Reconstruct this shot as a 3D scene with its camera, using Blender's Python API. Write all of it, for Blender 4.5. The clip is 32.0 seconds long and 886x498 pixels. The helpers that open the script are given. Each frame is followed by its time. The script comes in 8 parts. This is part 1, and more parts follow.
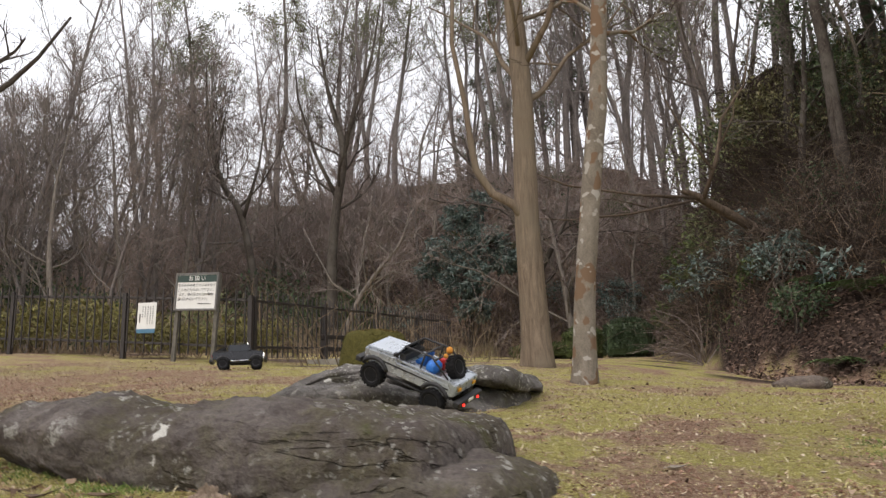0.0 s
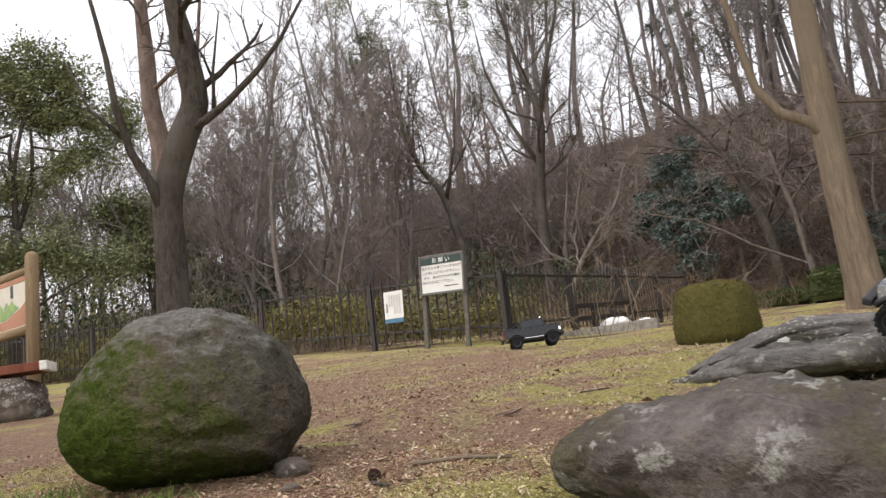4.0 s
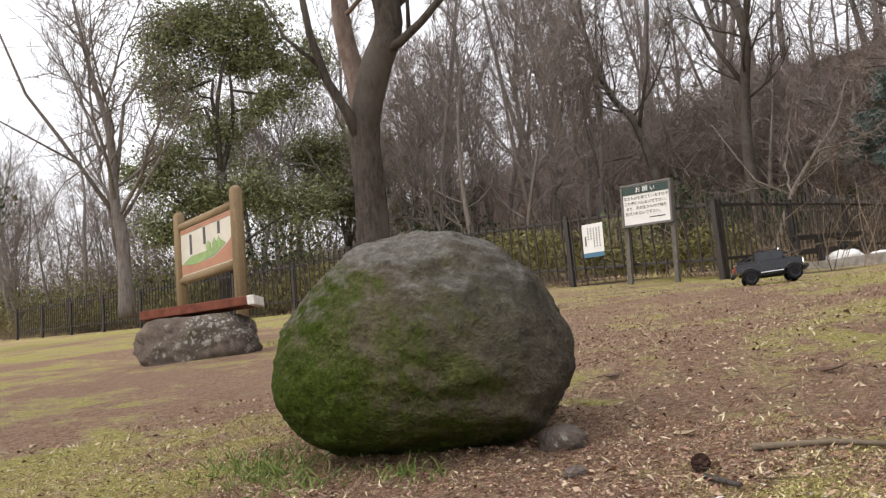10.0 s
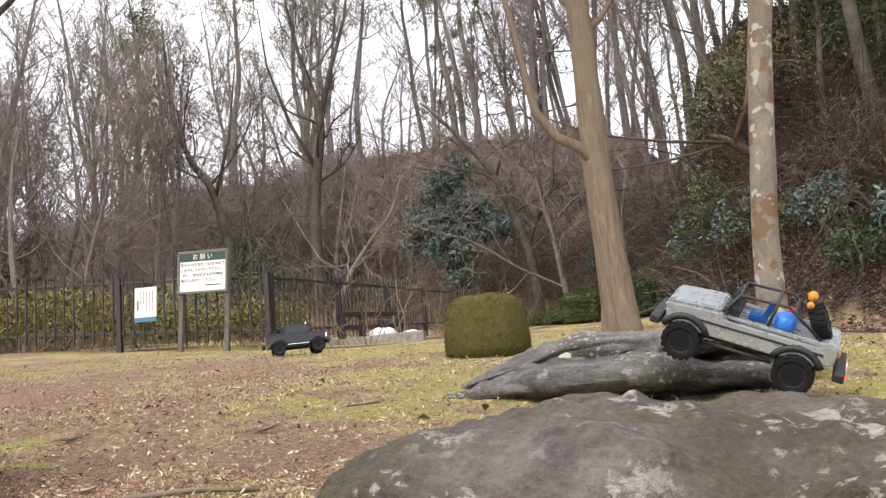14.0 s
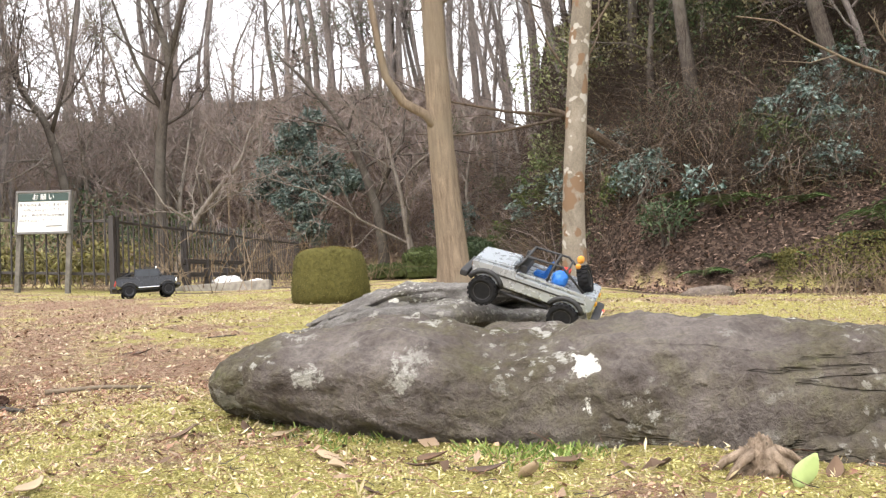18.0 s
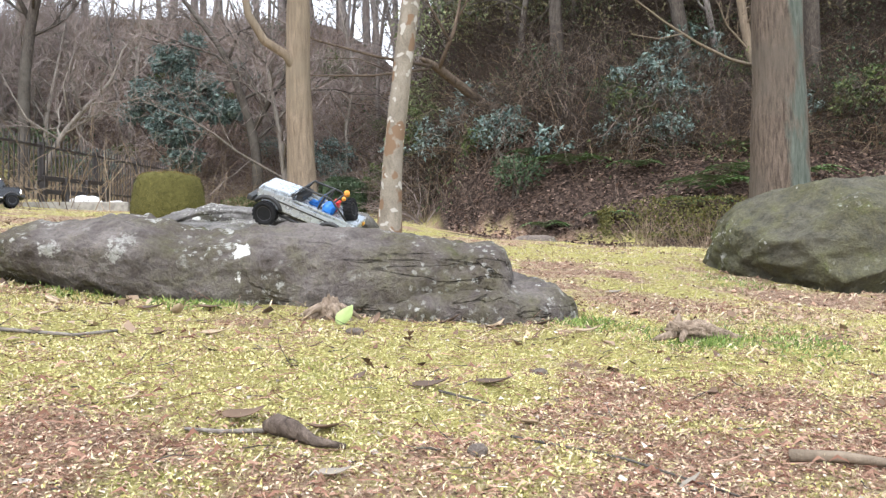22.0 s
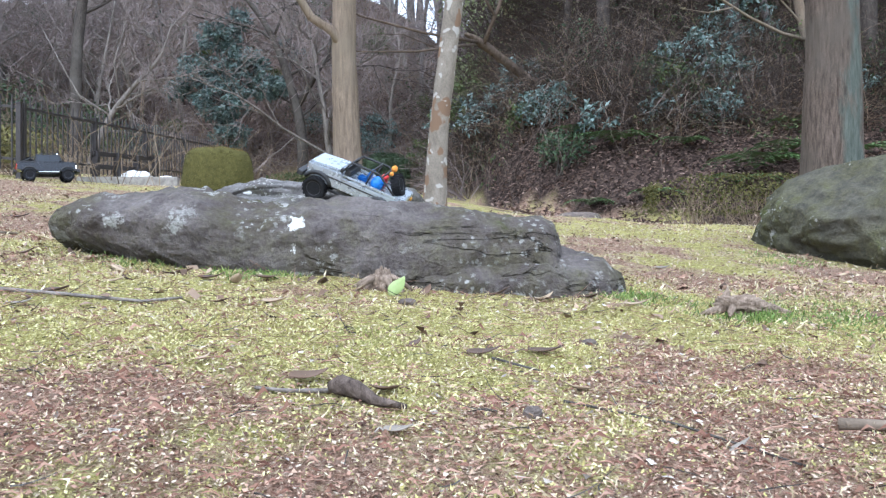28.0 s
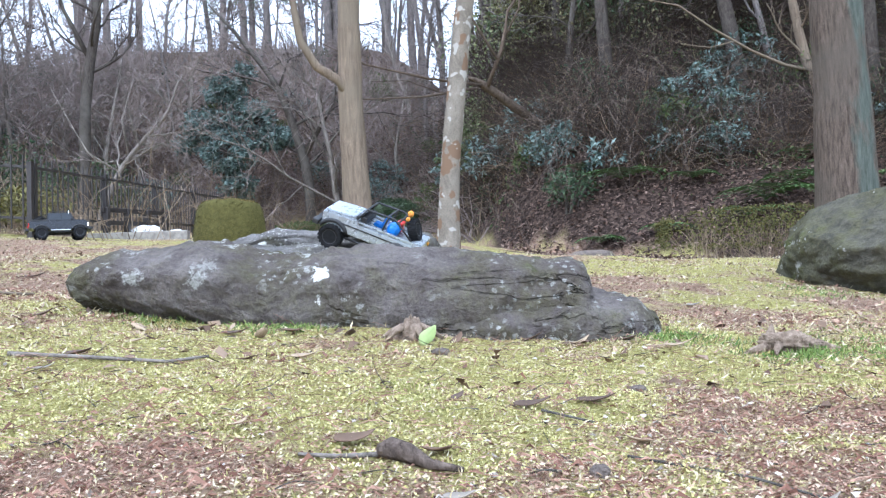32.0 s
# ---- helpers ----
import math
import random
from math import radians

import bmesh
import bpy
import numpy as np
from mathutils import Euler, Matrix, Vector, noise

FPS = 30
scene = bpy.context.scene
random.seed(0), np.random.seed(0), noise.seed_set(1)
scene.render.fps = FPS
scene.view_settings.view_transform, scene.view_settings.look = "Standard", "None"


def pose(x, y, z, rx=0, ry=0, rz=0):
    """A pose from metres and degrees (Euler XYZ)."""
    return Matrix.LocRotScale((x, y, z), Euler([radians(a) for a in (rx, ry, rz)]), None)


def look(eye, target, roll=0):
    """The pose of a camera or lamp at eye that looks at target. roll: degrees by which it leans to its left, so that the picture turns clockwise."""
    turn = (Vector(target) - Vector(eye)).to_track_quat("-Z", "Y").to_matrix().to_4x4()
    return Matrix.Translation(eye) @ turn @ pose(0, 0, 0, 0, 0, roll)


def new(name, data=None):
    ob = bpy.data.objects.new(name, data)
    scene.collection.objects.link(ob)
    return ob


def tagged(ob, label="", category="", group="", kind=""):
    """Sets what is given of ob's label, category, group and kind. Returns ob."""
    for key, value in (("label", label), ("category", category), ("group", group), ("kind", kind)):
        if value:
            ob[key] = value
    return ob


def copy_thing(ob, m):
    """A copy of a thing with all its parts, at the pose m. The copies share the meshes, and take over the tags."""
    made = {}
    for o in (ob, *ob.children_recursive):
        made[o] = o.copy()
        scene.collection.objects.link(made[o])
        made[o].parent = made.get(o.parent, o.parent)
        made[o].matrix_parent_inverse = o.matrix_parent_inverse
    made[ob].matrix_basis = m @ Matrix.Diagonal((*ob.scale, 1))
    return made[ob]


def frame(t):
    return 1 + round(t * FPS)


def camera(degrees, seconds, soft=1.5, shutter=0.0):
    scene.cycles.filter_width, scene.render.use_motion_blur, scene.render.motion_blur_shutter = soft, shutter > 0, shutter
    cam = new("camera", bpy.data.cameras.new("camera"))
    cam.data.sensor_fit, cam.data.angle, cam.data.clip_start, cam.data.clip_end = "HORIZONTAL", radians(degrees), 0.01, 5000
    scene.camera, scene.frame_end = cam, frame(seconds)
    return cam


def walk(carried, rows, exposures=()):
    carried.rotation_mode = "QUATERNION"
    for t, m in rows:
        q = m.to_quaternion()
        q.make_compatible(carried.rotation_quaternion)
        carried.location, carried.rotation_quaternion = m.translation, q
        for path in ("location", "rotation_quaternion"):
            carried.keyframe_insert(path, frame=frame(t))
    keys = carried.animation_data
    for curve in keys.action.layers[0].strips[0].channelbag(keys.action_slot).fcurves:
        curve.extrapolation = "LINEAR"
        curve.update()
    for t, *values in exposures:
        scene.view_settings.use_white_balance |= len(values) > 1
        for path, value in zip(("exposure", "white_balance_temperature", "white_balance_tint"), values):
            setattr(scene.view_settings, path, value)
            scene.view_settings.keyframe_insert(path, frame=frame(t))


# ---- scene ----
cam = camera(56.22, 32.0, soft=1.3, shutter=0.2)
PATH = [
    (0, (1.899, -0.825, 0.470), (1.274, 1.027, 0.891), -1.49),
    (0.5, (1.646, -0.874, 0.473), (1.036, 0.966, 0.965), -5.01),
    (1, (1.485, -0.804, 0.476), (0.772, 1.021, 0.876), -4.15),
    (1.5, (1.327, -0.665, 0.503), (0.592, 1.153, 0.895), -5.89),
    (2, (1.328, -0.609, 0.494), (0.793, 1.285, 0.849), 0.00),
    (2.5, (1.095, -0.554, 0.528), (0.678, 1.356, 0.948), -3.89),
    (3, (0.931, -0.637, 0.523), (0.269, 1.192, 0.986), -5.60),
    (3.5, (0.798, -0.531, 0.525), (-0.028, 1.261, 0.849), -5.32),
    (4, (0.604, -0.362, 0.584), (-0.411, 1.317, 0.974), -6.63),
    (4.5, (0.520, -0.240, 0.601), (-0.539, 1.426, 0.921), -0.17),
    (6.5, (0.107, -0.029, 0.681), (-1.211, 1.421, 1.084), -5.92),
    (7, (0.075, -0.021, 0.676), (-1.277, 1.401, 1.063), -5.85),
    (7.5, (0.087, -0.022, 0.648), (-1.302, 1.372, 1.002), -5.14),
    (8, (0.094, -0.025, 0.650), (-1.296, 1.378, 0.962), -4.50),
    (8.5, (0.077, -0.026, 0.652), (-1.311, 1.386, 0.940), -5.30),
    (9, (0.089, -0.024, 0.649), (-1.294, 1.394, 0.928), -4.54),
    (9.5, (0.094, -0.040, 0.656), (-1.285, 1.383, 0.926), -4.78),
    (10, (0.077, -0.033, 0.654), (-1.302, 1.388, 0.938), -5.30),
    (10.5, (0.085, -0.023, 0.652), (-1.253, 1.434, 0.949), -5.22),
    (11, (0.105, -0.030, 0.653), (-1.213, 1.444, 0.949), -4.84),
    (11.5, (0.107, 0.009, 0.648), (-1.133, 1.550, 0.947), -3.50),
    (12, (0.091, -0.009, 0.656), (-0.973, 1.655, 0.974), -4.69),
    (12.5, (0.106, -0.070, 0.648), (-0.834, 1.664, 0.980), -5.75),
    (13, (0.186, -0.021, 0.656), (-0.555, 1.807, 0.987), -4.62),
    (13.5, (0.366, 0.039, 0.609), (-0.192, 1.923, 0.985), -5.49),
    (15.5, (0.484, -0.340, 0.594), (0.065, 1.600, 0.836), -4.16),
    (16, (0.519, -0.368, 0.589), (0.237, 1.597, 0.834), -3.88),
    (16.5, (0.583, -0.346, 0.576), (0.393, 1.624, 0.865), -5.09),
    (17, (0.717, -0.485, 0.532), (0.592, 1.496, 0.777), -1.24),
    (17.5, (0.599, -0.538, 0.535), (0.442, 1.445, 0.746), -4.44),
    (18, (0.561, -0.567, 0.535), (0.392, 1.414, 0.751), -4.19),
    (18.5, (0.653, -0.669, 0.516), (0.538, 1.316, 0.736), -4.96),
    (19, (0.888, -0.860, 0.449), (0.865, 1.121, 0.721), -2.93),
    (19.5, (0.980, -1.069, 0.415), (1.004, 0.925, 0.569), 2.14),
    (20, (0.914, -1.108, 0.417), (0.878, 0.889, 0.525), -2.97),
    (20.5, (1.063, -1.105, 0.421), (1.209, 0.885, 0.559), -0.52),
    (21, (1.044, -1.147, 0.415), (1.218, 0.841, 0.546), -1.87),
    (21.5, (1.041, -1.152, 0.412), (1.150, 0.841, 0.539), -1.62),
    (22, (1.051, -1.219, 0.407), (1.146, 0.778, 0.476), -0.73),
    (22.5, (1.019, -1.201, 0.409), (1.080, 0.797, 0.447), -2.35),
    (23, (1.034, -1.201, 0.409), (1.061, 0.799, 0.449), -1.10),
    (23.5, (1.038, -1.199, 0.410), (1.075, 0.799, 0.464), -0.99),
    (24, (1.039, -1.208, 0.409), (1.100, 0.790, 0.469), -0.90),
    (24.5, (1.024, -1.221, 0.409), (1.105, 0.777, 0.469), -1.45),
    (26.5, (0.996, -1.238, 0.404), (1.047, 0.761, 0.420), -2.36),
    (27, (1.021, -1.265, 0.396), (1.037, 0.735, 0.413), -1.01),
    (27.5, (1.008, -1.242, 0.397), (0.990, 0.758, 0.404), -1.64),
    (28, (1.031, -1.255, 0.398), (1.024, 0.744, 0.412), -0.22),
    (28.5, (0.978, -1.195, 0.410), (0.990, 0.805, 0.450), -3.29),
    (29, (0.978, -1.212, 0.410), (0.994, 0.785, 0.528), -3.35),
    (29.5, (0.966, -1.163, 0.419), (0.981, 0.832, 0.566), -4.07),
    (30, (0.965, -1.199, 0.417), (0.962, 0.792, 0.601), -3.92),
    (30.5, (0.976, -1.192, 0.417), (0.964, 0.800, 0.594), -3.12),
    (31, (0.987, -1.199, 0.411), (0.971, 0.794, 0.571), -2.58),
    (31.5, (0.980, -1.205, 0.410), (0.963, 0.791, 0.543), -2.75),
    (32, (0.984, -1.197, 0.407), (0.959, 0.800, 0.525), -2.33),
]
EXPOSURES = [(0.0, 0.05, 6800, 14), (1.0, 0.1, 6800, 14), (2.0, 0.28, 6900, 14), (3.0, 0.25, 6800, 14), (4.5, 0.2, 6700, 14), (7.0, -0.4, 6500, 14), (9.0, 0.18, 6800, 14), (11.0, 0.22, 6800, 14), (13.0, 0.55, 6700, 14), (16.0, 0.97, 6700, 12), (18.0, 1.18, 6800, 12), (19.0, 1.3, 6800, 12), (20.0, 1.28, 6600, 10), (21.0, 1.22, 6300, 10), (22.0, 1.2, 6100, 10), (24.0, 1.03, 5400, 10), (28.0, 1.02, 5300, 10), (29.0, 1.0, 5200, 10), (30.0, 1.1, 5200, 10), (32.0, 1.13, 5200, 10)]

walk(cam, [(t, look(eye, target, roll)) for t, eye, target, roll in PATH], EXPOSURES)

# ---- light: a bright overcast winter sky ----
world = bpy.data.worlds.new("overcast_sky")
scene.world = world
world.use_nodes = True
wn = world.node_tree
for n in list(wn.nodes):
    wn.nodes.remove(n)
w_out = wn.nodes.new("ShaderNodeOutputWorld")
w_bg = wn.nodes.new("ShaderNodeBackground")
w_sky = wn.nodes.new("ShaderNodeTexSky")
w_sky.sky_type = "NISHITA"
w_sky.sun_disc = False
w_sky.sun_elevation, w_sky.sun_rotation = radians(48), radians(200)
w_sky.air_density, w_sky.dust_density, w_sky.ozone_density = 1.0, 4.0, 1.0
w_mix = wn.nodes.new("ShaderNodeMix")
w_mix.data_type = "RGBA"
w_mix.inputs["Factor"].default_value = 0.82
w_mix.inputs["B"].default_value = (8.6, 8.9, 9.3, 1)
wn.links.new(w_sky.outputs["Color"], w_mix.inputs["A"])
# an overcast sky is brighter overhead than near the horizon
w_at = wn.nodes.new("ShaderNodeTexCoord")
w_split = wn.nodes.new("ShaderNodeSeparateXYZ")
w_rise = wn.nodes.new("ShaderNodeMapRange")
w_rise.inputs["From Min"].default_value, w_rise.inputs["From Max"].default_value = 0.1, 0.9
w_rise.inputs["To Min"].default_value, w_rise.inputs["To Max"].default_value = 0.88, 1.33
w_scale = wn.nodes.new("ShaderNodeVectorMath")
w_scale.operation = "SCALE"
wn.links.new(w_at.outputs["Generated"], w_split.inputs[0])
wn.links.new(w_split.outputs["Z"], w_rise.inputs["Value"])
wn.links.new(w_mix.outputs["Result"], w_scale.inputs[0])
wn.links.new(w_rise.outputs["Result"], w_scale.inputs["Scale"])
wn.links.new(w_scale.outputs["Vector"], w_bg.inputs["Color"])
w_bg.inputs["Strength"].default_value = 0.15
wn.links.new(w_bg.outputs["Background"], w_out.inputs["Surface"])

sun_data = bpy.data.lights.new("sun", "SUN")
sun_data.energy, sun_data.angle, sun_data.color = 1.0, radians(25), (1.0, 0.96, 0.9)
sun = new("sun", sun_data)
sun.matrix_world = look((-3, -8, 12), (0, 3, 0))

# ---- tools ----
def smooth(a, b, v):
    v = np.clip((v - a) / (b - a), 0, 1)
    return v * v * (3 - 2 * v)


def lawn(x, y):
    """Height of the sloping lawn, which levels out towards the bank."""
    z = 0.245 + 0.1 * np.minimum(y, 9) + 0.075 * np.clip(y - 9, 0, 21) - 0.055 * (np.clip(x, -40, 30) - 1)
    z = z - 0.26 * smooth(4.2, 8.2, y) * smooth(-0.3, 2.8, x)
    return z + smooth(6, 9, y) * (0.06 * np.exp(-(((x + 9) / 2) ** 2)) - 0.1 * np.exp(-(((x + 3.2) / 2.4) ** 2)))


# foot of the wooded bank, from the right round to the far left
FOOT = [(40, 0), (18, 7), (9, 9.4), (5, 10.2), (3.6, 10.9), (2.4, 12.2), (1.6, 14.5), (1.1, 18), (0.9, 22), (0, 25.5), (-3, 27), (-8, 27.5), (-14, 27), (-24, 27), (-60, 26)]


def foot_distance(x, y):
    """Signed distance from the foot of the bank: positive up the bank."""
    best = np.full(np.shape(x), 1e9)
    sign = np.ones(np.shape(x))
    for (ax, ay), (bx, by) in zip(FOOT, FOOT[1:]):
        dx, dy = bx - ax, by - ay
        s = np.clip(((x - ax) * dx + (y - ay) * dy) / (dx * dx + dy * dy), 0, 1)
        d = np.hypot(x - ax - s * dx, y - ay - s * dy)
        near = d < best
        best = np.where(near, d, best)
        sign = np.where(near, np.where(dx * (y - ay) - dy * (x - ax) < 0, 1.0, -1.0), sign)
    return best * sign


def rolling(x, y):
    """The lawn with the gentle hills that close the view far off."""
    far = smooth(30, 80, np.hypot(x + 2, y - 4)) * smooth(4, -22, x)
    return lawn(x, y) + 4.0 * far * (0.8 + 0.25 * np.sin(x * 0.07) + 0.2 * np.sin(y * 0.09 + x * 0.05))


def terrain(x, y):
    x, y = np.asarray(x, float), np.asarray(y, float)
    d = np.maximum(foot_distance(x, y), 0)
    straight = np.interp(x, [p[0] for p in FOOT[::-1]], [p[1] for p in FOOT[::-1]])
    d = np.maximum(d, 0.9 * (y - straight) * smooth(0.5, 3.0, x))
    # the near bank, which climbs steadily
    near_top = np.interp(x, [0, 3, 8, 30], [8.5, 10.0, 14.0, 9.0])
    near_rise = 0.8 * d * smooth(-0.8, 2.0, d)
    near_rise = near_top * (1 - np.exp(-(near_rise / near_top) - 0.5 * (near_rise / near_top) ** 3))
    # the far hillside, which ends in a crest with open sky behind
    crest = np.interp(x, [-70, -42, -30, -22, -12, 0], [4.5, 8.0, 10.9, 11.75, 12.1, 12.0])
    crest = np.maximum(crest - rolling(x, np.full(np.shape(x), 36.0)), 0.5)
    f = np.clip(d / 8.6, 0, 1)
    far_rise = crest * f * (1.35 - 0.35 * f) - 0.06 * np.clip(d - 9.5, 0, 40)
    near_side = smooth(-3, 2, x)
    rise = near_rise * near_side + far_rise * (1 - near_side)
    z = rolling(x, y) + rise
    z = z + 0.02 * np.sin(x * 1.7 + 1.3 * np.sin(y * 1.1)) * np.sin(y * 1.3 + 0.5) * smooth(0, 3, np.hypot(x - 1, y))
    return z + rise * (0.02 + 0.03 * near_side) * (np.sin(x * 0.9 + y * 0.4) + np.sin(y * 1.1 - x * 0.6))


def lumps(x, y, scale, seed):
    """Smooth value noise between 0 and 1 over the ground."""
    gx_, gy_ = np.asarray(x, float) * scale, np.asarray(y, float) * scale
    i, j = np.floor(gx_), np.floor(gy_)
    u, v = gx_ - i, gy_ - j
    u, v = u * u * (3 - 2 * u), v * v * (3 - 2 * v)

    def corner(p, q):
        h = np.sin(p * 127.1 + q * 311.7 + seed * 17.3) * 43758.5453
        return h - np.floor(h)

    return (corner(i, j) * (1 - u) + corner(i + 1, j) * u) * (1 - v) + (corner(i, j + 1) * (1 - u) + corner(i + 1, j + 1) * u) * v


def surface(x, y):
    """The ground with the fine unevenness of moss cushions and hollows near the walk."""
    z = terrain(x, y)
    k = smooth(9, 3, np.hypot(x - 0.8, y - 1.5))
    for sx, sy, amp in ((3.1, 2.7, 0.012), (7.3, 6.1, 0.006)):
        z = z + k * amp * np.sin(sx * x + 1.7 * np.sin(sy * 0.7 * y)) * np.sin(sy * y + 1.1 * np.sin(sx * 0.6 * x))
    for scale, amp in ((5.0, 0.014), (11.0, 0.011), (23.0, 0.007)):
        z = z + k * amp * (lumps(x, y, scale, scale) - 0.5)
    return z


def ground_z(x, y):
    return float(terrain(np.array([x]), np.array([y]))[0])


def mossy(x, y):
    """How far the lawn is moss (1) or needles and bare litter (0)."""
    x, y = np.asarray(x, float), np.asarray(y, float)
    m = 0.3 * lumps(x, y, 1.1, 3) + 0.27 * lumps(x, y, 2.9, 5) + 0.25 * lumps(x, y, 7.3, 8) + 0.18 * lumps(x, y, 17.0, 9)
    for cx, cy, wide, much in ((0.9, -0.42, 0.5, -0.08), (0.3, -0.55, 0.4, -0.06), (1.5, -0.6, 0.45, -0.05), (-0.75, 1.65, 0.65, -0.12), (-3.6, 1.7, 1.5, -0.1), (-2.2, 3.9, 1.2, -0.07), (-1.4, 1.2, 0.5, -0.12), (-5.0, 6.0, 2.0, -0.05), (-6.5, 2.6, 2.6, -0.11),
                               (0.7, 0.32, 0.5, 0.1), (1.6, 0.5, 0.45, 0.15), (2.3, 0.8, 0.7, 0.1), (-1.62, 0.95, 0.3, 0.06), (-1.0, 6.5, 2.6, 0.05), (1.8, 4.2, 1.8, 0.1), (0.1, 0.3, 0.4, 0.06)):
        m = m + much * np.exp(-((x - cx) ** 2 + (y - cy) ** 2) / wide ** 2)
    return smooth(0.24, 0.72, m)


def mesh_from(name, verts, faces, material=None, smooth_faces=True):
    me = bpy.data.meshes.new(name)
    me.from_pydata([tuple(v) for v in verts], [], [tuple(f) for f in faces])
    me.validate()
    if smooth_faces:
        me.polygons.foreach_set("use_smooth", [True] * len(me.polygons))
    if material:
        me.materials.append(material)
    me.update()
    return me


def thing(name, label, category, group="", kind="", at=None):
    ob = new(name)
    tagged(ob, label, category, group, kind)
    if at is not None:
        ob.matrix_basis = at
    return ob


def part(name, bm, material, parent, label="", shade=False):
    """Links a bmesh (or a mesh) as one mesh object under a thing or a part."""
    if isinstance(bm, bmesh.types.BMesh):
        me = bpy.data.meshes.new(name)
        bm.to_mesh(me)
        bm.free()
    else:
        me = bm
    if material and not me.materials:
        me.materials.append(material)
    if shade:
        me.polygons.foreach_set("use_smooth", [True] * len(me.polygons))
    ob = new(name, me)
    if parent:
        ob.parent = parent
    if label:
        ob["label"] = label
    return ob


def box(bm, size, centre, turn=None, bevel=0.0):
    """Adds a box, with bevelled edges."""
    m = Matrix.Translation(centre) @ (turn.to_4x4() if turn else Matrix()) @ Matrix.Diagonal((*size, 1))
    made = bmesh.ops.create_cube(bm, size=1, matrix=m)["verts"]
    if bevel:
        edges = list({e for v in made for e in v.link_edges})
        bmesh.ops.bevel(bm, geom=edges, offset=bevel, segments=2, affect="EDGES", profile=0.6)
    return bm


def tube(path, radii, sides=8, cap=True):
    """Vertices and faces of a tapering tube along a path."""
    path = [Vector(p) for p in path]
    verts, faces = [], []
    up = Vector((0.13, 0.31, 0.94))
    for i, p in enumerate(path):
        t = (path[min(i + 1, len(path) - 1)] - path[max(i - 1, 0)]).normalized()
        a = t.cross(up)
        if a.length < 1e-3:
            a = t.cross(Vector((1, 0, 0)))
        a.normalize()
        b = t.cross(a)
        for k in range(sides):
            w = 2 * math.pi * k / sides
            verts.append(p + float(radii[i]) * (math.cos(w) * a + math.sin(w) * b))
    for i in range(len(path) - 1):
        for k in range(sides):
            n = (k + 1) % sides
            faces.append((i * sides + k, i * sides + n, (i + 1) * sides + n, (i + 1) * sides + k))
    if cap:
        faces.append(tuple(range(sides))[::-1])
        faces.append(tuple((len(path) - 1) * sides + k for k in range(sides)))
    return verts, faces


def fast_mesh(name, verts, faces, material=None, smooth_faces=False):
    """A mesh from whole arrays of vertices and of faces with one number of corners."""
    verts, faces = np.asarray(verts, np.float32), np.asarray(faces, np.int32)
    me = bpy.data.meshes.new(name)
    m, k = faces.shape
    me.vertices.add(len(verts))
    me.vertices.foreach_set("co", verts.ravel())
    me.loops.add(m * k)
    me.loops.foreach_set("vertex_index", faces.ravel())
    me.polygons.add(m)
    me.polygons.foreach_set("loop_start", np.arange(0, m * k, k, dtype=np.int32))
    me.polygons.foreach_set("use_smooth", np.full(m, smooth_faces))
    if material:
        me.materials.append(material)
    me.update(calc_edges=True)
    return me


def unit(v):
    return v / np.maximum(np.linalg.norm(v, axis=-1, keepdims=True), 1e-9)


def stalks(rng, base, way, length, radius, bend, segs=3, wild=0.25):
    """Many thin three-sided stems at once: rows of base, way, length, radius; bend adds to the way from step to step."""
    n = len(base)
    pts, p, w = [base], base, unit(way)
    for _ in range(segs):
        w = unit(w + bend + rng.normal(0, wild, (n, 3)))
        p = p + w * (length / segs)[:, None]
        pts.append(p)
    pts = np.stack(pts, 1)
    side = unit(np.cross(w, rng.normal(0, 1, (n, 3))))
    other = unit(np.cross(w, side))
    verts = []
    for k in range(3):
        a = 2 * math.pi * k / 3
        ring = math.cos(a) * side + math.sin(a) * other
        taper = np.linspace(1, 0.35, segs + 1)
        verts.append(pts + ring[:, None] * radius[:, None, None] * taper[None, :, None])
    verts = np.stack(verts, 2)  # n, segs+1, 3, xyz
    i = np.arange(n)[:, None, None] * (segs + 1) * 3
    s = np.arange(segs)[None, :, None] * 3
    k = np.arange(3)[None, None, :]
    kn = (k + 1) % 3
    faces = np.stack([i + s + k, i + s + kn, i + s + 3 + kn, i + s + 3 + k], -1).reshape(-1, 4)
    return verts.reshape(-1, 3), faces, pts


def blades(rng, at, size, ratio=0.5, droop=None, flat=0.0):
    """Many leaves at once: each is a bent diamond of two triangles' pairs. flat: 0 any way, 1 lying level."""
    n = len(at)
    nrm = rng.normal(0, 1, (n, 3))
    nrm = unit(nrm * (1 - flat) + np.array([0, 0, 1.0]) * (flat * 2 + 0.3))
    along = unit(np.cross(nrm, rng.normal(0, 1, (n, 3))))
    if droop is not None:
        along = unit(along + droop)
    across = unit(np.cross(nrm, along))
    nrm = unit(np.cross(along, across))
    s = (size * (0.6 + 0.8 * rng.random(n)))[:, None]
    tip, mid, tail = at + along * s, at + along * s * 0.45 + nrm * s * 0.12, at
    left, right = mid + across * s * ratio * 0.5 - nrm * s * 0.1, mid - across * s * ratio * 0.5 - nrm * s * 0.1
    verts = np.stack([tail, left, tip, right, mid], 1)
    i = np.arange(n)[:, None] * 5
    faces = np.concatenate([i + np.array([[0, 4, 1]]), i + np.array([[1, 4, 2]]), i + np.array([[2, 4, 3]]), i + np.array([[3, 4, 0]])], 0)
    return verts.reshape(-1, 3), faces


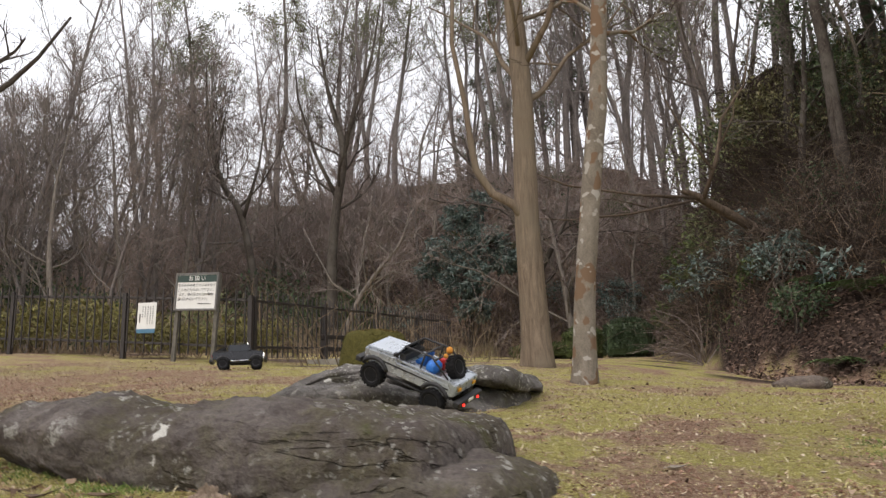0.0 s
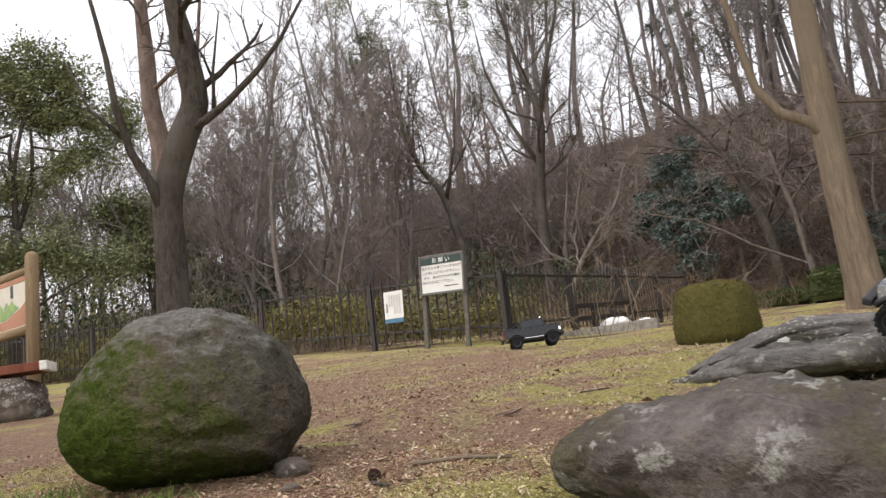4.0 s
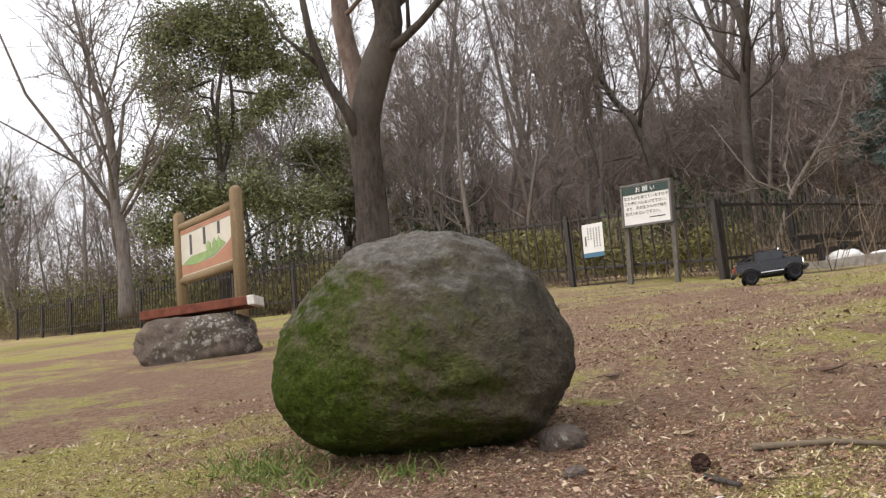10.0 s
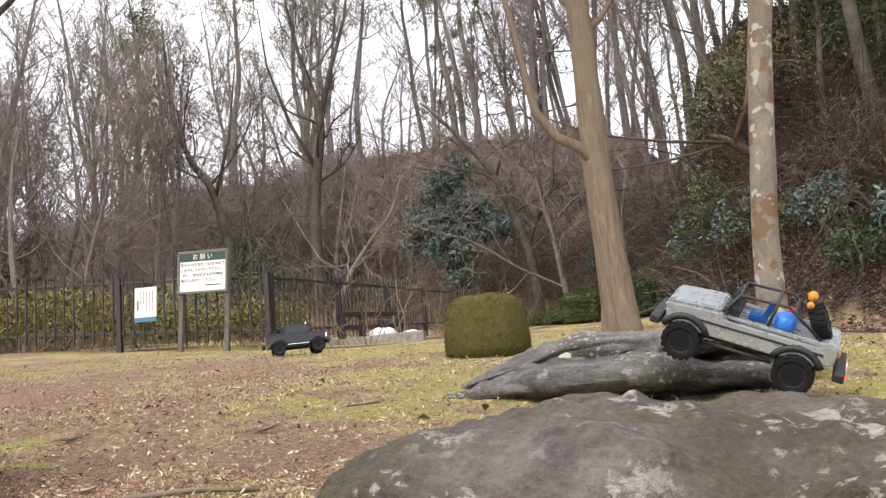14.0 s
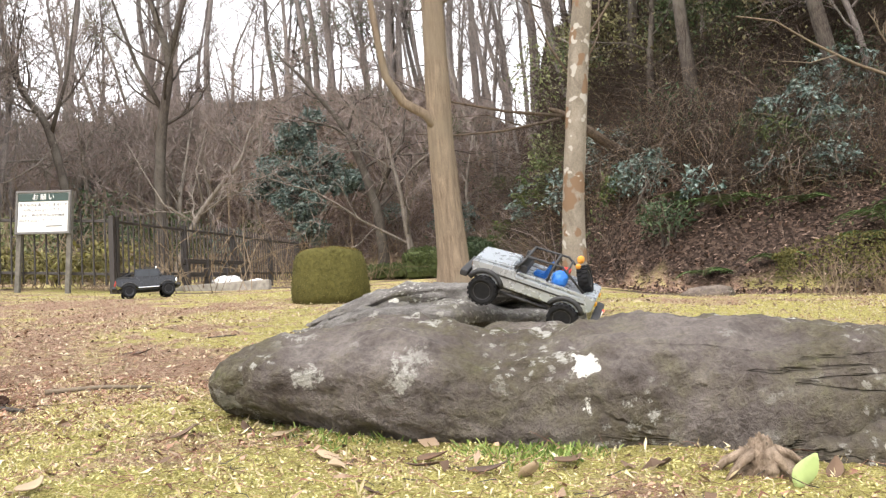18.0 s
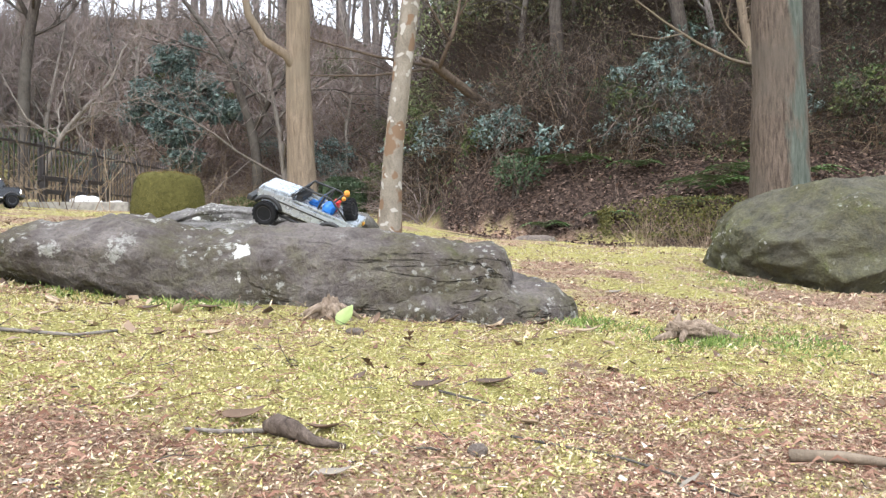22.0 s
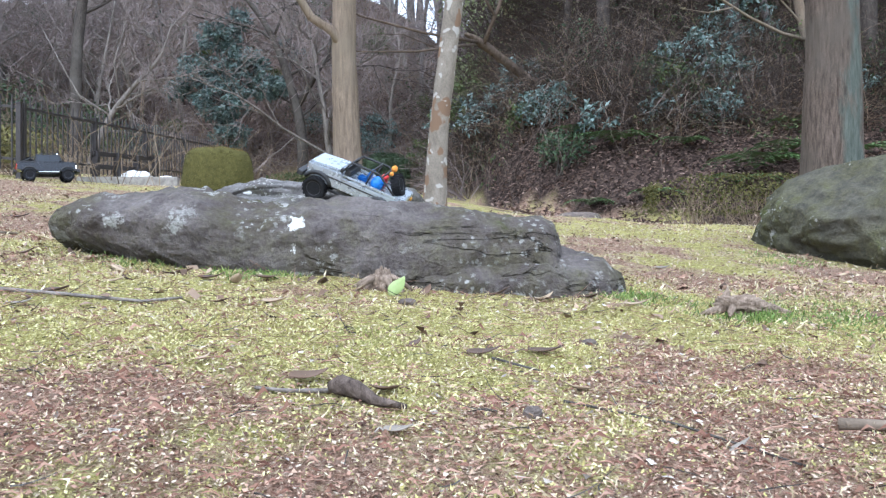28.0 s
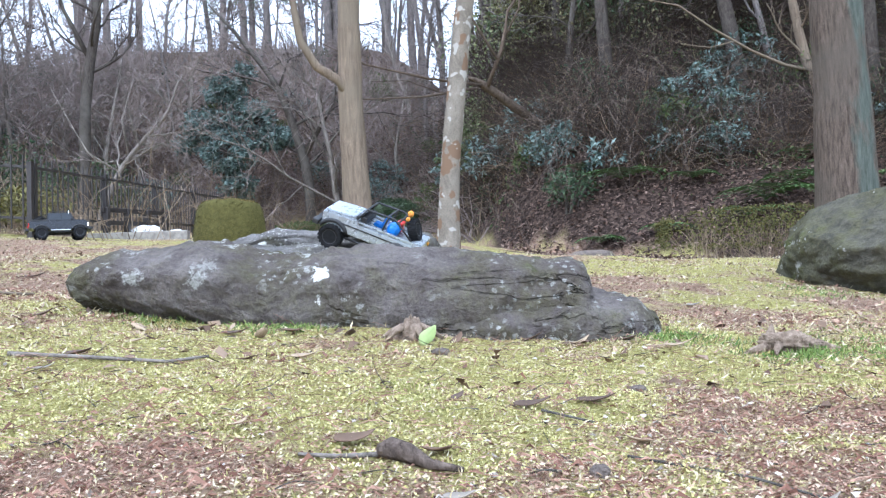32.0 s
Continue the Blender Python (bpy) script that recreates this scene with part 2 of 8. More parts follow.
def joined(*pieces):
    """Joins (verts, faces) pieces with one number of corners."""
    vs, fs, n = [], [], 0
    for v, f in pieces:
        vs.append(np.asarray(v))
        fs.append(np.asarray(f) + n)
        n += len(v)
    return np.concatenate(vs), np.concatenate(fs)


class Soup:
    """Collects many small pieces into one mesh."""

    def __init__(self):
        self.v, self.f, self.n = [], [], 0

    def add(self, verts, faces):
        self.v.extend(verts)
        n = self.n
        self.f.extend([tuple(i + n for i in f) for f in faces])
        self.n += len(verts)

    def tube(self, path, radii, sides=6, cap=False):
        self.add(*tube(path, radii, sides, cap))

    def mesh(self, name, material=None, smooth_faces=True):
        return mesh_from(name, self.v, self.f, material, smooth_faces)


def lathe(profile, sides=20):
    """A turned shape round z from (radius, height) pairs, closed at both ends."""
    verts = [(r * math.cos(2 * math.pi * k / sides), r * math.sin(2 * math.pi * k / sides), z) for r, z in profile for k in range(sides)]
    faces = [(i * sides + k, i * sides + (k + 1) % sides, (i + 1) * sides + (k + 1) % sides, (i + 1) * sides + k)
             for i in range(len(profile) - 1) for k in range(sides)]
    faces.append(tuple(range(sides))[::-1])
    faces.append(tuple((len(profile) - 1) * sides + k for k in range(sides)))
    return verts, faces

# ---- materials ----
class Mat:
    """A small builder for procedural materials."""

    def __init__(self, name, rough=0.8, metal=0.0):
        self.m = bpy.data.materials.new(name)
        self.m.use_nodes = True
        self.t = self.m.node_tree
        self.b = self.t.nodes["Principled BSDF"]
        self.b.inputs["Roughness"].default_value = rough
        self.b.inputs["Metallic"].default_value = metal
        if rough >= 0.7:
            self.b.inputs["Specular IOR Level"].default_value = 0.08
        self.coord = self.t.nodes.new("ShaderNodeTexCoord")
        self.place = self.coord.outputs["Object"]

    def put(self, a, b):
        self.t.links.new(a, b)

    def world(self):
        self.place = self.t.nodes.new("ShaderNodeNewGeometry").outputs["Position"]
        return self

    def stretch(self, x, y, z):
        n = self.t.nodes.new("ShaderNodeMapping")
        n.inputs["Scale"].default_value = (x, y, z)
        self.put(self.place, n.inputs["Vector"])
        return n.outputs["Vector"]

    def noise(self, scale, detail=4, rough=0.6, place=None, warp=0.0):
        n = self.t.nodes.new("ShaderNodeTexNoise")
        n.inputs["Scale"].default_value, n.inputs["Detail"].default_value = scale, detail
        n.inputs["Roughness"].default_value, n.inputs["Distortion"].default_value = rough, warp
        self.put(place or self.place, n.inputs["Vector"])
        return n.outputs["Fac"]

    def cells(self, scale, feature="F1", place=None, out="Distance"):
        n = self.t.nodes.new("ShaderNodeTexVoronoi")
        n.feature = feature
        n.inputs["Scale"].default_value = scale
        self.put(place or self.place, n.inputs["Vector"])
        return n.outputs[out]

    def ramp(self, fac, *stops):
        n = self.t.nodes.new("ShaderNodeValToRGB")
        e = n.color_ramp.elements
        while len(e) < len(stops):
            e.new(0.5)
        for k, (at, colour) in zip(e, stops):
            k.position = at
            k.color = (*colour, 1) if isinstance(colour, tuple) else (colour, colour, colour, 1)
        self.put(fac, n.inputs["Fac"])
        return n.outputs["Color"]

    def mix(self, fac, a, b, how="MIX"):
        n = self.t.nodes.new("ShaderNodeMix")
        n.data_type, n.blend_type = "RGBA", how
        for v, k in ((fac, 0), (a, "A"), (b, "B")):
            s = n.inputs[k]
            if isinstance(v, (int, float)):
                s.default_value = v if k == 0 else (v, v, v, 1)
            elif isinstance(v, tuple):
                s.default_value = (*v, 1)
            else:
                self.put(v, s)
        return n.outputs["Result"]

    def math(self, how, a, b=0.0):
        n = self.t.nodes.new("ShaderNodeMath")
        n.operation = how
        for v, s in ((a, n.inputs[0]), (b, n.inputs[1])):
            if isinstance(v, (int, float)):
                s.default_value = v
            else:
                self.put(v, s)
        return n.outputs[0]

    def axis(self, k, normal=False):
        n = self.t.nodes.new("ShaderNodeSeparateXYZ")
        self.put(self.t.nodes.new("ShaderNodeNewGeometry").outputs["Normal"] if normal else self.place, n.inputs[0])
        return n.outputs[k]

    def island(self):
        return self.t.nodes.new("ShaderNodeNewGeometry").outputs["Random Per Island"]

    def each(self):
        return self.t.nodes.new("ShaderNodeObjectInfo").outputs["Random"]

    def colour(self, c):
        if isinstance(c, tuple):
            self.b.inputs["Base Color"].default_value = (*c, 1)
        else:
            self.put(c, self.b.inputs["Base Color"])
        return self

    def rough(self, c):
        self.put(c, self.b.inputs["Roughness"])
        return self

    def bump(self, height, strength=0.5, distance=0.01):
        n = self.t.nodes.new("ShaderNodeBump")
        n.inputs["Strength"].default_value, n.inputs["Distance"].default_value = strength, distance
        self.put(height, n.inputs["Height"])
        self.put(n.outputs["Normal"], self.b.inputs["Normal"])
        return self


def bare(name, colour, rough=0.6, metal=0.0, vary=0.12, scale=60, bump=0.1):
    """Paint, plastic, metal: one colour with faint wear."""
    k = Mat(name, rough, metal)
    n = k.noise(scale, 5)
    dark, light = tuple(c * (1 - vary) for c in colour), tuple(min(1, c * (1 + vary)) for c in colour)
    k.colour(k.ramp(n, (0.3, dark), (0.7, light)))
    k.rough(k.ramp(n, (0.3, max(0.03, rough - 0.08)), (0.7, min(1, rough + 0.08))))
    if bump:
        k.bump(n, bump, 0.002)
    return k.m


def ground_material():
    k = Mat("mossy_lawn", 0.95).world()
    fine, grit, tiny = k.noise(45, 6, 0.75), k.noise(170, 4, 0.8), k.noise(420, 3, 0.8)
    wide = lambda n, gain: k.math("ADD", k.math("MULTIPLY", k.math("SUBTRACT", n, 0.5), gain), 0.5)
    speck, flake = wide(k.noise(210, 4, 0.8), 2.6), wide(k.noise(150, 5, 0.85, place=k.stretch(1.0, 0.6, 1.0), warp=1.2), 2.6)
    moss = k.ramp(speck, (0.0, (0.13, 0.11, 0.03)), (0.35, (0.35, 0.31, 0.095)), (0.65, (0.54, 0.48, 0.18)), (1.0, (0.72, 0.66, 0.36)))
    fresh = k.ramp(speck, (0.0, (0.07, 0.10, 0.015)), (0.5, (0.24, 0.31, 0.055)), (1.0, (0.5, 0.56, 0.16)))
    straw = k.ramp(speck, (0.0, (0.17, 0.115, 0.06)), (0.4, (0.42, 0.32, 0.17)), (0.75, (0.6, 0.49, 0.29)), (1.0, (0.74, 0.66, 0.47)))
    needles = k.ramp(flake, (0.0, (0.08, 0.045, 0.03)), (0.3, (0.25, 0.145, 0.095)), (0.6, (0.42, 0.28, 0.195)), (0.85, (0.56, 0.44, 0.34)), (1.0, (0.74, 0.68, 0.6)))
    attr = k.t.nodes.new("ShaderNodeAttribute")
    attr.attribute_name = "moss"
    ragged = k.math("ADD", attr.outputs["Fac"], k.math("ADD", k.math("MULTIPLY", k.math("SUBTRACT", k.noise(4.5, 6, 0.75), 0.5), 1.3), k.math("MULTIPLY", k.math("SUBTRACT", k.noise(28, 7, 0.85), 0.5), 2.2)))
    c = k.mix(k.ramp(ragged, (0.22, 0.0), (0.5, 1.0)), needles, straw)
    c = k.mix(k.ramp(ragged, (0.42, 0.0), (0.7, 1.0)), c, moss)
    c = k.mix(k.math("MULTIPLY", k.ramp(k.noise(1.9, 6, 0.7), (0.6, 0.0), (0.72, 0.6)), attr.outputs["Fac"]), c, fresh)
    c = k.mix(0.65, c, k.ramp(fine, (0.28, 0.15), (0.72, 0.85)), "OVERLAY")
    # leaf litter under the trees of the bank
    litter = k.ramp(k.cells(24, out="Color"), (0.1, (0.022, 0.016, 0.013)), (0.5, (0.06, 0.042, 0.034)), (0.92, (0.15, 0.105, 0.082)))
    # soil colours lifted for the far hillside: its brightness is put into the colour
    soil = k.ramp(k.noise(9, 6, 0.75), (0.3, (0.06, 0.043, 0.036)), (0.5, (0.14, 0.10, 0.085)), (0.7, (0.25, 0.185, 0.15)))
    # weight of that lightening by place, no measure of dryness
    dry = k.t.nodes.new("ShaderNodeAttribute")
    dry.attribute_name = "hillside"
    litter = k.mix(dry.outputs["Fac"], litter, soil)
    slope = k.t.nodes.new("ShaderNodeAttribute")
    slope.attribute_name = "bank"
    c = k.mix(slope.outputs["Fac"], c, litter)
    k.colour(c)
    k.bump(k.math("ADD", k.math("MULTIPLY", fine, 1.4), k.math("ADD", grit, k.math("MULTIPLY", tiny, 0.6))), 1.0, 0.02)
    return k.m


def rock_material(name, base, moss=0.3, lichen=0.4, strata=0.0, moss_side=None, tint=None, crusts=(), cap=0.0, cracks=False, relief=0.02):
    k = Mat(name, 0.92)
    n1, n2, n3 = k.noise(3.2, 6, 0.65, warp=0.3), k.noise(16, 6, 0.7), k.noise(95, 5, 0.75)
    d, l = tuple(v * 0.45 for v in base), tuple(min(1, v * 1.5) for v in base)
    c = k.ramp(n2, (0.25, d), (0.5, base), (0.8, l))
    c = k.mix(k.ramp(n1, (0.38, 0.0), (0.62, 0.8)), c, tint or tuple(v * 0.55 for v in base))
    c = k.mix(0.5, c, k.ramp(n3, (0.3, 0.25), (0.7, 0.8)), "OVERLAY")
    if moss:
        up = k.axis(2, True)
        where = k.math("ADD", k.math("MULTIPLY", n1, 0.6), k.math("MULTIPLY", n2, 0.5))
        if moss_side:
            nx, ny, nz = (k.axis(i, True) for i in range(3))
            side = k.math("ADD", k.math("ADD", k.math("MULTIPLY", nx, moss_side[0]), k.math("MULTIPLY", ny, moss_side[1])), k.math("MULTIPLY", nz, moss_side[2]))
            where = k.math("ADD", where, k.math("MULTIPLY", side, 0.32))
        green = k.ramp(n3, (0.3, (0.022, 0.036, 0.006)), (0.55, (0.062, 0.095, 0.012)), (0.8, (0.14, 0.175, 0.025)))
        olive = k.ramp(n3, (0.3, (0.06, 0.06, 0.025)), (0.7, (0.17, 0.165, 0.065)))
        c = k.mix(k.ramp(where, (0.60 - moss * 0.35, 0.0), (0.86 - moss * 0.3, 0.85)), c, olive)
        c = k.mix(k.ramp(where, (0.72 - moss * 0.3, 0.0), (0.9 - moss * 0.25, 0.95)), c, green)
    if lichen:
        pale = k.ramp(n3, (0.3, (0.24, 0.23, 0.2)), (0.7, (0.52, 0.51, 0.47)))
        for scale, reach, where in ((9.0, 0.19, 1.5), (21.0, 0.24, 2.3), (46.0, 0.26, 3.1)):
            ragged = k.math("ADD", k.cells(scale), k.math("MULTIPLY", k.math("SUBTRACT", k.noise(scale * 2.6, 6, 0.8), 0.5), 1.5))
            spot = k.ramp(ragged, (reach * (0.6 + lichen * 0.6), 1.0), (reach * (0.6 + lichen * 0.6) + 0.07, 0.0))
            patch = k.ramp(k.noise(where, 3), (0.60 - 0.16 * lichen, 0.0), (0.68 - 0.16 * lichen, 0.9))
            c = k.mix(k.math("MULTIPLY", spot, patch), c, pale)
    for centre, size in crusts:
        away = k.t.nodes.new("ShaderNodeVectorMath")
        away.operation = "DISTANCE"
        away.inputs[1].default_value = centre
        k.put(k.place, away.inputs[0])
        edge = k.math("ADD", k.math("DIVIDE", away.outputs["Value"], size), k.math("MULTIPLY", k.math("SUBTRACT", k.noise(38, 5, 0.7), 0.5), 2.2))
        c = k.mix(k.ramp(edge, (0.72, 1.0), (0.8, 0.0)), c, (0.66, 0.65, 0.6))
    if cap:
        bare_top = k.math("ADD", k.axis(2, True), k.math("MULTIPLY", k.math("SUBTRACT", n2, 0.5), 1.6))
        grey = k.ramp(k.noise(60, 5, 0.8), (0.3, (0.09, 0.085, 0.075)), (0.55, (0.24, 0.23, 0.21)), (0.75, (0.42, 0.41, 0.38)))
        c = k.mix(k.ramp(bare_top, (cap, 0.0), (cap + 0.35, 0.8)), c, grey)
    h = k.math("ADD", k.math("MULTIPLY", n2, 1.4), k.math("MULTIPLY", n3, 0.45))
    if cap:
        h = k.math("ADD", h, k.math("MULTIPLY", k.noise(42, 3, 0.6), 0.9))
    if cracks:
        wave = k.noise(2.6, 5, 0.58, place=k.stretch(0.8, 1.0, 3.4), warp=0.5)
        line = k.ramp(wave, (0.490, 0.0), (0.498, 1.0), (0.502, 1.0), (0.510, 0.0))
        right = k.math("ADD", k.math("MULTIPLY", k.axis(0), 0.55), k.math("MULTIPLY", k.noise(2.2, 3), 0.9))
        steep = k.ramp(k.axis(2, True), (0.45, 1.0), (0.75, 0.0))
        line = k.math("MULTIPLY", k.math("MULTIPLY", line, k.ramp(right, (0.78, 0.0), (0.9, 1.0))), steep)
        c = k.mix(k.math("MULTIPLY", line, 0.5), c, (0.022, 0.018, 0.015))
        h = k.math("SUBTRACT", h, k.math("MULTIPLY", line, 1.5))
    k.colour(c)
    h = k.math("ADD", h, k.math("MULTIPLY", k.cells(7.0, place=k.stretch(0.7, 1.0, 1.6)), 0.9))
    if strata:
        lines = k.noise(5.0, 6, 0.7, place=k.stretch(0.55, 0.8, 4.2), warp=0.7)
        where = k.ramp(k.noise(1.7, 3), (0.46, 0.0), (0.58, 1.0))
        crack = k.ramp(lines, (0.45, 0.0), (0.485, 1.0), (0.515, 1.0), (0.55, 0.0))
        h = k.math("SUBTRACT", h, k.math("MULTIPLY", k.math("MULTIPLY", crack, where), strata))
    k.bump(h, 1.0, relief)
    return k.m


def bark_material(name, dark, light, stretch=0.18, scale=26, patches=None, furrow=0.6, tint=None, algae=None):
    k = Mat(name, 0.9)
    p = k.stretch(1, 1, stretch)
    n, f = k.noise(scale, 6, 0.7, place=p, warp=0.5), k.noise(90, 4, 0.7)
    c = k.ramp(n, (0.3, dark), (0.68, light))
    c = k.mix(0.4, c, k.ramp(f, (0.3, 0.3), (0.7, 0.75)), "OVERLAY")
    if tint:
        c = k.mix(k.ramp(k.noise(1.3, 3), (0.45, 0.0), (0.6, 0.7)), c, tint)
    if patches:
        spot = k.noise(9, 2, 0.4, place=k.stretch(1, 1, 0.75))
        c = k.mix(k.ramp(spot, (0.55, 0.0), (0.58, 1.0)), c, patches[0])
        c = k.mix(k.ramp(k.noise(13, 2, 0.4), (0.62, 0.0), (0.65, 1.0)), c, patches[1])
    if algae:
        (ax, ay, from_), green = algae
        side = k.math("ADD", k.math("MULTIPLY", k.axis(0), ax), k.math("MULTIPLY", k.axis(1), ay))
        side = k.math("ADD", side, k.math("MULTIPLY", k.math("SUBTRACT", k.noise(5, 4, 0.6, place=k.stretch(1, 1, 0.3)), 0.5), 0.2))
        c = k.mix(k.ramp(side, (from_, 0.0), (from_ + 0.03, 0.8)), c, k.ramp(n, (0.3, tuple(v * 0.5 for v in green)), (0.68, green)))
    k.colour(c)
    k.bump(k.math("ADD", n, k.math("MULTIPLY", f, 0.3)), furrow, 0.02)
    return k.m


def leaf_material(name, colours, rough=0.55):
    k = Mat(name, rough)
    k.b.inputs["Specular IOR Level"].default_value = 0.22
    c = k.ramp(k.island(), *[(i / max(1, len(colours) - 1), v) for i, v in enumerate(colours)])
    n = k.noise(30, 3)
    k.colour(k.mix(0.35, c, k.ramp(n, (0.3, 0.3), (0.7, 0.7)), "OVERLAY"))
    return k.m


M_GROUND = ground_material()
CRUSTS = (((0.662, 0.80, 0.48), 0.032), ((0.655, 0.76, 0.412), 0.026), ((1.385, 0.86, 0.41), 0.034), ((0.03, 1.05, 0.53), 0.026), ((0.12, 1.0, 0.53), 0.022), ((0.17, 0.93, 0.49), 0.026),
          ((1.035, 0.985, 0.515), 0.03), ((0.27, 1.02, 0.55), 0.024), ((0.2, 1.08, 0.55), 0.026), ((0.06, 0.93, 0.5), 0.018), ((0.34, 1.1, 0.56), 0.02), ((0.42, 0.98, 0.55), 0.016), ((0.1, 1.18, 0.56), 0.036), ((0.2, 1.3, 0.56), 0.034), ((0.01, 1.22, 0.545), 0.03), ((0.31, 1.22, 0.565), 0.028), ((0.16, 1.08, 0.56), 0.03), ((0.04, 1.36, 0.55), 0.026), ((0.26, 1.12, 0.565), 0.02), ((0.33, 0.86, 0.45), 0.016), ((0.85, 0.80, 0.46), 0.014))
M_ROCK_SLAB = rock_material("slab_stone", (0.182, 0.159, 0.146), moss=0.24, lichen=0.46, cracks=True, relief=0.03, tint=(0.084, 0.067, 0.06), crusts=CRUSTS)
M_ROCK_BACK = rock_material("layered_stone", (0.175, 0.165, 0.155), moss=0.12, lichen=0.6, strata=0.8, tint=(0.08, 0.07, 0.065), crusts=(((0.05, 2.86, 0.69), 0.04), ((0.0, 2.95, 0.67), 0.03), ((0.16, 2.84, 0.68), 0.022), ((0.85, 3.2, 0.74), 0.03)))
M_BOULDER = rock_material("mossy_boulder_stone", (0.15, 0.128, 0.098), moss=0.49, lichen=0.0, cap=0.55, moss_side=(-0.5, -0.85, -0.6), tint=(0.075, 0.072, 0.055), relief=0.034)
M_ROCK_RIGHT = rock_material("olive_stone", (0.095, 0.088, 0.068), moss=0.34, lichen=0.3, tint=(0.07, 0.066, 0.05))
M_ROCK_STEP = rock_material("grey_stone", (0.185, 0.15, 0.125), moss=0.1, lichen=0.5, tint=(0.09, 0.075, 0.07))
M_BARK_DARK = bark_material("dark_furrowed_bark", (0.03, 0.025, 0.022), (0.105, 0.089, 0.077), stretch=0.3, scale=34, furrow=1.0, tint=(0.12, 0.11, 0.095))
M_BARK_GREY = bark_material("grey_bark", (0.09, 0.077, 0.066), (0.26, 0.23, 0.2))
M_BARK_TAN = bark_material("smooth_tan_bark", (0.09, 0.068, 0.05), (0.215, 0.168, 0.124), stretch=0.12, scale=22, furrow=0.4, tint=(0.165, 0.135, 0.10))
M_BARK_PATCH = bark_material("flaking_mottled_bark", (0.12, 0.10, 0.078), (0.235, 0.205, 0.168), stretch=0.5, scale=9, patches=((0.16, 0.105, 0.068), (0.33, 0.31, 0.275)), furrow=0.4)
M_BARK_OLD = bark_material("thick_ridged_bark", (0.03, 0.022, 0.017), (0.15, 0.117, 0.094), stretch=0.14, scale=42, furrow=1.0, tint=(0.10, 0.085, 0.07), algae=((0.43, -0.9, 0.2), (0.11, 0.135, 0.116)))
M_BARK_KNOT = bark_material("knotty_dead_wood", (0.05, 0.037, 0.03), (0.2, 0.155, 0.125), stretch=0.5, scale=90, furrow=0.8)
M_BARK_REDDISH = bark_material("smooth_reddish_bark", (0.085, 0.062, 0.052), (0.215, 0.165, 0.142), stretch=0.4, scale=14, furrow=0.3)
M_BARK_LEAN = bark_material("brown_leaning_bark", (0.045, 0.034, 0.026), (0.15, 0.115, 0.088), stretch=0.3, scale=20, furrow=0.5)
# far bark: grey-brown, lightened by distance haze put into the colour
M_BARK_FAR = bark_material("far_hazed_bark", (0.085, 0.074, 0.069), (0.24, 0.212, 0.2))
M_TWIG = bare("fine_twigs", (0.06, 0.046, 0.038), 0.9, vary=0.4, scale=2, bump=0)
# far twigs carry the same haze in their pale grey
M_TWIG_FAR = bare("far_hazed_twigs", (0.2, 0.178, 0.17), 0.9, vary=0.4, scale=2, bump=0)
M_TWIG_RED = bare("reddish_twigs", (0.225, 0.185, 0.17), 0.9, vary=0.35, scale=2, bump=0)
M_TWIG_DRY = bare("dry_straw_twigs", (0.19, 0.145, 0.10), 0.9, vary=0.5, scale=3, bump=0)
M_LEAF_DARK = leaf_material("dark_evergreen_leaves", ((0.018, 0.034, 0.016), (0.04, 0.065, 0.03), (0.075, 0.10, 0.05)), 0.4)
M_LEAF_WOOD = leaf_material("wood_evergreen_leaves", ((0.03, 0.05, 0.022), (0.06, 0.088, 0.04), (0.11, 0.14, 0.07)), 0.5)
M_LITTER = leaf_material("bank_leaf_litter", ((0.03, 0.018, 0.013), (0.08, 0.05, 0.037), (0.16, 0.10, 0.075), (0.32, 0.23, 0.18)), 0.75)
M_LEAF_BLUE = leaf_material("bluish_evergreen_leaves", ((0.05, 0.082, 0.073), (0.11, 0.155, 0.14), (0.24, 0.3, 0.275)), 0.35)
M_LEAF_OLIVE = leaf_material("olive_evergreen_leaves", ((0.075, 0.095, 0.04), (0.15, 0.17, 0.075), (0.25, 0.27, 0.14)), 0.5)
M_LEAF_MOUND = leaf_material("clipped_shrub_leaves", ((0.05, 0.052, 0.016), (0.09, 0.085, 0.026), (0.14, 0.125, 0.042)), 0.8)
M_LEAF_HEDGE = leaf_material("hedge_leaves", ((0.035, 0.055, 0.018), (0.07, 0.095, 0.03), (0.12, 0.14, 0.05)), 0.5)
M_LEAF_PALE = leaf_material("pale_bamboo_leaves", ((0.07, 0.07, 0.028), (0.14, 0.135, 0.06), (0.24, 0.22, 0.12)), 0.5)
M_LEAF_DRY = leaf_material("dull_olive_brown_leaves", ((0.045, 0.04, 0.02), (0.10, 0.088, 0.045), (0.18, 0.16, 0.09)), 0.6)
M_LEAF_BROWN = leaf_material("dead_brown_leaves", ((0.06, 0.038, 0.025), (0.15, 0.095, 0.06), (0.3, 0.22, 0.15)), 0.7)
M_LEAF_GRASS = leaf_material("grass_blades", ((0.06, 0.11, 0.02), (0.14, 0.2, 0.045), (0.24, 0.28, 0.08)), 0.5)
M_IRON = bare("dark_brown_painted_iron", (0.028, 0.022, 0.02), 0.55, 0.0, 0.35, 25)
M_LOG = bark_material("peeled_log", (0.17, 0.12, 0.07), (0.31, 0.235, 0.145), stretch=0.08, scale=16, furrow=0.25)
M_PLANK = bare("red_brown_painted_wood", (0.17, 0.062, 0.042), 0.75, vary=0.3, scale=20)
M_WHITE_PAINT = bare("worn_white_paint", (0.62, 0.6, 0.56), 0.7, vary=0.25, scale=40)

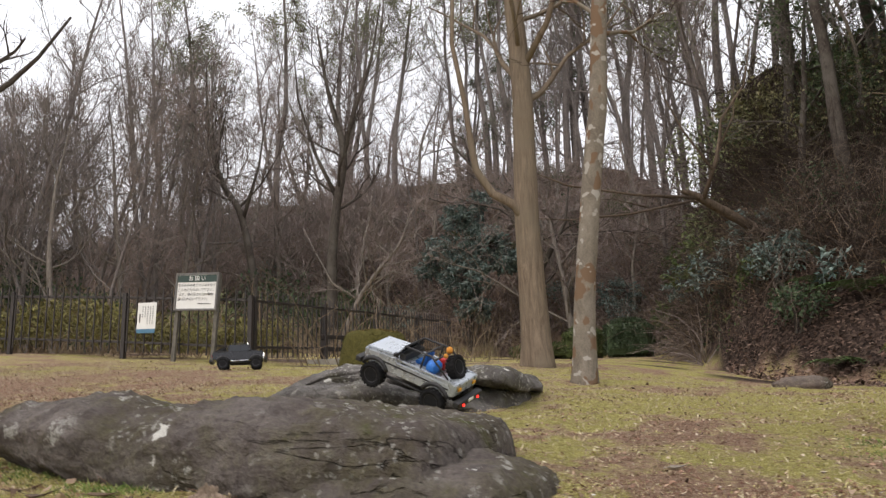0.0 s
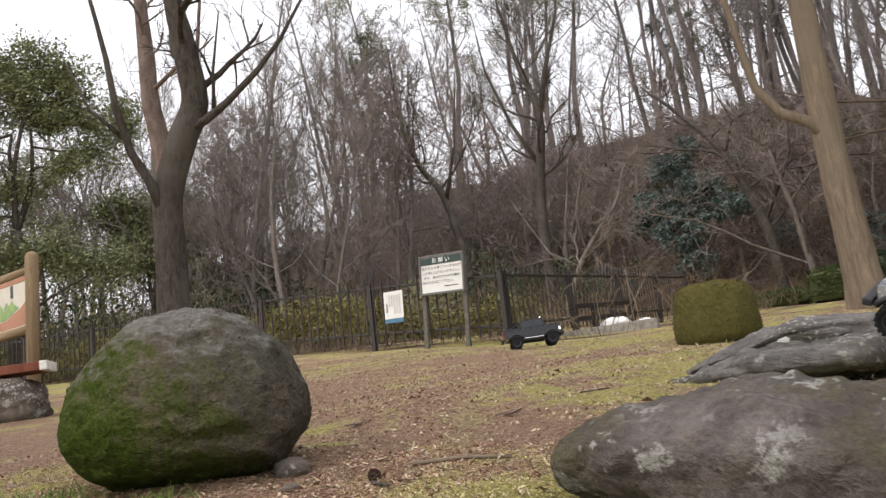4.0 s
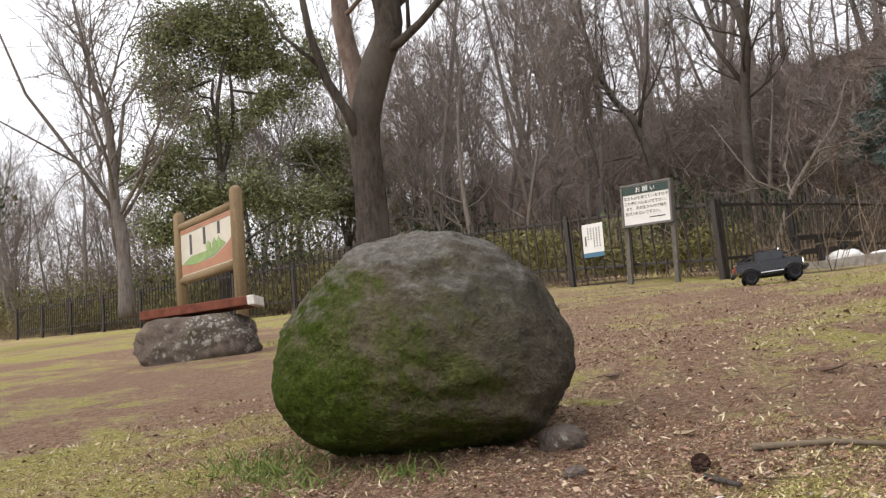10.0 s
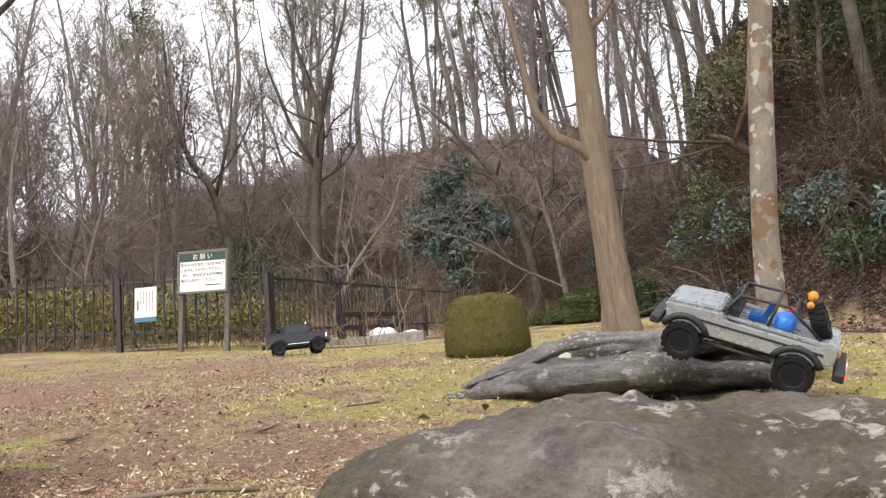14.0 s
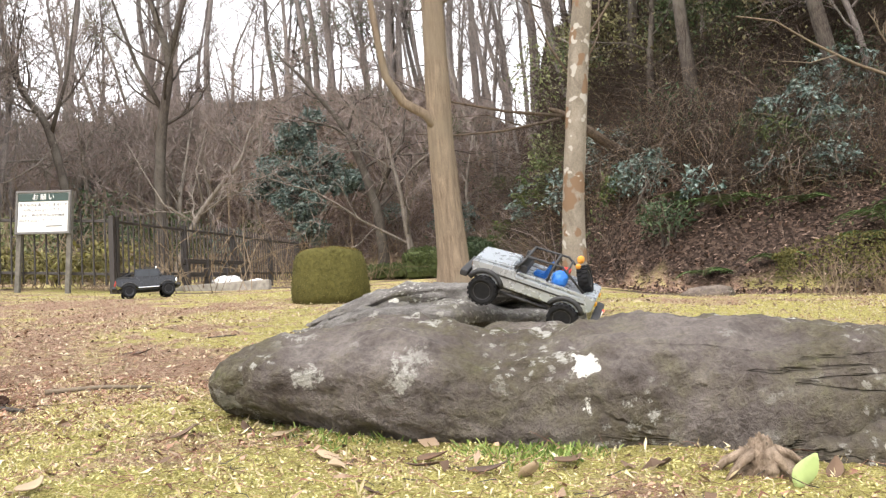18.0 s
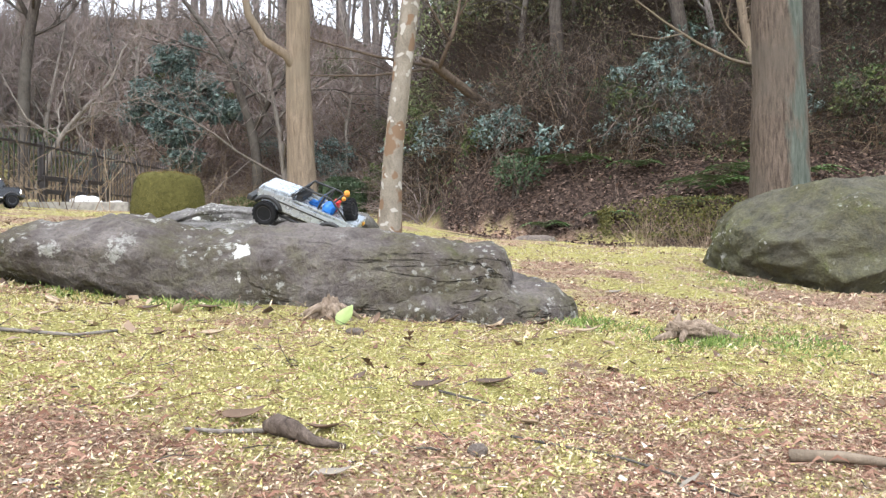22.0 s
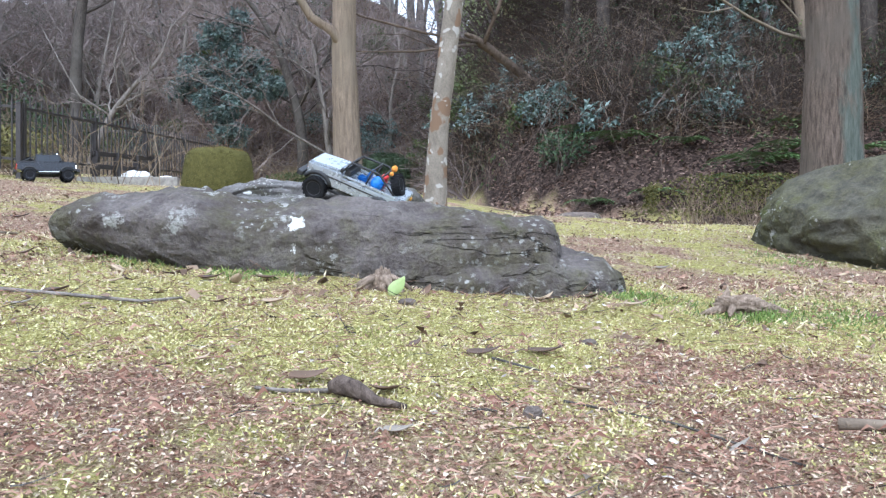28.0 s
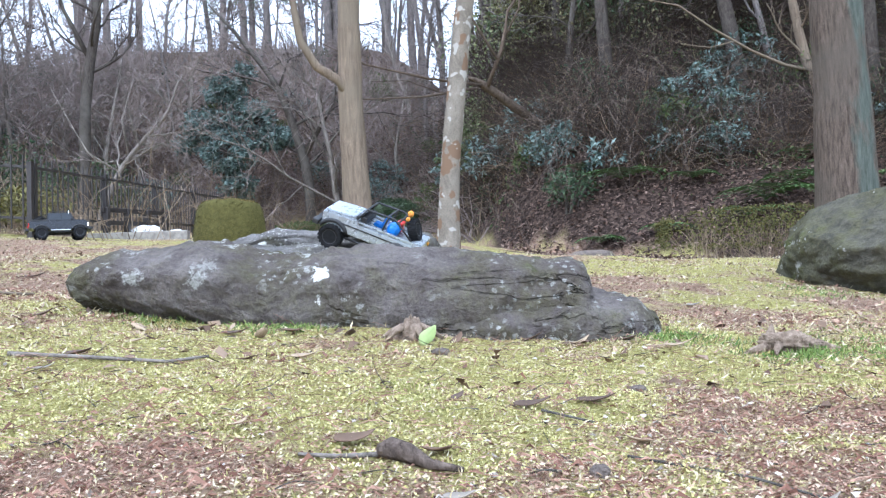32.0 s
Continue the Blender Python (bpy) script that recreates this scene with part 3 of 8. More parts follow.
# ---- ground: lawn, bank and hills, one sheet ----
def axis_steps(lo, hi, near_lo, near_hi, fine, growth=1.16):
    mid = list(np.arange(near_lo, near_hi, fine))
    out, step, v = [], fine, near_hi
    while v < hi:
        out.append(v)
        step *= growth
        v += step
    out.append(hi)
    back, step, v = [], fine, near_lo
    while v > lo:
        step *= growth
        v -= step
        back.append(max(v, lo))
    return np.array(back[::-1] + mid + out)


gx = axis_steps(-900, 900, -1.7, 2.6, 0.024, 1.04)
gy = axis_steps(-900, 1200, -1.0, 2.4, 0.024, 1.04)
GX, GY = np.meshgrid(gx, gy, indexing="xy")
GZ = surface(GX, GY)
nxs, nys = len(gx), len(gy)
idx = np.arange(nxs * nys).reshape(nys, nxs)
quads = np.stack([idx[:-1, :-1], idx[:-1, 1:], idx[1:, 1:], idx[1:, :-1]], -1).reshape(-1, 4)
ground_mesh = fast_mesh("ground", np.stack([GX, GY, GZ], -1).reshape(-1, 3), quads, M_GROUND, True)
bank = ground_mesh.attributes.new("bank", "FLOAT", "POINT")
climb = terrain(GX, GY) - rolling(GX, GY) + 0.25 * np.sin(GX * 2.1) * np.sin(GY * 1.7) * smooth(8, 10, GY)
bank.data.foreach_set("value", smooth(0.0, 0.2, climb).ravel().astype(np.float32))
# where the ground colour is lightened: full left of x = -2
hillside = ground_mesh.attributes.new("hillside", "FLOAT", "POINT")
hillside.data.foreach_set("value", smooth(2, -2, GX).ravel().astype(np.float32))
green = ground_mesh.attributes.new("moss", "FLOAT", "POINT")
green.data.foreach_set("value", mossy(GX, GY).ravel().astype(np.float32))
ground = tagged(new("ground", ground_mesh), "mossy dry winter lawn rising to a leaf-littered wooded bank", "ground", kind="structure")

# ---- rocks ----
def lofted_rock(name, stations, seed, rows=90, around=64, rough=0.02, strata=0.012, spin=0.0, layers=18.0, split=-9.0):
    """A long rock. Stations along its axis: s, centre y, half width, bottom z, top z, overhang, squareness."""
    st = np.array(stations, float)
    s = np.linspace(0, 1, rows)
    s = 0.5 - 0.5 * np.cos(s * math.pi) * (0.6 + 0.4 * np.abs(np.cos(s * math.pi)))
    xs = st[0, 0] + s * (st[-1, 0] - st[0, 0])
    col = [np.interp(xs, st[:, 0], st[:, k]) for k in range(1, st.shape[1])]
    verts, off = [], Vector((seed * 7.3, seed * 3.1, seed * 5.7))
    for i, x in enumerate(xs):
        cy, hw, zb, zt, over, sq = (c[i] for c in col)
        end = min(1.0, math.sqrt(max(0.0, min(i, rows - 1 - i) / (rows * 0.09))))
        for k in range(around):
            w = 2 * math.pi * k / around
            c, z = math.cos(w), math.sin(w)
            e = 2 / sq
            yy = math.copysign(abs(c) ** e, c) * hw * (0.25 + 0.75 * end)
            zz = math.copysign(abs(z) ** e, z) * (zt - zb) / 2 * (0.3 + 0.7 * end)
            p = Vector((x, cy + yy - over * z * (1 if c < 0 else 0), (zt + zb) / 2 + zz))
            n = Vector((0, c, z)).normalized()
            q = p * 2.4 + off
            d = rough * 0.5 * noise.fractal(p * 26 + off, 1.0, 2.0, 3) + rough * 2.2 * noise.fractal(q, 1.0, 2.0, 3) + rough * 0.7 * noise.fractal(p * 9 + off, 1.0, 2.0, 4)
            if strata:
                lay = noise.noise(Vector((p.x * 3.1, p.y * 2.2, p.z * layers)) + off)
                here = min(1.0, max(0.0, 0.25 + 2.6 * noise.noise(p * 2.1 + off)))
                d -= strata * max(0.0, 0.11 - abs(lay)) * 9 * max(0.0, abs(c) - 0.5) * 2 * here * min(1.0, max(0.0, (x - split) * 3))
            verts.append(p + n * d)
    faces = [(i * around + k, i * around + (k + 1) % around, (i + 1) * around + (k + 1) % around, (i + 1) * around + k)
             for i in range(rows - 1) for k in range(around)]
    for i in (0, rows - 1):
        ring = verts[i * around:(i + 1) * around]
        verts.append(sum(ring, Vector()) / around)
        m = len(verts) - 1
        faces += [(m, i * around + (k + 1) % around, i * around + k) if i == 0 else (m, i * around + k, i * around + (k + 1) % around) for k in range(around)]
    return verts, faces


def round_rock(radii, seed, power=2.3, rough=0.05, cuts=(), subdiv=6, hard=0.88, pits=0.18, taper=0.0):
    """A boulder about the origin: a blunted ellipsoid with flat cuts (normal, distance) and worn relief."""
    bm = bmesh.new()
    bmesh.ops.create_icosphere(bm, subdivisions=subdiv, radius=1)
    off = Vector((seed * 3.7, seed * 9.1, seed * 1.3))
    for v in bm.verts:
        n = v.co.normalized()
        r = (abs(n.x) ** power + abs(n.y) ** power + abs(n.z) ** power) ** (-1 / power)
        p = n * r
        for (cx, cy, cz), dist in cuts:
            cn = Vector((cx, cy, cz)).normalized()
            over = p.dot(cn) - dist
            if over > 0:
                p = p - cn * over * hard
        d = rough * (1.3 * noise.fractal(n * 1.6 + off, 1.0, 2.0, 3) + 0.5 * noise.fractal(n * 5 + off, 1.0, 2.0, 4) + pits * noise.fractal(n * 17 + off, 1.0, 2.0, 4))
        p = p * (1 + d)
        slim = 1 - taper * p.z
        v.co = Vector((p.x * radii[0] * slim, p.y * radii[1] * slim, p.z * radii[2]))
    return bm


FRONT = [  # x, centre y, half width, bottom, top, overhang, squareness
    (-0.042, 1.10, 0.17, 0.41, 0.53, 0.00, 2.4),
    (0.01, 1.14, 0.26, 0.39, 0.552, 0.03, 2.4),
    (0.12, 1.20, 0.37, 0.365, 0.562, 0.05, 2.5),
    (0.30, 1.23, 0.44, 0.32, 0.564, 0.03, 2.8),
    (0.60, 1.20, 0.42, 0.25, 0.548, 0.00, 3.0),
    (0.90, 1.18, 0.41, 0.23, 0.536, -0.01, 3.2),
    (1.13, 1.18, 0.41, 0.22, 0.517, -0.01, 3.4),
    (1.28, 1.17, 0.38, 0.22, 0.497, 0.00, 3.6),
    (1.34, 1.16, 0.34, 0.22, 0.475, 0.00, 3.4),
]
LEDGE = [
    (0.70, 1.06, 0.22, 0.20, 0.35, 0.0, 2.4),
    (1.00, 1.05, 0.33, 0.20, 0.375, 0.0, 2.8),
    (1.28, 1.05, 0.34, 0.19, 0.405, 0.0, 3.0),
    (1.43, 1.06, 0.29, 0.19, 0.39, 0.0, 2.8),
    (1.51, 1.07, 0.18, 0.20, 0.35, 0.0, 2.4),
]
slab = Soup()
slab.add(*lofted_rock("slab_rock", FRONT, 1, 200, 200, 0.019, 0.009, layers=9, split=0.45))
slab.add(*lofted_rock("slab_rock", LEDGE, 6, 100, 130, 0.018, 0.016, layers=15))
front_rock = new("slab_rock", slab.mesh("slab_rock", M_ROCK_SLAB))
tagged(front_rock, "long low grey slab rock with white lichen lying on the lawn", "rock")

BACK = [
    (-0.26, 3.18, 0.16, 0.56, 0.64, 0.0, 2.2),
    (-0.10, 3.20, 0.30, 0.585, 0.71, 0.0, 2.4),
    (0.08, 3.28, 0.42, 0.61, 0.765, 0.0, 2.6),
    (0.35, 3.40, 0.53, 0.655, 0.775, 0.0, 3.2),
    (0.70, 3.46, 0.55, 0.665, 0.765, 0.0, 3.4),
    (0.90, 3.50, 0.43, 0.66, 0.745, 0.0, 3.4),
    (0.96, 3.52, 0.32, 0.63, 0.70, 0.0, 3.0),
]
BACK_UNDER = [
    (-0.24, 3.20, 0.12, 0.48, 0.60, 0.0, 2.4),
    (0.08, 3.30, 0.34, 0.46, 0.69, 0.0, 2.8),
    (0.40, 3.42, 0.44, 0.45, 0.70, 0.0, 3.0),
    (0.75, 3.48, 0.42, 0.44, 0.70, 0.0, 3.0),
    (0.92, 3.52, 0.28, 0.44, 0.66, 0.0, 2.8),
]
BACK_STEP = [
    (-0.36, 2.98, 0.12, 0.515, 0.57, 0.0, 2.4),
    (-0.22, 2.97, 0.19, 0.535, 0.615, 0.0, 2.4),
    (0.05, 2.92, 0.28, 0.57, 0.675, 0.0, 2.8),
    (0.40, 2.89, 0.39, 0.565, 0.672, 0.0, 3.0),
    (0.54, 2.97, 0.32, 0.555, 0.66, 0.0, 3.0),
    (0.75, 3.05, 0.29, 0.53, 0.62, 0.0, 2.8),
    (0.88, 3.10, 0.17, 0.50, 0.55, 0.0, 2.4),
]
STEP_UNDER = [
    (-0.10, 3.02, 0.10, 0.44, 0.56, 0.0, 2.4),
    (0.12, 3.00, 0.21, 0.44, 0.60, 0.0, 2.6),
    (0.45, 3.02, 0.26, 0.43, 0.60, 0.0, 2.8),
    (0.82, 3.10, 0.18, 0.43, 0.55, 0.0, 2.4),
]
for stations in (BACK, BACK_UNDER, BACK_STEP, STEP_UNDER):
    stations[:] = [(0.92 + (st[0] - 0.96) * 1.11, *st[1:]) for st in stations]
layered = Soup()
layered.add(*lofted_rock("layered_rock", BACK, 4, 130, 110, 0.018, 0.034, layers=16))
layered.add(*lofted_rock("layered_rock", STEP_UNDER, 3, 70, 70, 0.016, 0.02, layers=12))
layered.add(*lofted_rock("layered_rock", BACK_UNDER, 5, 80, 80, 0.016, 0.03, layers=16))
layered.add(*lofted_rock("layered_rock", BACK_STEP, 8, 100, 80, 0.018, 0.024, layers=15))
back_rock = new("layered_rock", layered.mesh("layered_rock", M_ROCK_BACK))
tagged(back_rock, "low layered grey rock with pale lichen spots behind the slab", "rock")

boulder = part("boulder", round_rock((0.335, 0.33, 0.262), 2, 2.2, 0.04, (((0.7, 0.2, 0.7), 0.93), ((-0.75, -0.1, 0.65), 0.9), ((0, -0.3, -1), 0.8)), hard=0.5, pits=0.45, taper=0.13), M_BOULDER, None, shade=True)
boulder.matrix_basis = pose(-1.32, 1.31, 0.705, 0, 0, 44)
tagged(boulder, "large rounded boulder with green moss on its shaded side", "boulder")

right_rock = part("angular_rock", round_rock((0.60, 0.50, 0.31), 9, 3.2, 0.07, (((-0.75, -0.3, 0.6), 1.0), ((0.15, -0.7, 0.7), 0.93), ((-0.9, -0.3, -0.35), 0.93), ((0.1, -0.85, -0.5), 0.82), ((-0.3, -0.9, 0.1), 0.95)), hard=0.8, pits=0.3, taper=0.06), M_ROCK_RIGHT, None, shade=True)
right_rock.matrix_basis = pose(3.09, 2.40, 0.495, 0, -3, 8)
tagged(right_rock, "big blocky olive-grey rock on the lawn beside the hedge", "rock")

small_rock = part("small_stone", round_rock((0.05, 0.04, 0.034), 5, 2.2, 0.07, subdiv=4), M_ROCK_STEP, None, shade=True)
small_rock.matrix_basis = pose(-0.985, 1.36, 0.485, 0, 0, 30)
tagged(small_rock, "small pale stone resting against the mossy boulder", "stone")

# ---- trees ----
def branch_path(rng, start, way, length, steps, wander, lift):
    pts, p, w = [start], start, unit(way)
    for _ in range(steps):
        w = unit(w + rng.normal(0, wander, 3) + np.array([0, 0, lift]))
        p = p + w * length / steps
        pts.append(p)
    return np.array(pts)


def along_path(pts, f):
    f = f * (len(pts) - 1)
    i = min(int(f), len(pts) - 2)
    return pts[i] + (pts[i + 1] - pts[i]) * (f - i), unit(pts[i + 1] - pts[i])


def grow(rng, trunk, radius, first=0.35, limbs=12, limb_len=0.35, subs=6, twigs=7, lift=0.10, spread=1.0, thin=1.0, limb_sides=5, segs=3):
    """Limbs, boughs and twigs for a trunk path. Returns the limb soup, the twig arrays and the twig points."""
    wood, bases, ways, lens, rads = Soup(), [], [], [], []
    height = float(np.linalg.norm(trunk[-1] - trunk[0]))
    for i in range(limbs):
        f = first + (1 - first) * (i + rng.random() * 0.8) / limbs
        p, t = along_path(trunk, min(f, 0.985))
        a = i * 2.4 + rng.random() * 1.2
        out = np.array([math.cos(a), math.sin(a), 0.0])
        w = unit(out * spread + t * (0.5 + 0.7 * rng.random()))
        ln = height * limb_len * (1.15 - 0.75 * f) * (0.7 + 0.6 * rng.random())
        pts = branch_path(rng, p, w, ln, 6, 0.16, lift)
        r0 = radius * (1.05 - f) * 0.55 + 0.006 * thin
        wood.tube(pts, list(np.linspace(r0, r0 * 0.25, 7)), limb_sides)
        for j in range(subs):
            g = 0.2 + 0.8 * (j + rng.random()) / subs
            q, tw = along_path(pts, min(g, 0.98))
            w2 = unit(tw + rng.normal(0, 0.75, 3) + np.array([0, 0, 0.15]))
            l2 = ln * 0.5 * (1.1 - 0.6 * g) * (0.6 + 0.8 * rng.random())
            sub = branch_path(rng, q, w2, l2, 4, 0.2, lift)
            r2 = r0 * (1 - 0.7 * g) * 0.5 + 0.003 * thin
            wood.tube(sub, list(np.linspace(r2, r2 * 0.3, 5)), 3)
            for _ in range(twigs):
                h = 0.15 + 0.85 * rng.random()
                o, t3 = along_path(sub, min(h, 0.98))
                bases.append(o)
                ways.append(t3 + rng.normal(0, 0.6, 3) + np.array([0, 0, 0.12]))
                lens.append(l2 * (0.35 + 0.5 * rng.random()))
                rads.append(0.0045 * thin)
    tw = stalks(rng, np.array(bases), np.array(ways), np.array(lens), np.array(rads), np.array([0, 0, 0.06]), segs, 0.22)
    return wood, tw


def plant(name, label, trunk, radii, bark, rng, twig=None, sides=14, grow_args=None, limbs=(), group="", leaves=None, root=True):
    """A tree as a thing: trunk, limbs, twigs and, if it has them, leaves."""
    t = thing(name, label, "tree", group)
    trunk = np.array(trunk, float)
    base = trunk[0].copy()
    t.matrix_basis = Matrix.Translation(base)
    s = Soup()
    fine = []
    fr = []
    for i in range(len(trunk) - 1):
        for k in range(4):
            f = k / 4
            a = trunk[max(i - 1, 0)]
            b, c, d = trunk[i], trunk[i + 1], trunk[min(i + 2, len(trunk) - 1)]
            fine.append(0.5 * ((2 * b) + (c - a) * f + (2 * a - 5 * b + 4 * c - d) * f * f + (3 * b - a - 3 * c + d) * f ** 3))
            fr.append(radii[i] + (radii[i + 1] - radii[i]) * f)
    fine.append(trunk[-1])
    fr.append(radii[-1])
    fine, fr = np.array(fine) - base, np.array(fr)
    verts, faces = tube(fine, list(fr), sides, True)
    for k, v in enumerate(verts):
        ring = k // sides
        up = (Vector(v).z) / max(0.3, radii[0] * 3)
        n = noise.noise(Vector(v) * 4 / max(0.1, radii[0] * 8) + Vector(base)) * 0.07
        flare = (0.5 * math.exp(-up * 2.2)) * (0.55 + 0.45 * math.sin((k % sides) * 2 * math.pi / sides * 3 + base[0])) if root else 0
        c = Vector(fine[ring])
        verts[k] = c + (Vector(v) - c) * (1 + n + flare)
    s.add(verts, faces)
    part("trunk", s.mesh("trunk", bark), bark, t)
    for j, (pts, r0, r1) in enumerate(limbs):
        pts = np.array(pts, float) - base
        ls = Soup()
        ls.tube(pts, list(np.linspace(r0, r1, len(pts))), 8, True)
        part("limb", ls.mesh("limb", bark), bark, t)
    if grow_args is not None:
        wood, (tv, tf, tp) = grow(rng, fine, float(fr[len(fr) // 2]), **grow_args)
        tagged(part("branchwork", wood.mesh("branchwork", bark), bark, t), kind="stuff")
        tagged(part("twig_growth", fast_mesh("twig_growth", tv, tf, twig or M_TWIG), twig or M_TWIG, t), kind="stuff")
        if leaves:
            mat, per, size = leaves
            ends = tp[:, 1:].reshape(-1, 3)
            bough = rng.random(len(tp) // 6 + 1) < 0.74
            ends = tp[bough[np.arange(len(tp)) // 6]][:, 1:].reshape(-1, 3)
            pick = rng.integers(0, len(ends), int(len(ends) * per))
            at = ends[pick] + rng.normal(0, size * 1.2, (len(pick), 3))
            tagged(part("foliage", fast_mesh("foliage", *blades(rng, at, np.full(len(at), size), 0.55), mat), mat, t), kind="stuff")
    return t


rng = np.random.default_rng(5)
# the near trees
plant("smooth_barked_tree", "tall tree with smooth tan bark standing on the lawn",
      [(-0.06, 8.2, 0.98), (-0.10, 8.2, 1.83), (-0.125, 8.2, 2.75), (-0.115, 8.2, 3.65), (-0.12, 8.2, 4.5), (-0.2, 8.25, 6.5), (-0.05, 8.3, 9.5), (0.1, 8.4, 12)],
      [0.18, 0.152, 0.14, 0.128, 0.12, 0.105, 0.08, 0.03], M_BARK_TAN, rng, sides=20, grow_args=dict(first=0.5, limbs=12, limb_len=0.3, subs=6, twigs=7),
      limbs=[([(-0.12, 8.15, 2.72), (-0.24, 8.1, 2.93), (-0.48, 8.05, 3.08), (-0.65, 8.0, 3.37), (-0.71, 8.0, 3.75), (-0.76, 8.0, 4.2), (-0.9, 8.0, 5.0), (-0.85, 8.0, 6.2)], 0.06, 0.022),
             ([(-0.1, 8.2, 4.6), (0.25, 8.1, 5.1), (0.5, 8.0, 5.8), (0.65, 8, 6.8)], 0.045, 0.015)])
plant("mottled_bark_tree", "slender tree with flaking mottled pale bark on the lawn",
      [(0.945, 5.0, 0.66), (0.98, 5.0, 1.3), (1.04, 5.0, 1.83), (1.115, 5.0, 2.42), (1.17, 5.0, 2.8), (1.22, 5.0, 3.5), (1.35, 5.05, 5), (1.4, 5.1, 7.5)],
      [0.09, 0.074, 0.072, 0.07, 0.066, 0.06, 0.04, 0.015], M_BARK_PATCH, rng, sides=16, grow_args=dict(first=0.66, limbs=9, limb_len=0.26, subs=5, twigs=6))
plant("thick_barked_tree", "large tree with thick ridged bark and green algae beside the hedge",
      [(4.21, 5.6, 0.42), (4.22, 5.6, 1.14), (4.23, 5.6, 2.0), (4.245, 5.6, 2.95), (4.3, 5.6, 4.5), (4.35, 5.7, 7), (4.4, 5.8, 10)],
      [0.27, 0.235, 0.213, 0.196, 0.18, 0.13, 0.05], M_BARK_OLD, rng, sides=28, grow_args=dict(first=0.5, limbs=10, limb_len=0.32, subs=6, twigs=6))
plant("dark_leaning_tree", "leaning tree with dark furrowed bark and bare limbs near the fence",
      [(-5.05, 4.4, 0.95), (-4.96, 4.36, 1.8), (-4.92, 4.33, 2.2), (-4.87, 4.28, 2.65), (-4.7, 4.3, 3.1), (-4.55, 4.35, 3.45), (-4.54, 4.25, 3.95), (-4.6, 4.2, 4.6), (-4.4, 4.1, 6), (-4.3, 4.1, 8)],
      [0.16, 0.135, 0.128, 0.128, 0.126, 0.115, 0.10, 0.075, 0.045, 0.012], M_BARK_DARK, rng, sides=18, grow_args=dict(first=0.55, limbs=9, limb_len=0.24, subs=6, twigs=6),
      limbs=[([(-4.88, 4.27, 2.45), (-4.86, 4.1, 2.75), (-4.91, 3.96, 3.0), (-4.93, 3.84, 3.36), (-4.91, 3.75, 3.77), (-4.92, 3.67, 4.1), (-5.2, 3.6, 5.2)], 0.05, 0.012),
             ([(-4.92, 3.93, 3.1), (-5.15, 3.75, 3.4), (-5.3, 3.6, 3.9)], 0.022, 0.006),
             ([(-4.62, 4.3, 3.2), (-4.45, 4.36, 3.25), (-4.28, 4.45, 3.38), (-4.05, 4.6, 3.64), (-3.86, 4.71, 3.9), (-3.6, 4.8, 4.3)], 0.045, 0.012),
             ([(-4.38, 4.4, 3.32), (-4.36, 4.4, 3.7), (-4.25, 4.4, 4.2)], 0.02, 0.006)])
plant("reddish_trunk_tree", "smooth reddish-grey tree with forked trunk behind the leaning tree",
      [(-5.69, 4.9, 1.2), (-5.66, 4.95, 2.2), (-5.66, 4.94, 3.2), (-5.69, 4.9, 3.61), (-5.72, 4.86, 3.89), (-5.74, 4.84, 4.4), (-5.8, 4.8, 5.6), (-5.8, 4.7, 7)],
      [0.13, 0.115, 0.105, 0.098, 0.09, 0.08, 0.05, 0.02], M_BARK_REDDISH, rng, grow_args=dict(first=0.6, limbs=8, limb_len=0.3, subs=5, twigs=6),
      limbs=[([(-5.67, 4.93, 3.4), (-5.58, 5.04, 3.71), (-5.5, 5.12, 3.93), (-5.43, 5.19, 4.22), (-5.3, 5.2, 5.2)], 0.05, 0.015)])

# leaning stem on the bank, with its spray of shoots
plant("leaning_tree", "thin tree leaning out from the brushy bank",
      [(3.9, 16.1, 3.1), (3.56, 15.8, 3.31), (3.23, 15.4, 3.5), (2.41, 14.8, 3.97), (1.69, 14.2, 4.36), (1.4, 13.9, 4.44)], [0.13, 0.12, 0.11, 0.095, 0.075, 0.03], M_BARK_LEAN, rng, root=False,
      limbs=[([(1.75, 14.2, 4.33), (2.03, 14, 4.98), (2.13, 14, 5.4), (2.17, 14, 5.7), (2.62, 14, 6.3), (2.8, 14, 7.2)], 0.045, 0.01),
             ([(2.1, 14, 5.2), (2.39, 14, 5.75), (2.45, 14, 6.4)], 0.022, 0.006),
             ([(1.95, 14, 4.8), (1.53, 14, 5.55), (1.24, 14, 6.25), (1.1, 14, 7.0)], 0.026, 0.006),
             ([(1.62, 14.1, 4.35), (0.65, 13.4, 4.33), (-0.38, 12.6, 4.4), (-1.1, 12.2, 4.7)], 0.034, 0.006),
             ([(1.58, 14.1, 4.3), (0.54, 13.2, 3.95), (-0.39, 12.5, 3.78), (-0.9, 12.2, 3.8)], 0.03, 0.005),
             ([(0.9, 13.6, 4.1), (0.3, 13.0, 4.2), (-0.3, 12.6, 4.1)], 0.014, 0.004)])
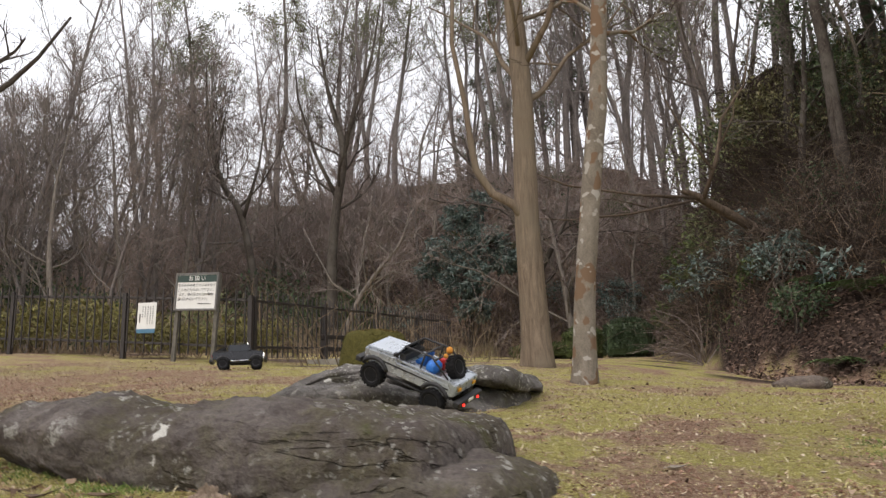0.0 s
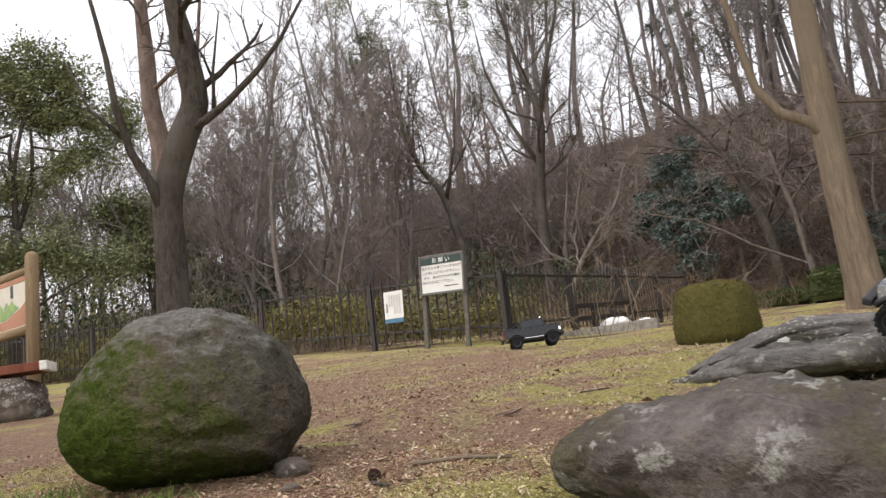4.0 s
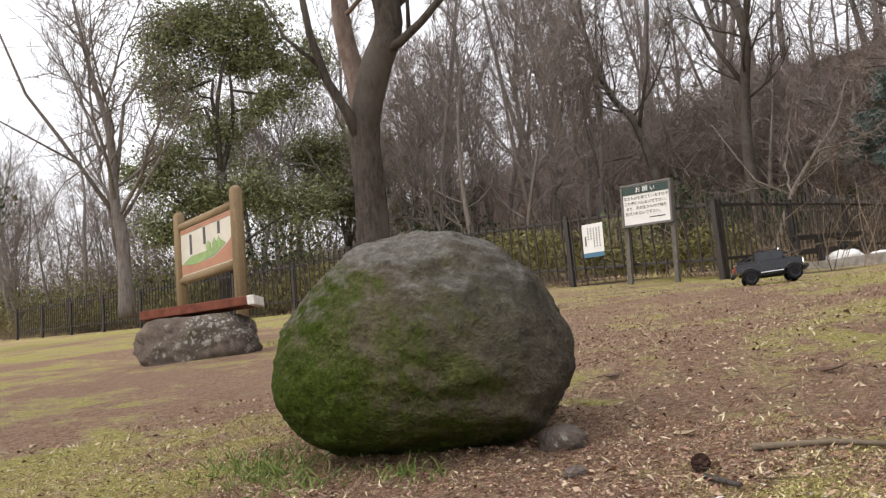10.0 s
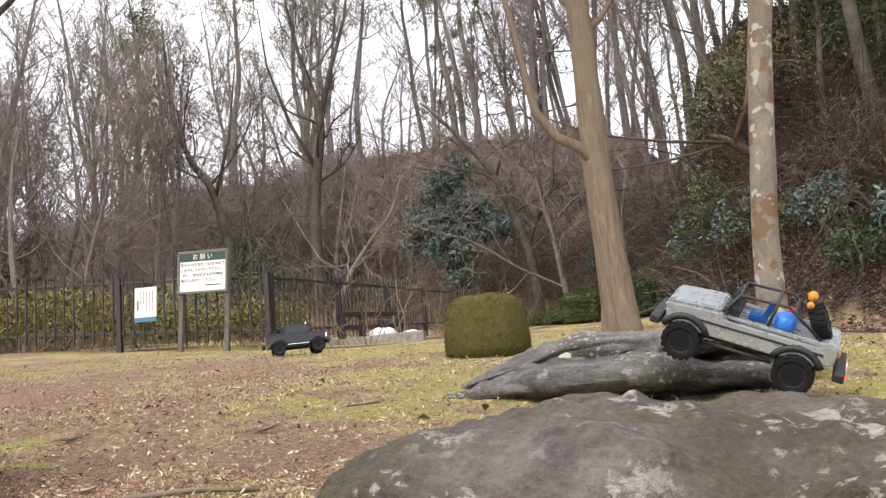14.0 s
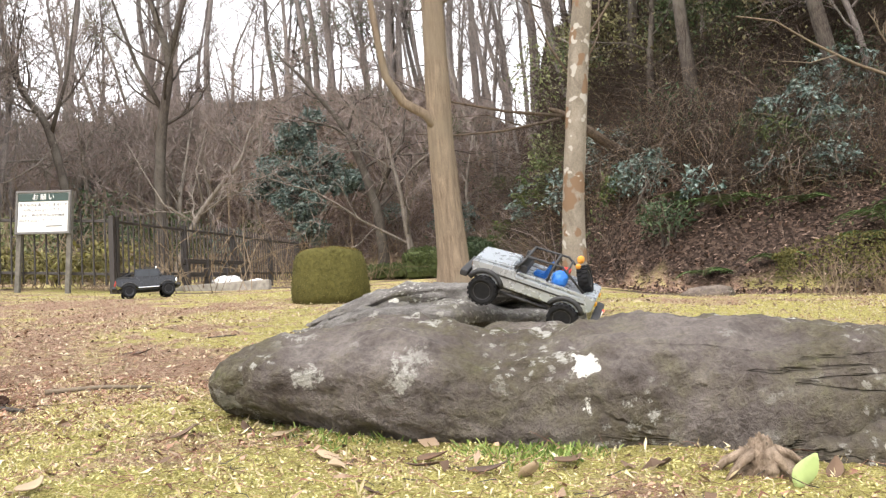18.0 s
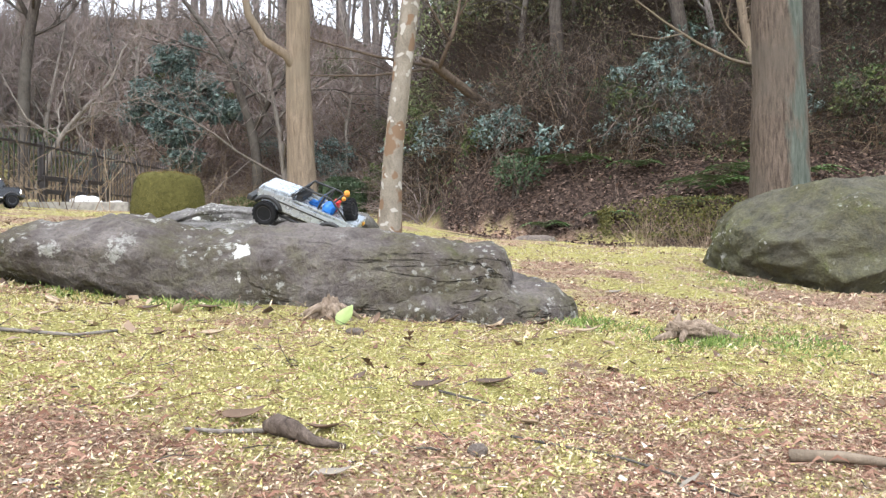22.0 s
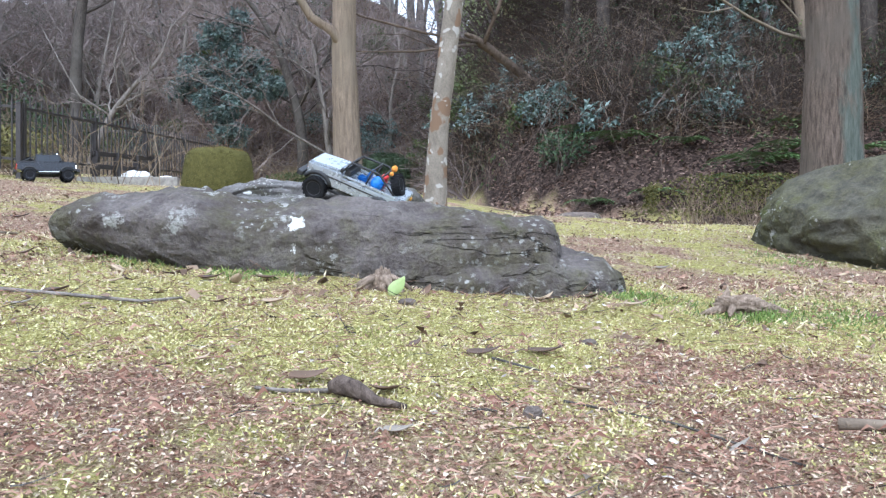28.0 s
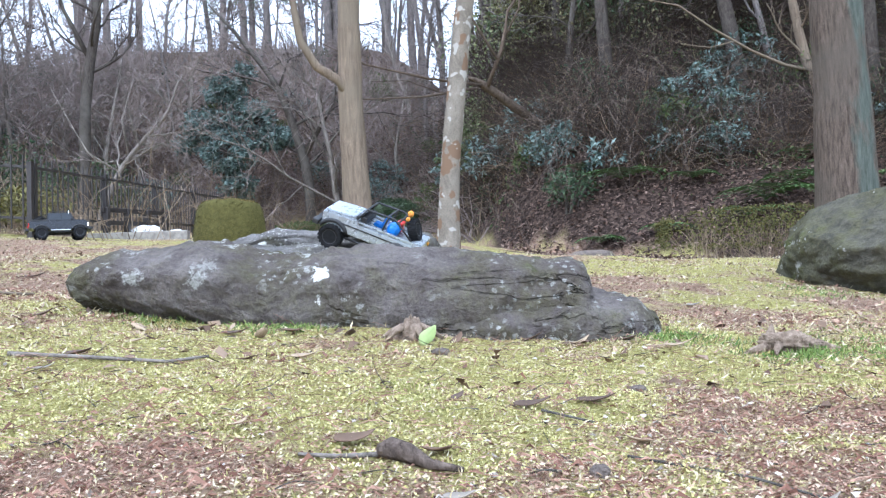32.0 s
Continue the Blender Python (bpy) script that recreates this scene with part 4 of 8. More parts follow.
plant("curved_tree", "small tree with a curved orange-brown stem on the bank",
      [(6.7, 13.1, 2.3), (7.0, 13.2, 2.6), (7.4, 13.2, 3.1), (7.45, 13.2, 3.8), (7.25, 13.2, 4.5), (7.1, 13.3, 6), (7.0, 13.3, 8)], [0.14, 0.12, 0.10, 0.09, 0.085, 0.07, 0.02], M_BARK_TAN, rng, root=False,
      grow_args=dict(first=0.55, limbs=7, limb_len=0.3, subs=5, twigs=6),
      limbs=[([(7.35, 13.15, 4.1), (6.8, 12.9, 4.15), (6.2, 12.8, 4.4), (5.5, 12.6, 4.75), (4.9, 12.4, 5.1), (4.3, 12.3, 5.2)], 0.035, 0.008),
             ([(5.9, 12.7, 4.55), (5.4, 12.5, 4.4), (4.9, 12.4, 4.45)], 0.015, 0.005)])
plant("maple_tree", "small maple with dark forked stems and hazy reddish twigs",
      [(-3.55, 25.3, 2.2), (-3.55, 25.3, 3.7), (-3.75, 25.3, 5.2), (-4.5, 25.3, 7.4), (-5.6, 25.3, 9.0), (-6.7, 25.3, 10.3)], [0.2, 0.17, 0.15, 0.10, 0.07, 0.025], M_BARK_DARK, rng, M_TWIG_RED,
      grow_args=dict(first=0.3, limbs=10, limb_len=0.42, subs=8, twigs=14, lift=-0.03, spread=1.3, thin=2.0),
      limbs=[([(-3.75, 25.3, 5.1), (-3.1, 25.3, 6.2), (-2.7, 25.3, 6.9), (-2.5, 25.3, 8.2)], 0.10, 0.025), ([(-4.5, 25.3, 7.3), (-4.1, 25.3, 8.4), (-4.6, 25.3, 9.9)], 0.05, 0.016)])
plant("pale_crooked_tree", "small pale crooked bare tree behind the iron fence",
      [(-7.85, 18.8, 1.9), (-7.5, 18.8, 2.9), (-7.05, 18.8, 3.85), (-6.45, 18.8, 4.6), (-5.9, 18.8, 5.2), (-5.6, 18.8, 6.0)], [0.09, 0.075, 0.065, 0.052, 0.038, 0.012], M_BARK_GREY, rng, M_TWIG_RED,
      grow_args=dict(first=0.3, limbs=12, limb_len=0.55, subs=8, twigs=10, lift=0.0, spread=1.3, thin=1.4),
      limbs=[([(-7.1, 18.8, 3.8), (-7.85, 18.8, 4.3), (-8.2, 18.8, 4.9), (-8.7, 18.7, 5.9)], 0.03, 0.007), ([(-6.85, 18.8, 4.15), (-7.0, 18.8, 5.1), (-6.7, 18.8, 6.1)], 0.036, 0.009)])
plant("forked_tree", "dark bare tree with V-shaped forks in front of the hillside",
      [(-8.5, 20, 2.2), (-8.45, 20, 3.9), (-8.45, 20, 5.4), (-8.3, 20, 6.9), (-8.1, 20, 8.4), (-8.6, 20, 10.3), (-9.0, 20, 12.5)], [0.17, 0.15, 0.14, 0.125, 0.11, 0.06, 0.02], M_BARK_DARK, rng, M_TWIG,
      grow_args=dict(first=0.45, limbs=13, limb_len=0.34, subs=7, twigs=8, lift=0.12, thin=1.6),
      limbs=[([(-8.15, 20, 8.1), (-7.75, 20, 9.6), (-7.2, 20, 11.1), (-6.9, 20, 12.8)], 0.085, 0.02), ([(-8.3, 20, 7.0), (-9.0, 20, 8.4), (-9.6, 20, 10.2), (-9.8, 20, 12)], 0.07, 0.015)])
plant("forked_tree", "thin dark bare tree leaning behind the notice sign",
      [(-10.7, 20, 2.5), (-11.0, 20, 4.9), (-11.5, 20, 6.9), (-12.15, 20, 7.9), (-12.7, 20, 9.6), (-12.9, 20, 12)], [0.13, 0.115, 0.10, 0.085, 0.06, 0.02], M_BARK_DARK, rng, M_TWIG,
      grow_args=dict(first=0.4, limbs=11, limb_len=0.34, subs=7, twigs=8, lift=0.12, thin=1.6),
      limbs=[([(-11.4, 20, 6.7), (-10.9, 20, 8.3), (-10.6, 20, 10.5)], 0.06, 0.015)])
plant("bare_tree", "bare grey tree with wide spreading limbs behind the fence",
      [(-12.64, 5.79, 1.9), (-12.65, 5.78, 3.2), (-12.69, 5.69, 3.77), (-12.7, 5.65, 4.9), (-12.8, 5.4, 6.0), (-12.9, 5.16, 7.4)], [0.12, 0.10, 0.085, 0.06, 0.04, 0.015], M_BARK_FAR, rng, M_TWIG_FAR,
      grow_args=dict(first=0.3, limbs=15, limb_len=0.5, subs=9, twigs=11, lift=0.1, thin=1.3),
      limbs=[([(-12.67, 5.72, 3.5), (-12.98, 4.99, 4.78), (-13.14, 4.53, 5.5), (-13.27, 4.15, 6.6), (-13.3, 4.0, 7.5)], 0.038, 0.008),
             ([(-12.69, 5.69, 3.8), (-12.6, 5.86, 5.4), (-12.45, 6.19, 6.0), (-12.5, 6.2, 7.2)], 0.036, 0.008),
             ([(-12.66, 5.75, 3.4), (-12.39, 6.31, 4.44), (-12.17, 6.74, 5.42), (-12.1, 6.9, 6.6)], 0.03, 0.007),
             ([(-12.9, 5.2, 4.4), (-13.4, 4.2, 5.1), (-13.8, 3.4, 5.6)], 0.02, 0.005)])


def crowned_tree(label, base, stems, clumps, mat, seed, leaf=0.08, dense=300):
    """A broad-leaved evergreen: forked stems that end in uneven leafy clumps (centre, radii) with gaps between."""
    r = np.random.default_rng(seed)
    t = thing("evergreen_tree", label, "tree")
    b = np.array(base, float)
    t.matrix_basis = Matrix.Translation(b)
    fork = np.array(stems[-1], float) - b
    path = np.array([(0, 0, 0)] + [tuple(np.array(q) - b) for q in stems], float)
    s = Soup()
    s.tube(path, list(np.linspace(0.19, 0.12, len(path))), 10, True)
    part("trunk", s.mesh("trunk", M_BARK_DARK), M_BARK_DARK, t)
    at, wood = [], Soup()
    centres = np.array([np.array(c, float) - b for c, _ in clumps])
    leaders = []
    for k in range(min(5, len(clumps) - 1)):
        tip = centres[(k * 3) % len(centres)]
        pts = branch_path(r, fork, unit(tip - fork) + np.array([0, 0, 0.5]), float(np.linalg.norm(tip - fork)) * 0.75, 5, 0.14, 0.05)
        leaders.append(pts)
        limb = Soup()
        limb.tube(pts, list(np.linspace(0.075, 0.03, 6)), 7, True)
        part("limb", limb.mesh("limb", M_BARK_DARK), M_BARK_DARK, t)
    knots = np.concatenate(leaders + [path])
    for c, rad in clumps:
        c = np.array(c, float) - b
        away = np.linalg.norm((knots - c) * np.array([1, 1, 1.3]), axis=1) + 3 * (knots[:, 2] > c[2])
        start = knots[int(np.argmin(away))]
        mid = start + (c - start) * 0.5 + r.normal(0, 0.14, 3)
        limb = Soup()
        limb.tube([start, mid, c], [0.032, 0.024, 0.01], 6, True)
        part("limb", limb.mesh("limb", M_BARK_DARK), M_BARK_DARK, t)
        for _ in range(max(5, int(26 * rad[0] * rad[2] * 2.2))):
            v = unit(r.normal(0, 1, 3)) * (0.45 + 0.6 * r.random() ** 0.6)
            p = c + v * np.array(rad)
            wood.tube([c + (p - c) * 0.1, c + (p - c) * 0.6 + r.normal(0, 0.05, 3), p], [0.012, 0.008, 0.004], 3)
            spread = np.array([0.2, 0.2, 0.16]) * (0.7 + 0.7 * r.random())
            at.append(p + r.normal(0, 1, (int(dense * (0.5 + r.random())), 3)) * spread)
    tagged(part("branchwork", wood.mesh("branchwork", M_BARK_DARK), M_BARK_DARK, t), kind="stuff")
    at = np.concatenate(at)
    tagged(part("foliage", fast_mesh("foliage", *blades(r, at, np.full(len(at), leaf), 0.5, flat=0.25), mat), mat, t), kind="stuff")


M_LEAF_CAMPHOR = leaf_material("camphor_leaves", ((0.11, 0.125, 0.065), (0.19, 0.21, 0.105), (0.3, 0.32, 0.17)), 0.5)
crowned_tree("tall forked evergreen with a rounded olive-green crown behind the board", (-16.22, 9.71, 1.9), [(-16.2, 9.75, 3.6), (-16.19, 9.76, 5.5)],
             [((-16.5, 9.2, 9.1), (0.6, 0.7, 0.45)), ((-15.98, 10.1, 9.35), (0.6, 0.7, 0.45)), ((-15.55, 10.8, 8.9), (0.55, 0.65, 0.5)), ((-15.15, 11.4, 8.1), (0.5, 0.55, 0.45)), ((-16.75, 8.75, 8.5), (0.5, 0.5, 0.5)),
              ((-16.2, 9.7, 8.45), (0.7, 0.7, 0.4)), ((-15.7, 10.5, 8.2), (0.5, 0.5, 0.35)), ((-16.8, 8.65, 7.6), (0.4, 0.45, 0.35)), ((-15.25, 11.2, 7.4), (0.35, 0.4, 0.3)), ((-16.45, 9.3, 7.5), (0.35, 0.4, 0.25)),
              ((-16.6, 9.0, 6.9), (0.4, 0.4, 0.3)), ((-15.6, 10.6, 6.9), (0.4, 0.4, 0.3)), ((-16.1, 9.9, 6.5), (0.35, 0.35, 0.25)), ((-16.65, 8.9, 5.9), (0.5, 0.6, 0.4)), ((-16.95, 8.4, 5.4), (0.5, 0.55, 0.35)), ((-15.87, 10.3, 5.2), (0.55, 0.6, 0.4)), ((-16.4, 9.4, 5.0), (0.6, 0.6, 0.4)), ((-15.3, 11.1, 4.6), (0.6, 0.7, 0.4)), ((-16.8, 8.7, 4.4), (0.5, 0.6, 0.4))], M_LEAF_CAMPHOR, 601)
crowned_tree("low leafy evergreen tree in the wood behind the fence", (-19.5, 16.0, 3.0), [(-19.5, 16.0, 4.6)],
             [((-20.0, 15.4, 7.4), (0.8, 0.8, 0.6)), ((-19.2, 16.3, 7.7), (0.8, 0.8, 0.6)), ((-18.6, 16.9, 7.0), (0.7, 0.7, 0.5)), ((-19.6, 15.9, 6.2), (0.9, 0.9, 0.6)), ((-18.8, 16.8, 5.8), (0.8, 0.8, 0.5))], M_LEAF_CAMPHOR, 602, 0.1)
crowned_tree("dark rounded evergreen tree in the wood behind the fence", (-16.2, 3.6, 2.6), [(-16.2, 3.6, 3.6)],
             [((-16.2, 3.4, 4.9), (0.7, 0.8, 0.5)), ((-16.4, 2.7, 4.4), (0.7, 0.8, 0.5)), ((-16.0, 4.3, 4.5), (0.6, 0.6, 0.45)), ((-16.2, 2.0, 4.0), (0.7, 0.7, 0.5))], M_LEAF_WOOD, 603, 0.09)


# ---- the wood: bare trees, pines and evergreens in a few builds, copied ----
def wood_tree(name, label, seed, height, radius, lean, bark, twig, args, leaves=None, group="trees of the wood"):
    r = np.random.default_rng(seed)
    p, pts, w = np.zeros(3), [np.zeros(3)], unit(np.array([lean, 0.05, 1.0]))
    for i in range(7):
        w = unit(w + r.normal(0, 0.07, 3) + np.array([0, 0, 0.06]))
        p = p + w * height / 7
        pts.append(p)
    return plant(name, label, pts, list(np.linspace(radius, radius * 0.16, 8)), bark, r, twig, 7, args, (), group, leaves, root=False)


W_ARGS = dict(limb_sides=4, segs=2)
KINDS = [
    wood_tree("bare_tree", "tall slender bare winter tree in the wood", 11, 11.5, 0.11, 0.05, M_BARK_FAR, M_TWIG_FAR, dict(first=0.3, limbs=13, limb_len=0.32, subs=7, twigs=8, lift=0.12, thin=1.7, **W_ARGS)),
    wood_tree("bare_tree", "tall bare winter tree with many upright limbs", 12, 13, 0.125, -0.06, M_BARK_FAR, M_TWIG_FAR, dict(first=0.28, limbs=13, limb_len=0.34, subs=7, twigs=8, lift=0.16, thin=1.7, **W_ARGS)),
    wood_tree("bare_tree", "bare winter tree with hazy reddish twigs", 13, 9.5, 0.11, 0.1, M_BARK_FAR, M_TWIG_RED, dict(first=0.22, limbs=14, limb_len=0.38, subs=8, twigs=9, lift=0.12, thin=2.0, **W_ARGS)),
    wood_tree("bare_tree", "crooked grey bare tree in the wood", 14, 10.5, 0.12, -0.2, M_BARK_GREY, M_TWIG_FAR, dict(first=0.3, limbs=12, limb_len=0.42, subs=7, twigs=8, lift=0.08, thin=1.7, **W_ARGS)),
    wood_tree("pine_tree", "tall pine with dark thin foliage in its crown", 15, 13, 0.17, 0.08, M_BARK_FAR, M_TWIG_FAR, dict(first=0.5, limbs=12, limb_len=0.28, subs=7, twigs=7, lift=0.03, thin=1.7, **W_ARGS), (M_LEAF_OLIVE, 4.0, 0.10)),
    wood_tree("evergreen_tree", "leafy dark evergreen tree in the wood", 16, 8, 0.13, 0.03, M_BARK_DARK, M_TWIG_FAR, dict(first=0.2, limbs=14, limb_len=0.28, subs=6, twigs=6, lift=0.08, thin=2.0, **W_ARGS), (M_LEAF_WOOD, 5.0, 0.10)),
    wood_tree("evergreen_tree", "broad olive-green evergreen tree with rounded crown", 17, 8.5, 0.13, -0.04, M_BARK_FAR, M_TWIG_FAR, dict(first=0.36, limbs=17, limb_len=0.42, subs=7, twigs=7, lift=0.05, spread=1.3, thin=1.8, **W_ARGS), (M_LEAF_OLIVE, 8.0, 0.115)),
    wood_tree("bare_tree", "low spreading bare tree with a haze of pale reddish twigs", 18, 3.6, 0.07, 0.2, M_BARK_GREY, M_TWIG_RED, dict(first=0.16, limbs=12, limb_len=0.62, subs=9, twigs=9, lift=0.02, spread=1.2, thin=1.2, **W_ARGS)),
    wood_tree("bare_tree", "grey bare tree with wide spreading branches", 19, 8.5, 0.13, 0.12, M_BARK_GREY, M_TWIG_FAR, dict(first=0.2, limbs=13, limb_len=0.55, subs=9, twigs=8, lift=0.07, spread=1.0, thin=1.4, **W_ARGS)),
    wood_tree("evergreen_tree", "tall dark evergreen with a dense crown out of view, added for shade", 20, 11, 0.16, 0.0, M_BARK_DARK, M_TWIG, dict(first=0.5, limbs=16, limb_len=0.36, subs=6, twigs=5, lift=0.03, spread=1.3, thin=1.8, **W_ARGS), (M_LEAF_DARK, 11.0, 0.2)),
]
used = set()


def put_tree(kind, x, y, size=1.0, turn=0.0, sink=0.15):
    ob = KINDS[kind]
    m = Matrix.LocRotScale((x, y, ground_z(x, y) - sink), Euler((0, 0, turn)), (size, size, size))
    if kind not in used:
        used.add(kind)
        ob.matrix_basis = m
    else:
        copy_thing(ob, Matrix()).matrix_basis = m


r = np.random.default_rng(21)
# along the crest and down the far side
for i in range(62):
    f = (i + 0.6 * r.random()) / 62
    x = -31 + 48 * f
    d = (14 if x > 1 else 9.2) + 9 * r.random() ** (1.0 if x > 1 else 1.7)
    y = np.interp(x, [q[0] for q in FOOT[::-1]], [q[1] for q in FOOT[::-1]]) + d
    kind = int(r.choice([0, 1, 2, 3, 4, 5], p=[0.17, 0.2, 0.12, 0.1, 0.33, 0.08]))
    put_tree(kind, x, y, (0.8 if x > 1 else 1.0) * (0.9 + 0.45 * r.random()), r.random() * 6.28)
for x, y, kind, k in ((-7.4, 37.5, 4, 1.1), (-6.0, 39.5, 2, 1.3), (-4.6, 38.0, 4, 1.2), (-3.2, 40.5, 1, 1.1), (-1.8, 38.5, 4, 1.25), (-0.4, 41.0, 2, 1.3), (-5.2, 43.0, 5, 1.5), (-2.4, 44.0, 4, 1.3), (0.8, 37.0, 4, 1.0)):
    put_tree(kind, x, y, k, x * 1.7)
# on the face of the bank
for i in range(24):
    x = -17 + 30 * (i + r.random()) / 24
    y = np.interp(x, [q[0] for q in FOOT[::-1]], [q[1] for q in FOOT[::-1]]) + (4.5 if x > 1 else 0.5) + 8 * r.random()
    kind = int(r.choice([0, 2, 3, 5, 4], p=[0.22, 0.36, 0.14, 0.16, 0.12] if x > 0 else [0.32, 0.48, 0.2, 0, 0]))
    put_tree(kind, x, y, 0.5 + 0.35 * r.random(), r.random() * 6.28)
# flat wood behind the fence on the left
for i in range(50):
    x = -12 - 48 * ((i + r.random()) / 50) ** 0.85
    y = 12.8 + 14 * r.random() ** 1.1 + smooth(-20, -40, x) * -8 * r.random()
    kind = int(r.choice([0, 1, 2, 3, 8], p=[0.16, 0.12, 0.26, 0.18, 0.28]))
    if kind == 8 and x > -16:
        kind = 0
    far = smooth(-12, -24, x)
    put_tree(kind, x, y, (0.98 - 0.2 * far) * (0.8 + 0.45 * r.random()), r.random() * 6.28)
# a closer belt of bare trees behind the picture board and the leaning tree
for i in range(16):
    x, y = -26 + 14 * (i + r.random()) / 16, 13.5 + 11 * r.random()
    put_tree(int(r.choice([0, 1, 2, 8], p=[0.25, 0.25, 0.35, 0.15])), x, y, 0.6 + 0.3 * r.random(), r.random() * 6.28)
for i, (x, y, k) in enumerate(((-11.5, 14.5, 0.55), (-12.4, 14.0, 0.7), (-13.5, 14.4, 0.6), (-14.6, 14.8, 0.75), (-15.8, 15.2, 0.65), (-13.0, 17.2, 0.8), (-15.5, 18.6, 0.8), (-17.5, 19.6, 0.9), (-14.3, 12.6, 0.5), (-16.6, 16.8, 0.8), (-18.5, 17.4, 0.8))):
    put_tree((2, 8, 2, 0)[i % 4], x, y, k, i * 1.9)
# bare and evergreen trees on the shoulder between the hillside and the bank
for i, (x, y, k) in enumerate(((0.9, 24.5, 0.8), (1.6, 27.0, 0.9), (2.4, 22.5, 0.75), (3.2, 25.5, 0.85), (4.0, 21.5, 0.75), (0.2, 29.5, 0.9), (2.0, 31.0, 1.0), (4.4, 28.5, 0.9), (5.2, 24.0, 0.8))):
    put_tree((2, 4, 0, 2, 1)[i % 5], x, y, k, i * 2.3)
# low spreading bare trees that veil the far hillside
for i in range(15):
    x = (-20 + 12 * (i + r.random()) / 12) if i < 12 else -4.0 + 1.5 * (i - 12)
    y = np.interp(x, [q[0] for q in FOOT[::-1]], [q[1] for q in FOOT[::-1]]) - 2.5 + 6 * r.random()
    put_tree(7, x, max(y, 12.5), 1.2 + 0.7 * r.random(), r.random() * 6.28)
# tall evergreens added above the bank; their crowns, out of view, shade it
for i, (x, y, k) in enumerate(((4.3, 15.6, 1.0), (6.6, 14.4, 1.0), (8.6, 13.6, 1.0), (10.8, 13.0, 1.0), (13.0, 12.2, 1.0), (5.6, 17.6, 1.05), (8.0, 16.6, 1.05), (10.2, 15.6, 1.0), (12.4, 15.0, 1.0), (3.6, 18.4, 1.0))):
    put_tree(9, x, y, k, i * 1.3)
# lower wood behind the far end of the fence
for i in range(20):
    x, y = -19 - 20 * (i + r.random()) / 20, 10.6 + 3.5 * r.random()
    put_tree((2, 8, 0, 2, 1)[i % 5], x, y, 0.36 + 0.2 * r.random(), r.random() * 6.28)
# broad evergreens among the bare trees
for x, y, k, turn in ((-22.6, 14.6, 0.72, 1.1),):
    put_tree(6, x, y, k, turn)

# ---- brush, shrubs and hedges ----
M_VINE = bare("pale_dry_vine", (0.145, 0.115, 0.095), 0.9, vary=0.4, scale=4, bump=0)


def leafy_mass(rng, n, centre, radii, size, flat_top=1.0, shell=0.75):
    """Points for leaves in an uneven mound."""
    v = unit(rng.normal(0, 1, (n, 3)))
    rr = shell + (1 - shell) * rng.random(n) ** 0.6
    lump = 1 + 0.10 * np.sin(v[:, 0] * 7 + centre[0]) * np.sin(v[:, 1] * 6) + 0.08 * np.sin(v[:, 2] * 9 + 2)
    p = v * (rr * lump)[:, None]
    p[:, 2] = np.minimum(p[:, 2], flat_top)
    return np.array(centre) + p * np.array(radii)


def brush_cover(seed, n, x0, x1, d0, d1, length, radius, way_z=0.9, bend=(0, -0.05, -0.28)):
    r = np.random.default_rng(seed)
    x = x0 + (x1 - x0) * r.random(n * 3)
    fy = np.interp(x, [q[0] for q in FOOT[::-1]], [q[1] for q in FOOT[::-1]])
    y = fy + d0 + (d1 - d0) * r.random(n * 3) ** 1.2
    clump = np.sin(x * 2.3 + np.sin(y * 1.9)) * np.sin(y * 1.7 + 1) + 0.6 * np.sin(x * 5.1 + y * 3.7)
    keep = np.where(clump + r.random(n * 3) * 1.6 > 0.4)[0][:n]
    x, y = x[keep], y[keep]
    base = np.stack([x, y, terrain(x, y) - 0.03], 1)
    m = len(base)
    way = np.stack([r.normal(0, 0.55, m), r.normal(-0.25, 0.5, m), np.full(m, way_z)], 1)
    return stalks(r, base, way, length * (0.5 + r.random(m)), radius * (0.6 + 0.8 * r.random(m)), np.array(bend), 3, 0.24)


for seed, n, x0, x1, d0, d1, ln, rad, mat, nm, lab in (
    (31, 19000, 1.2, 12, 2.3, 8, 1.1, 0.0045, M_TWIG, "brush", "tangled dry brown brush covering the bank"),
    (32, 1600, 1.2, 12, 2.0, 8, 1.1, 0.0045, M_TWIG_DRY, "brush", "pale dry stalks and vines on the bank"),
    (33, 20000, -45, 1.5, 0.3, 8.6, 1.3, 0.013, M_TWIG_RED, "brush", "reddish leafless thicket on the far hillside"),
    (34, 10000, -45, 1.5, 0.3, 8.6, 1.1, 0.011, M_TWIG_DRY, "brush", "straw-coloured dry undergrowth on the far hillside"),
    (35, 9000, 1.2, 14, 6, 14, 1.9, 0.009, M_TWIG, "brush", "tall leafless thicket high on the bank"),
    (38, 4200, 1.4, 10, 2.2, 8, 0.75, 0.005, M_LEAF_BROWN, "brush", "hanging dead vines and leaves on the bank"),
):
    v, f, pts = brush_cover(seed, n, x0, x1, d0, d1, ln, rad)
    tagged(new(nm, fast_mesh(nm, v, f, mat)), lab, "brush", kind="stuff")


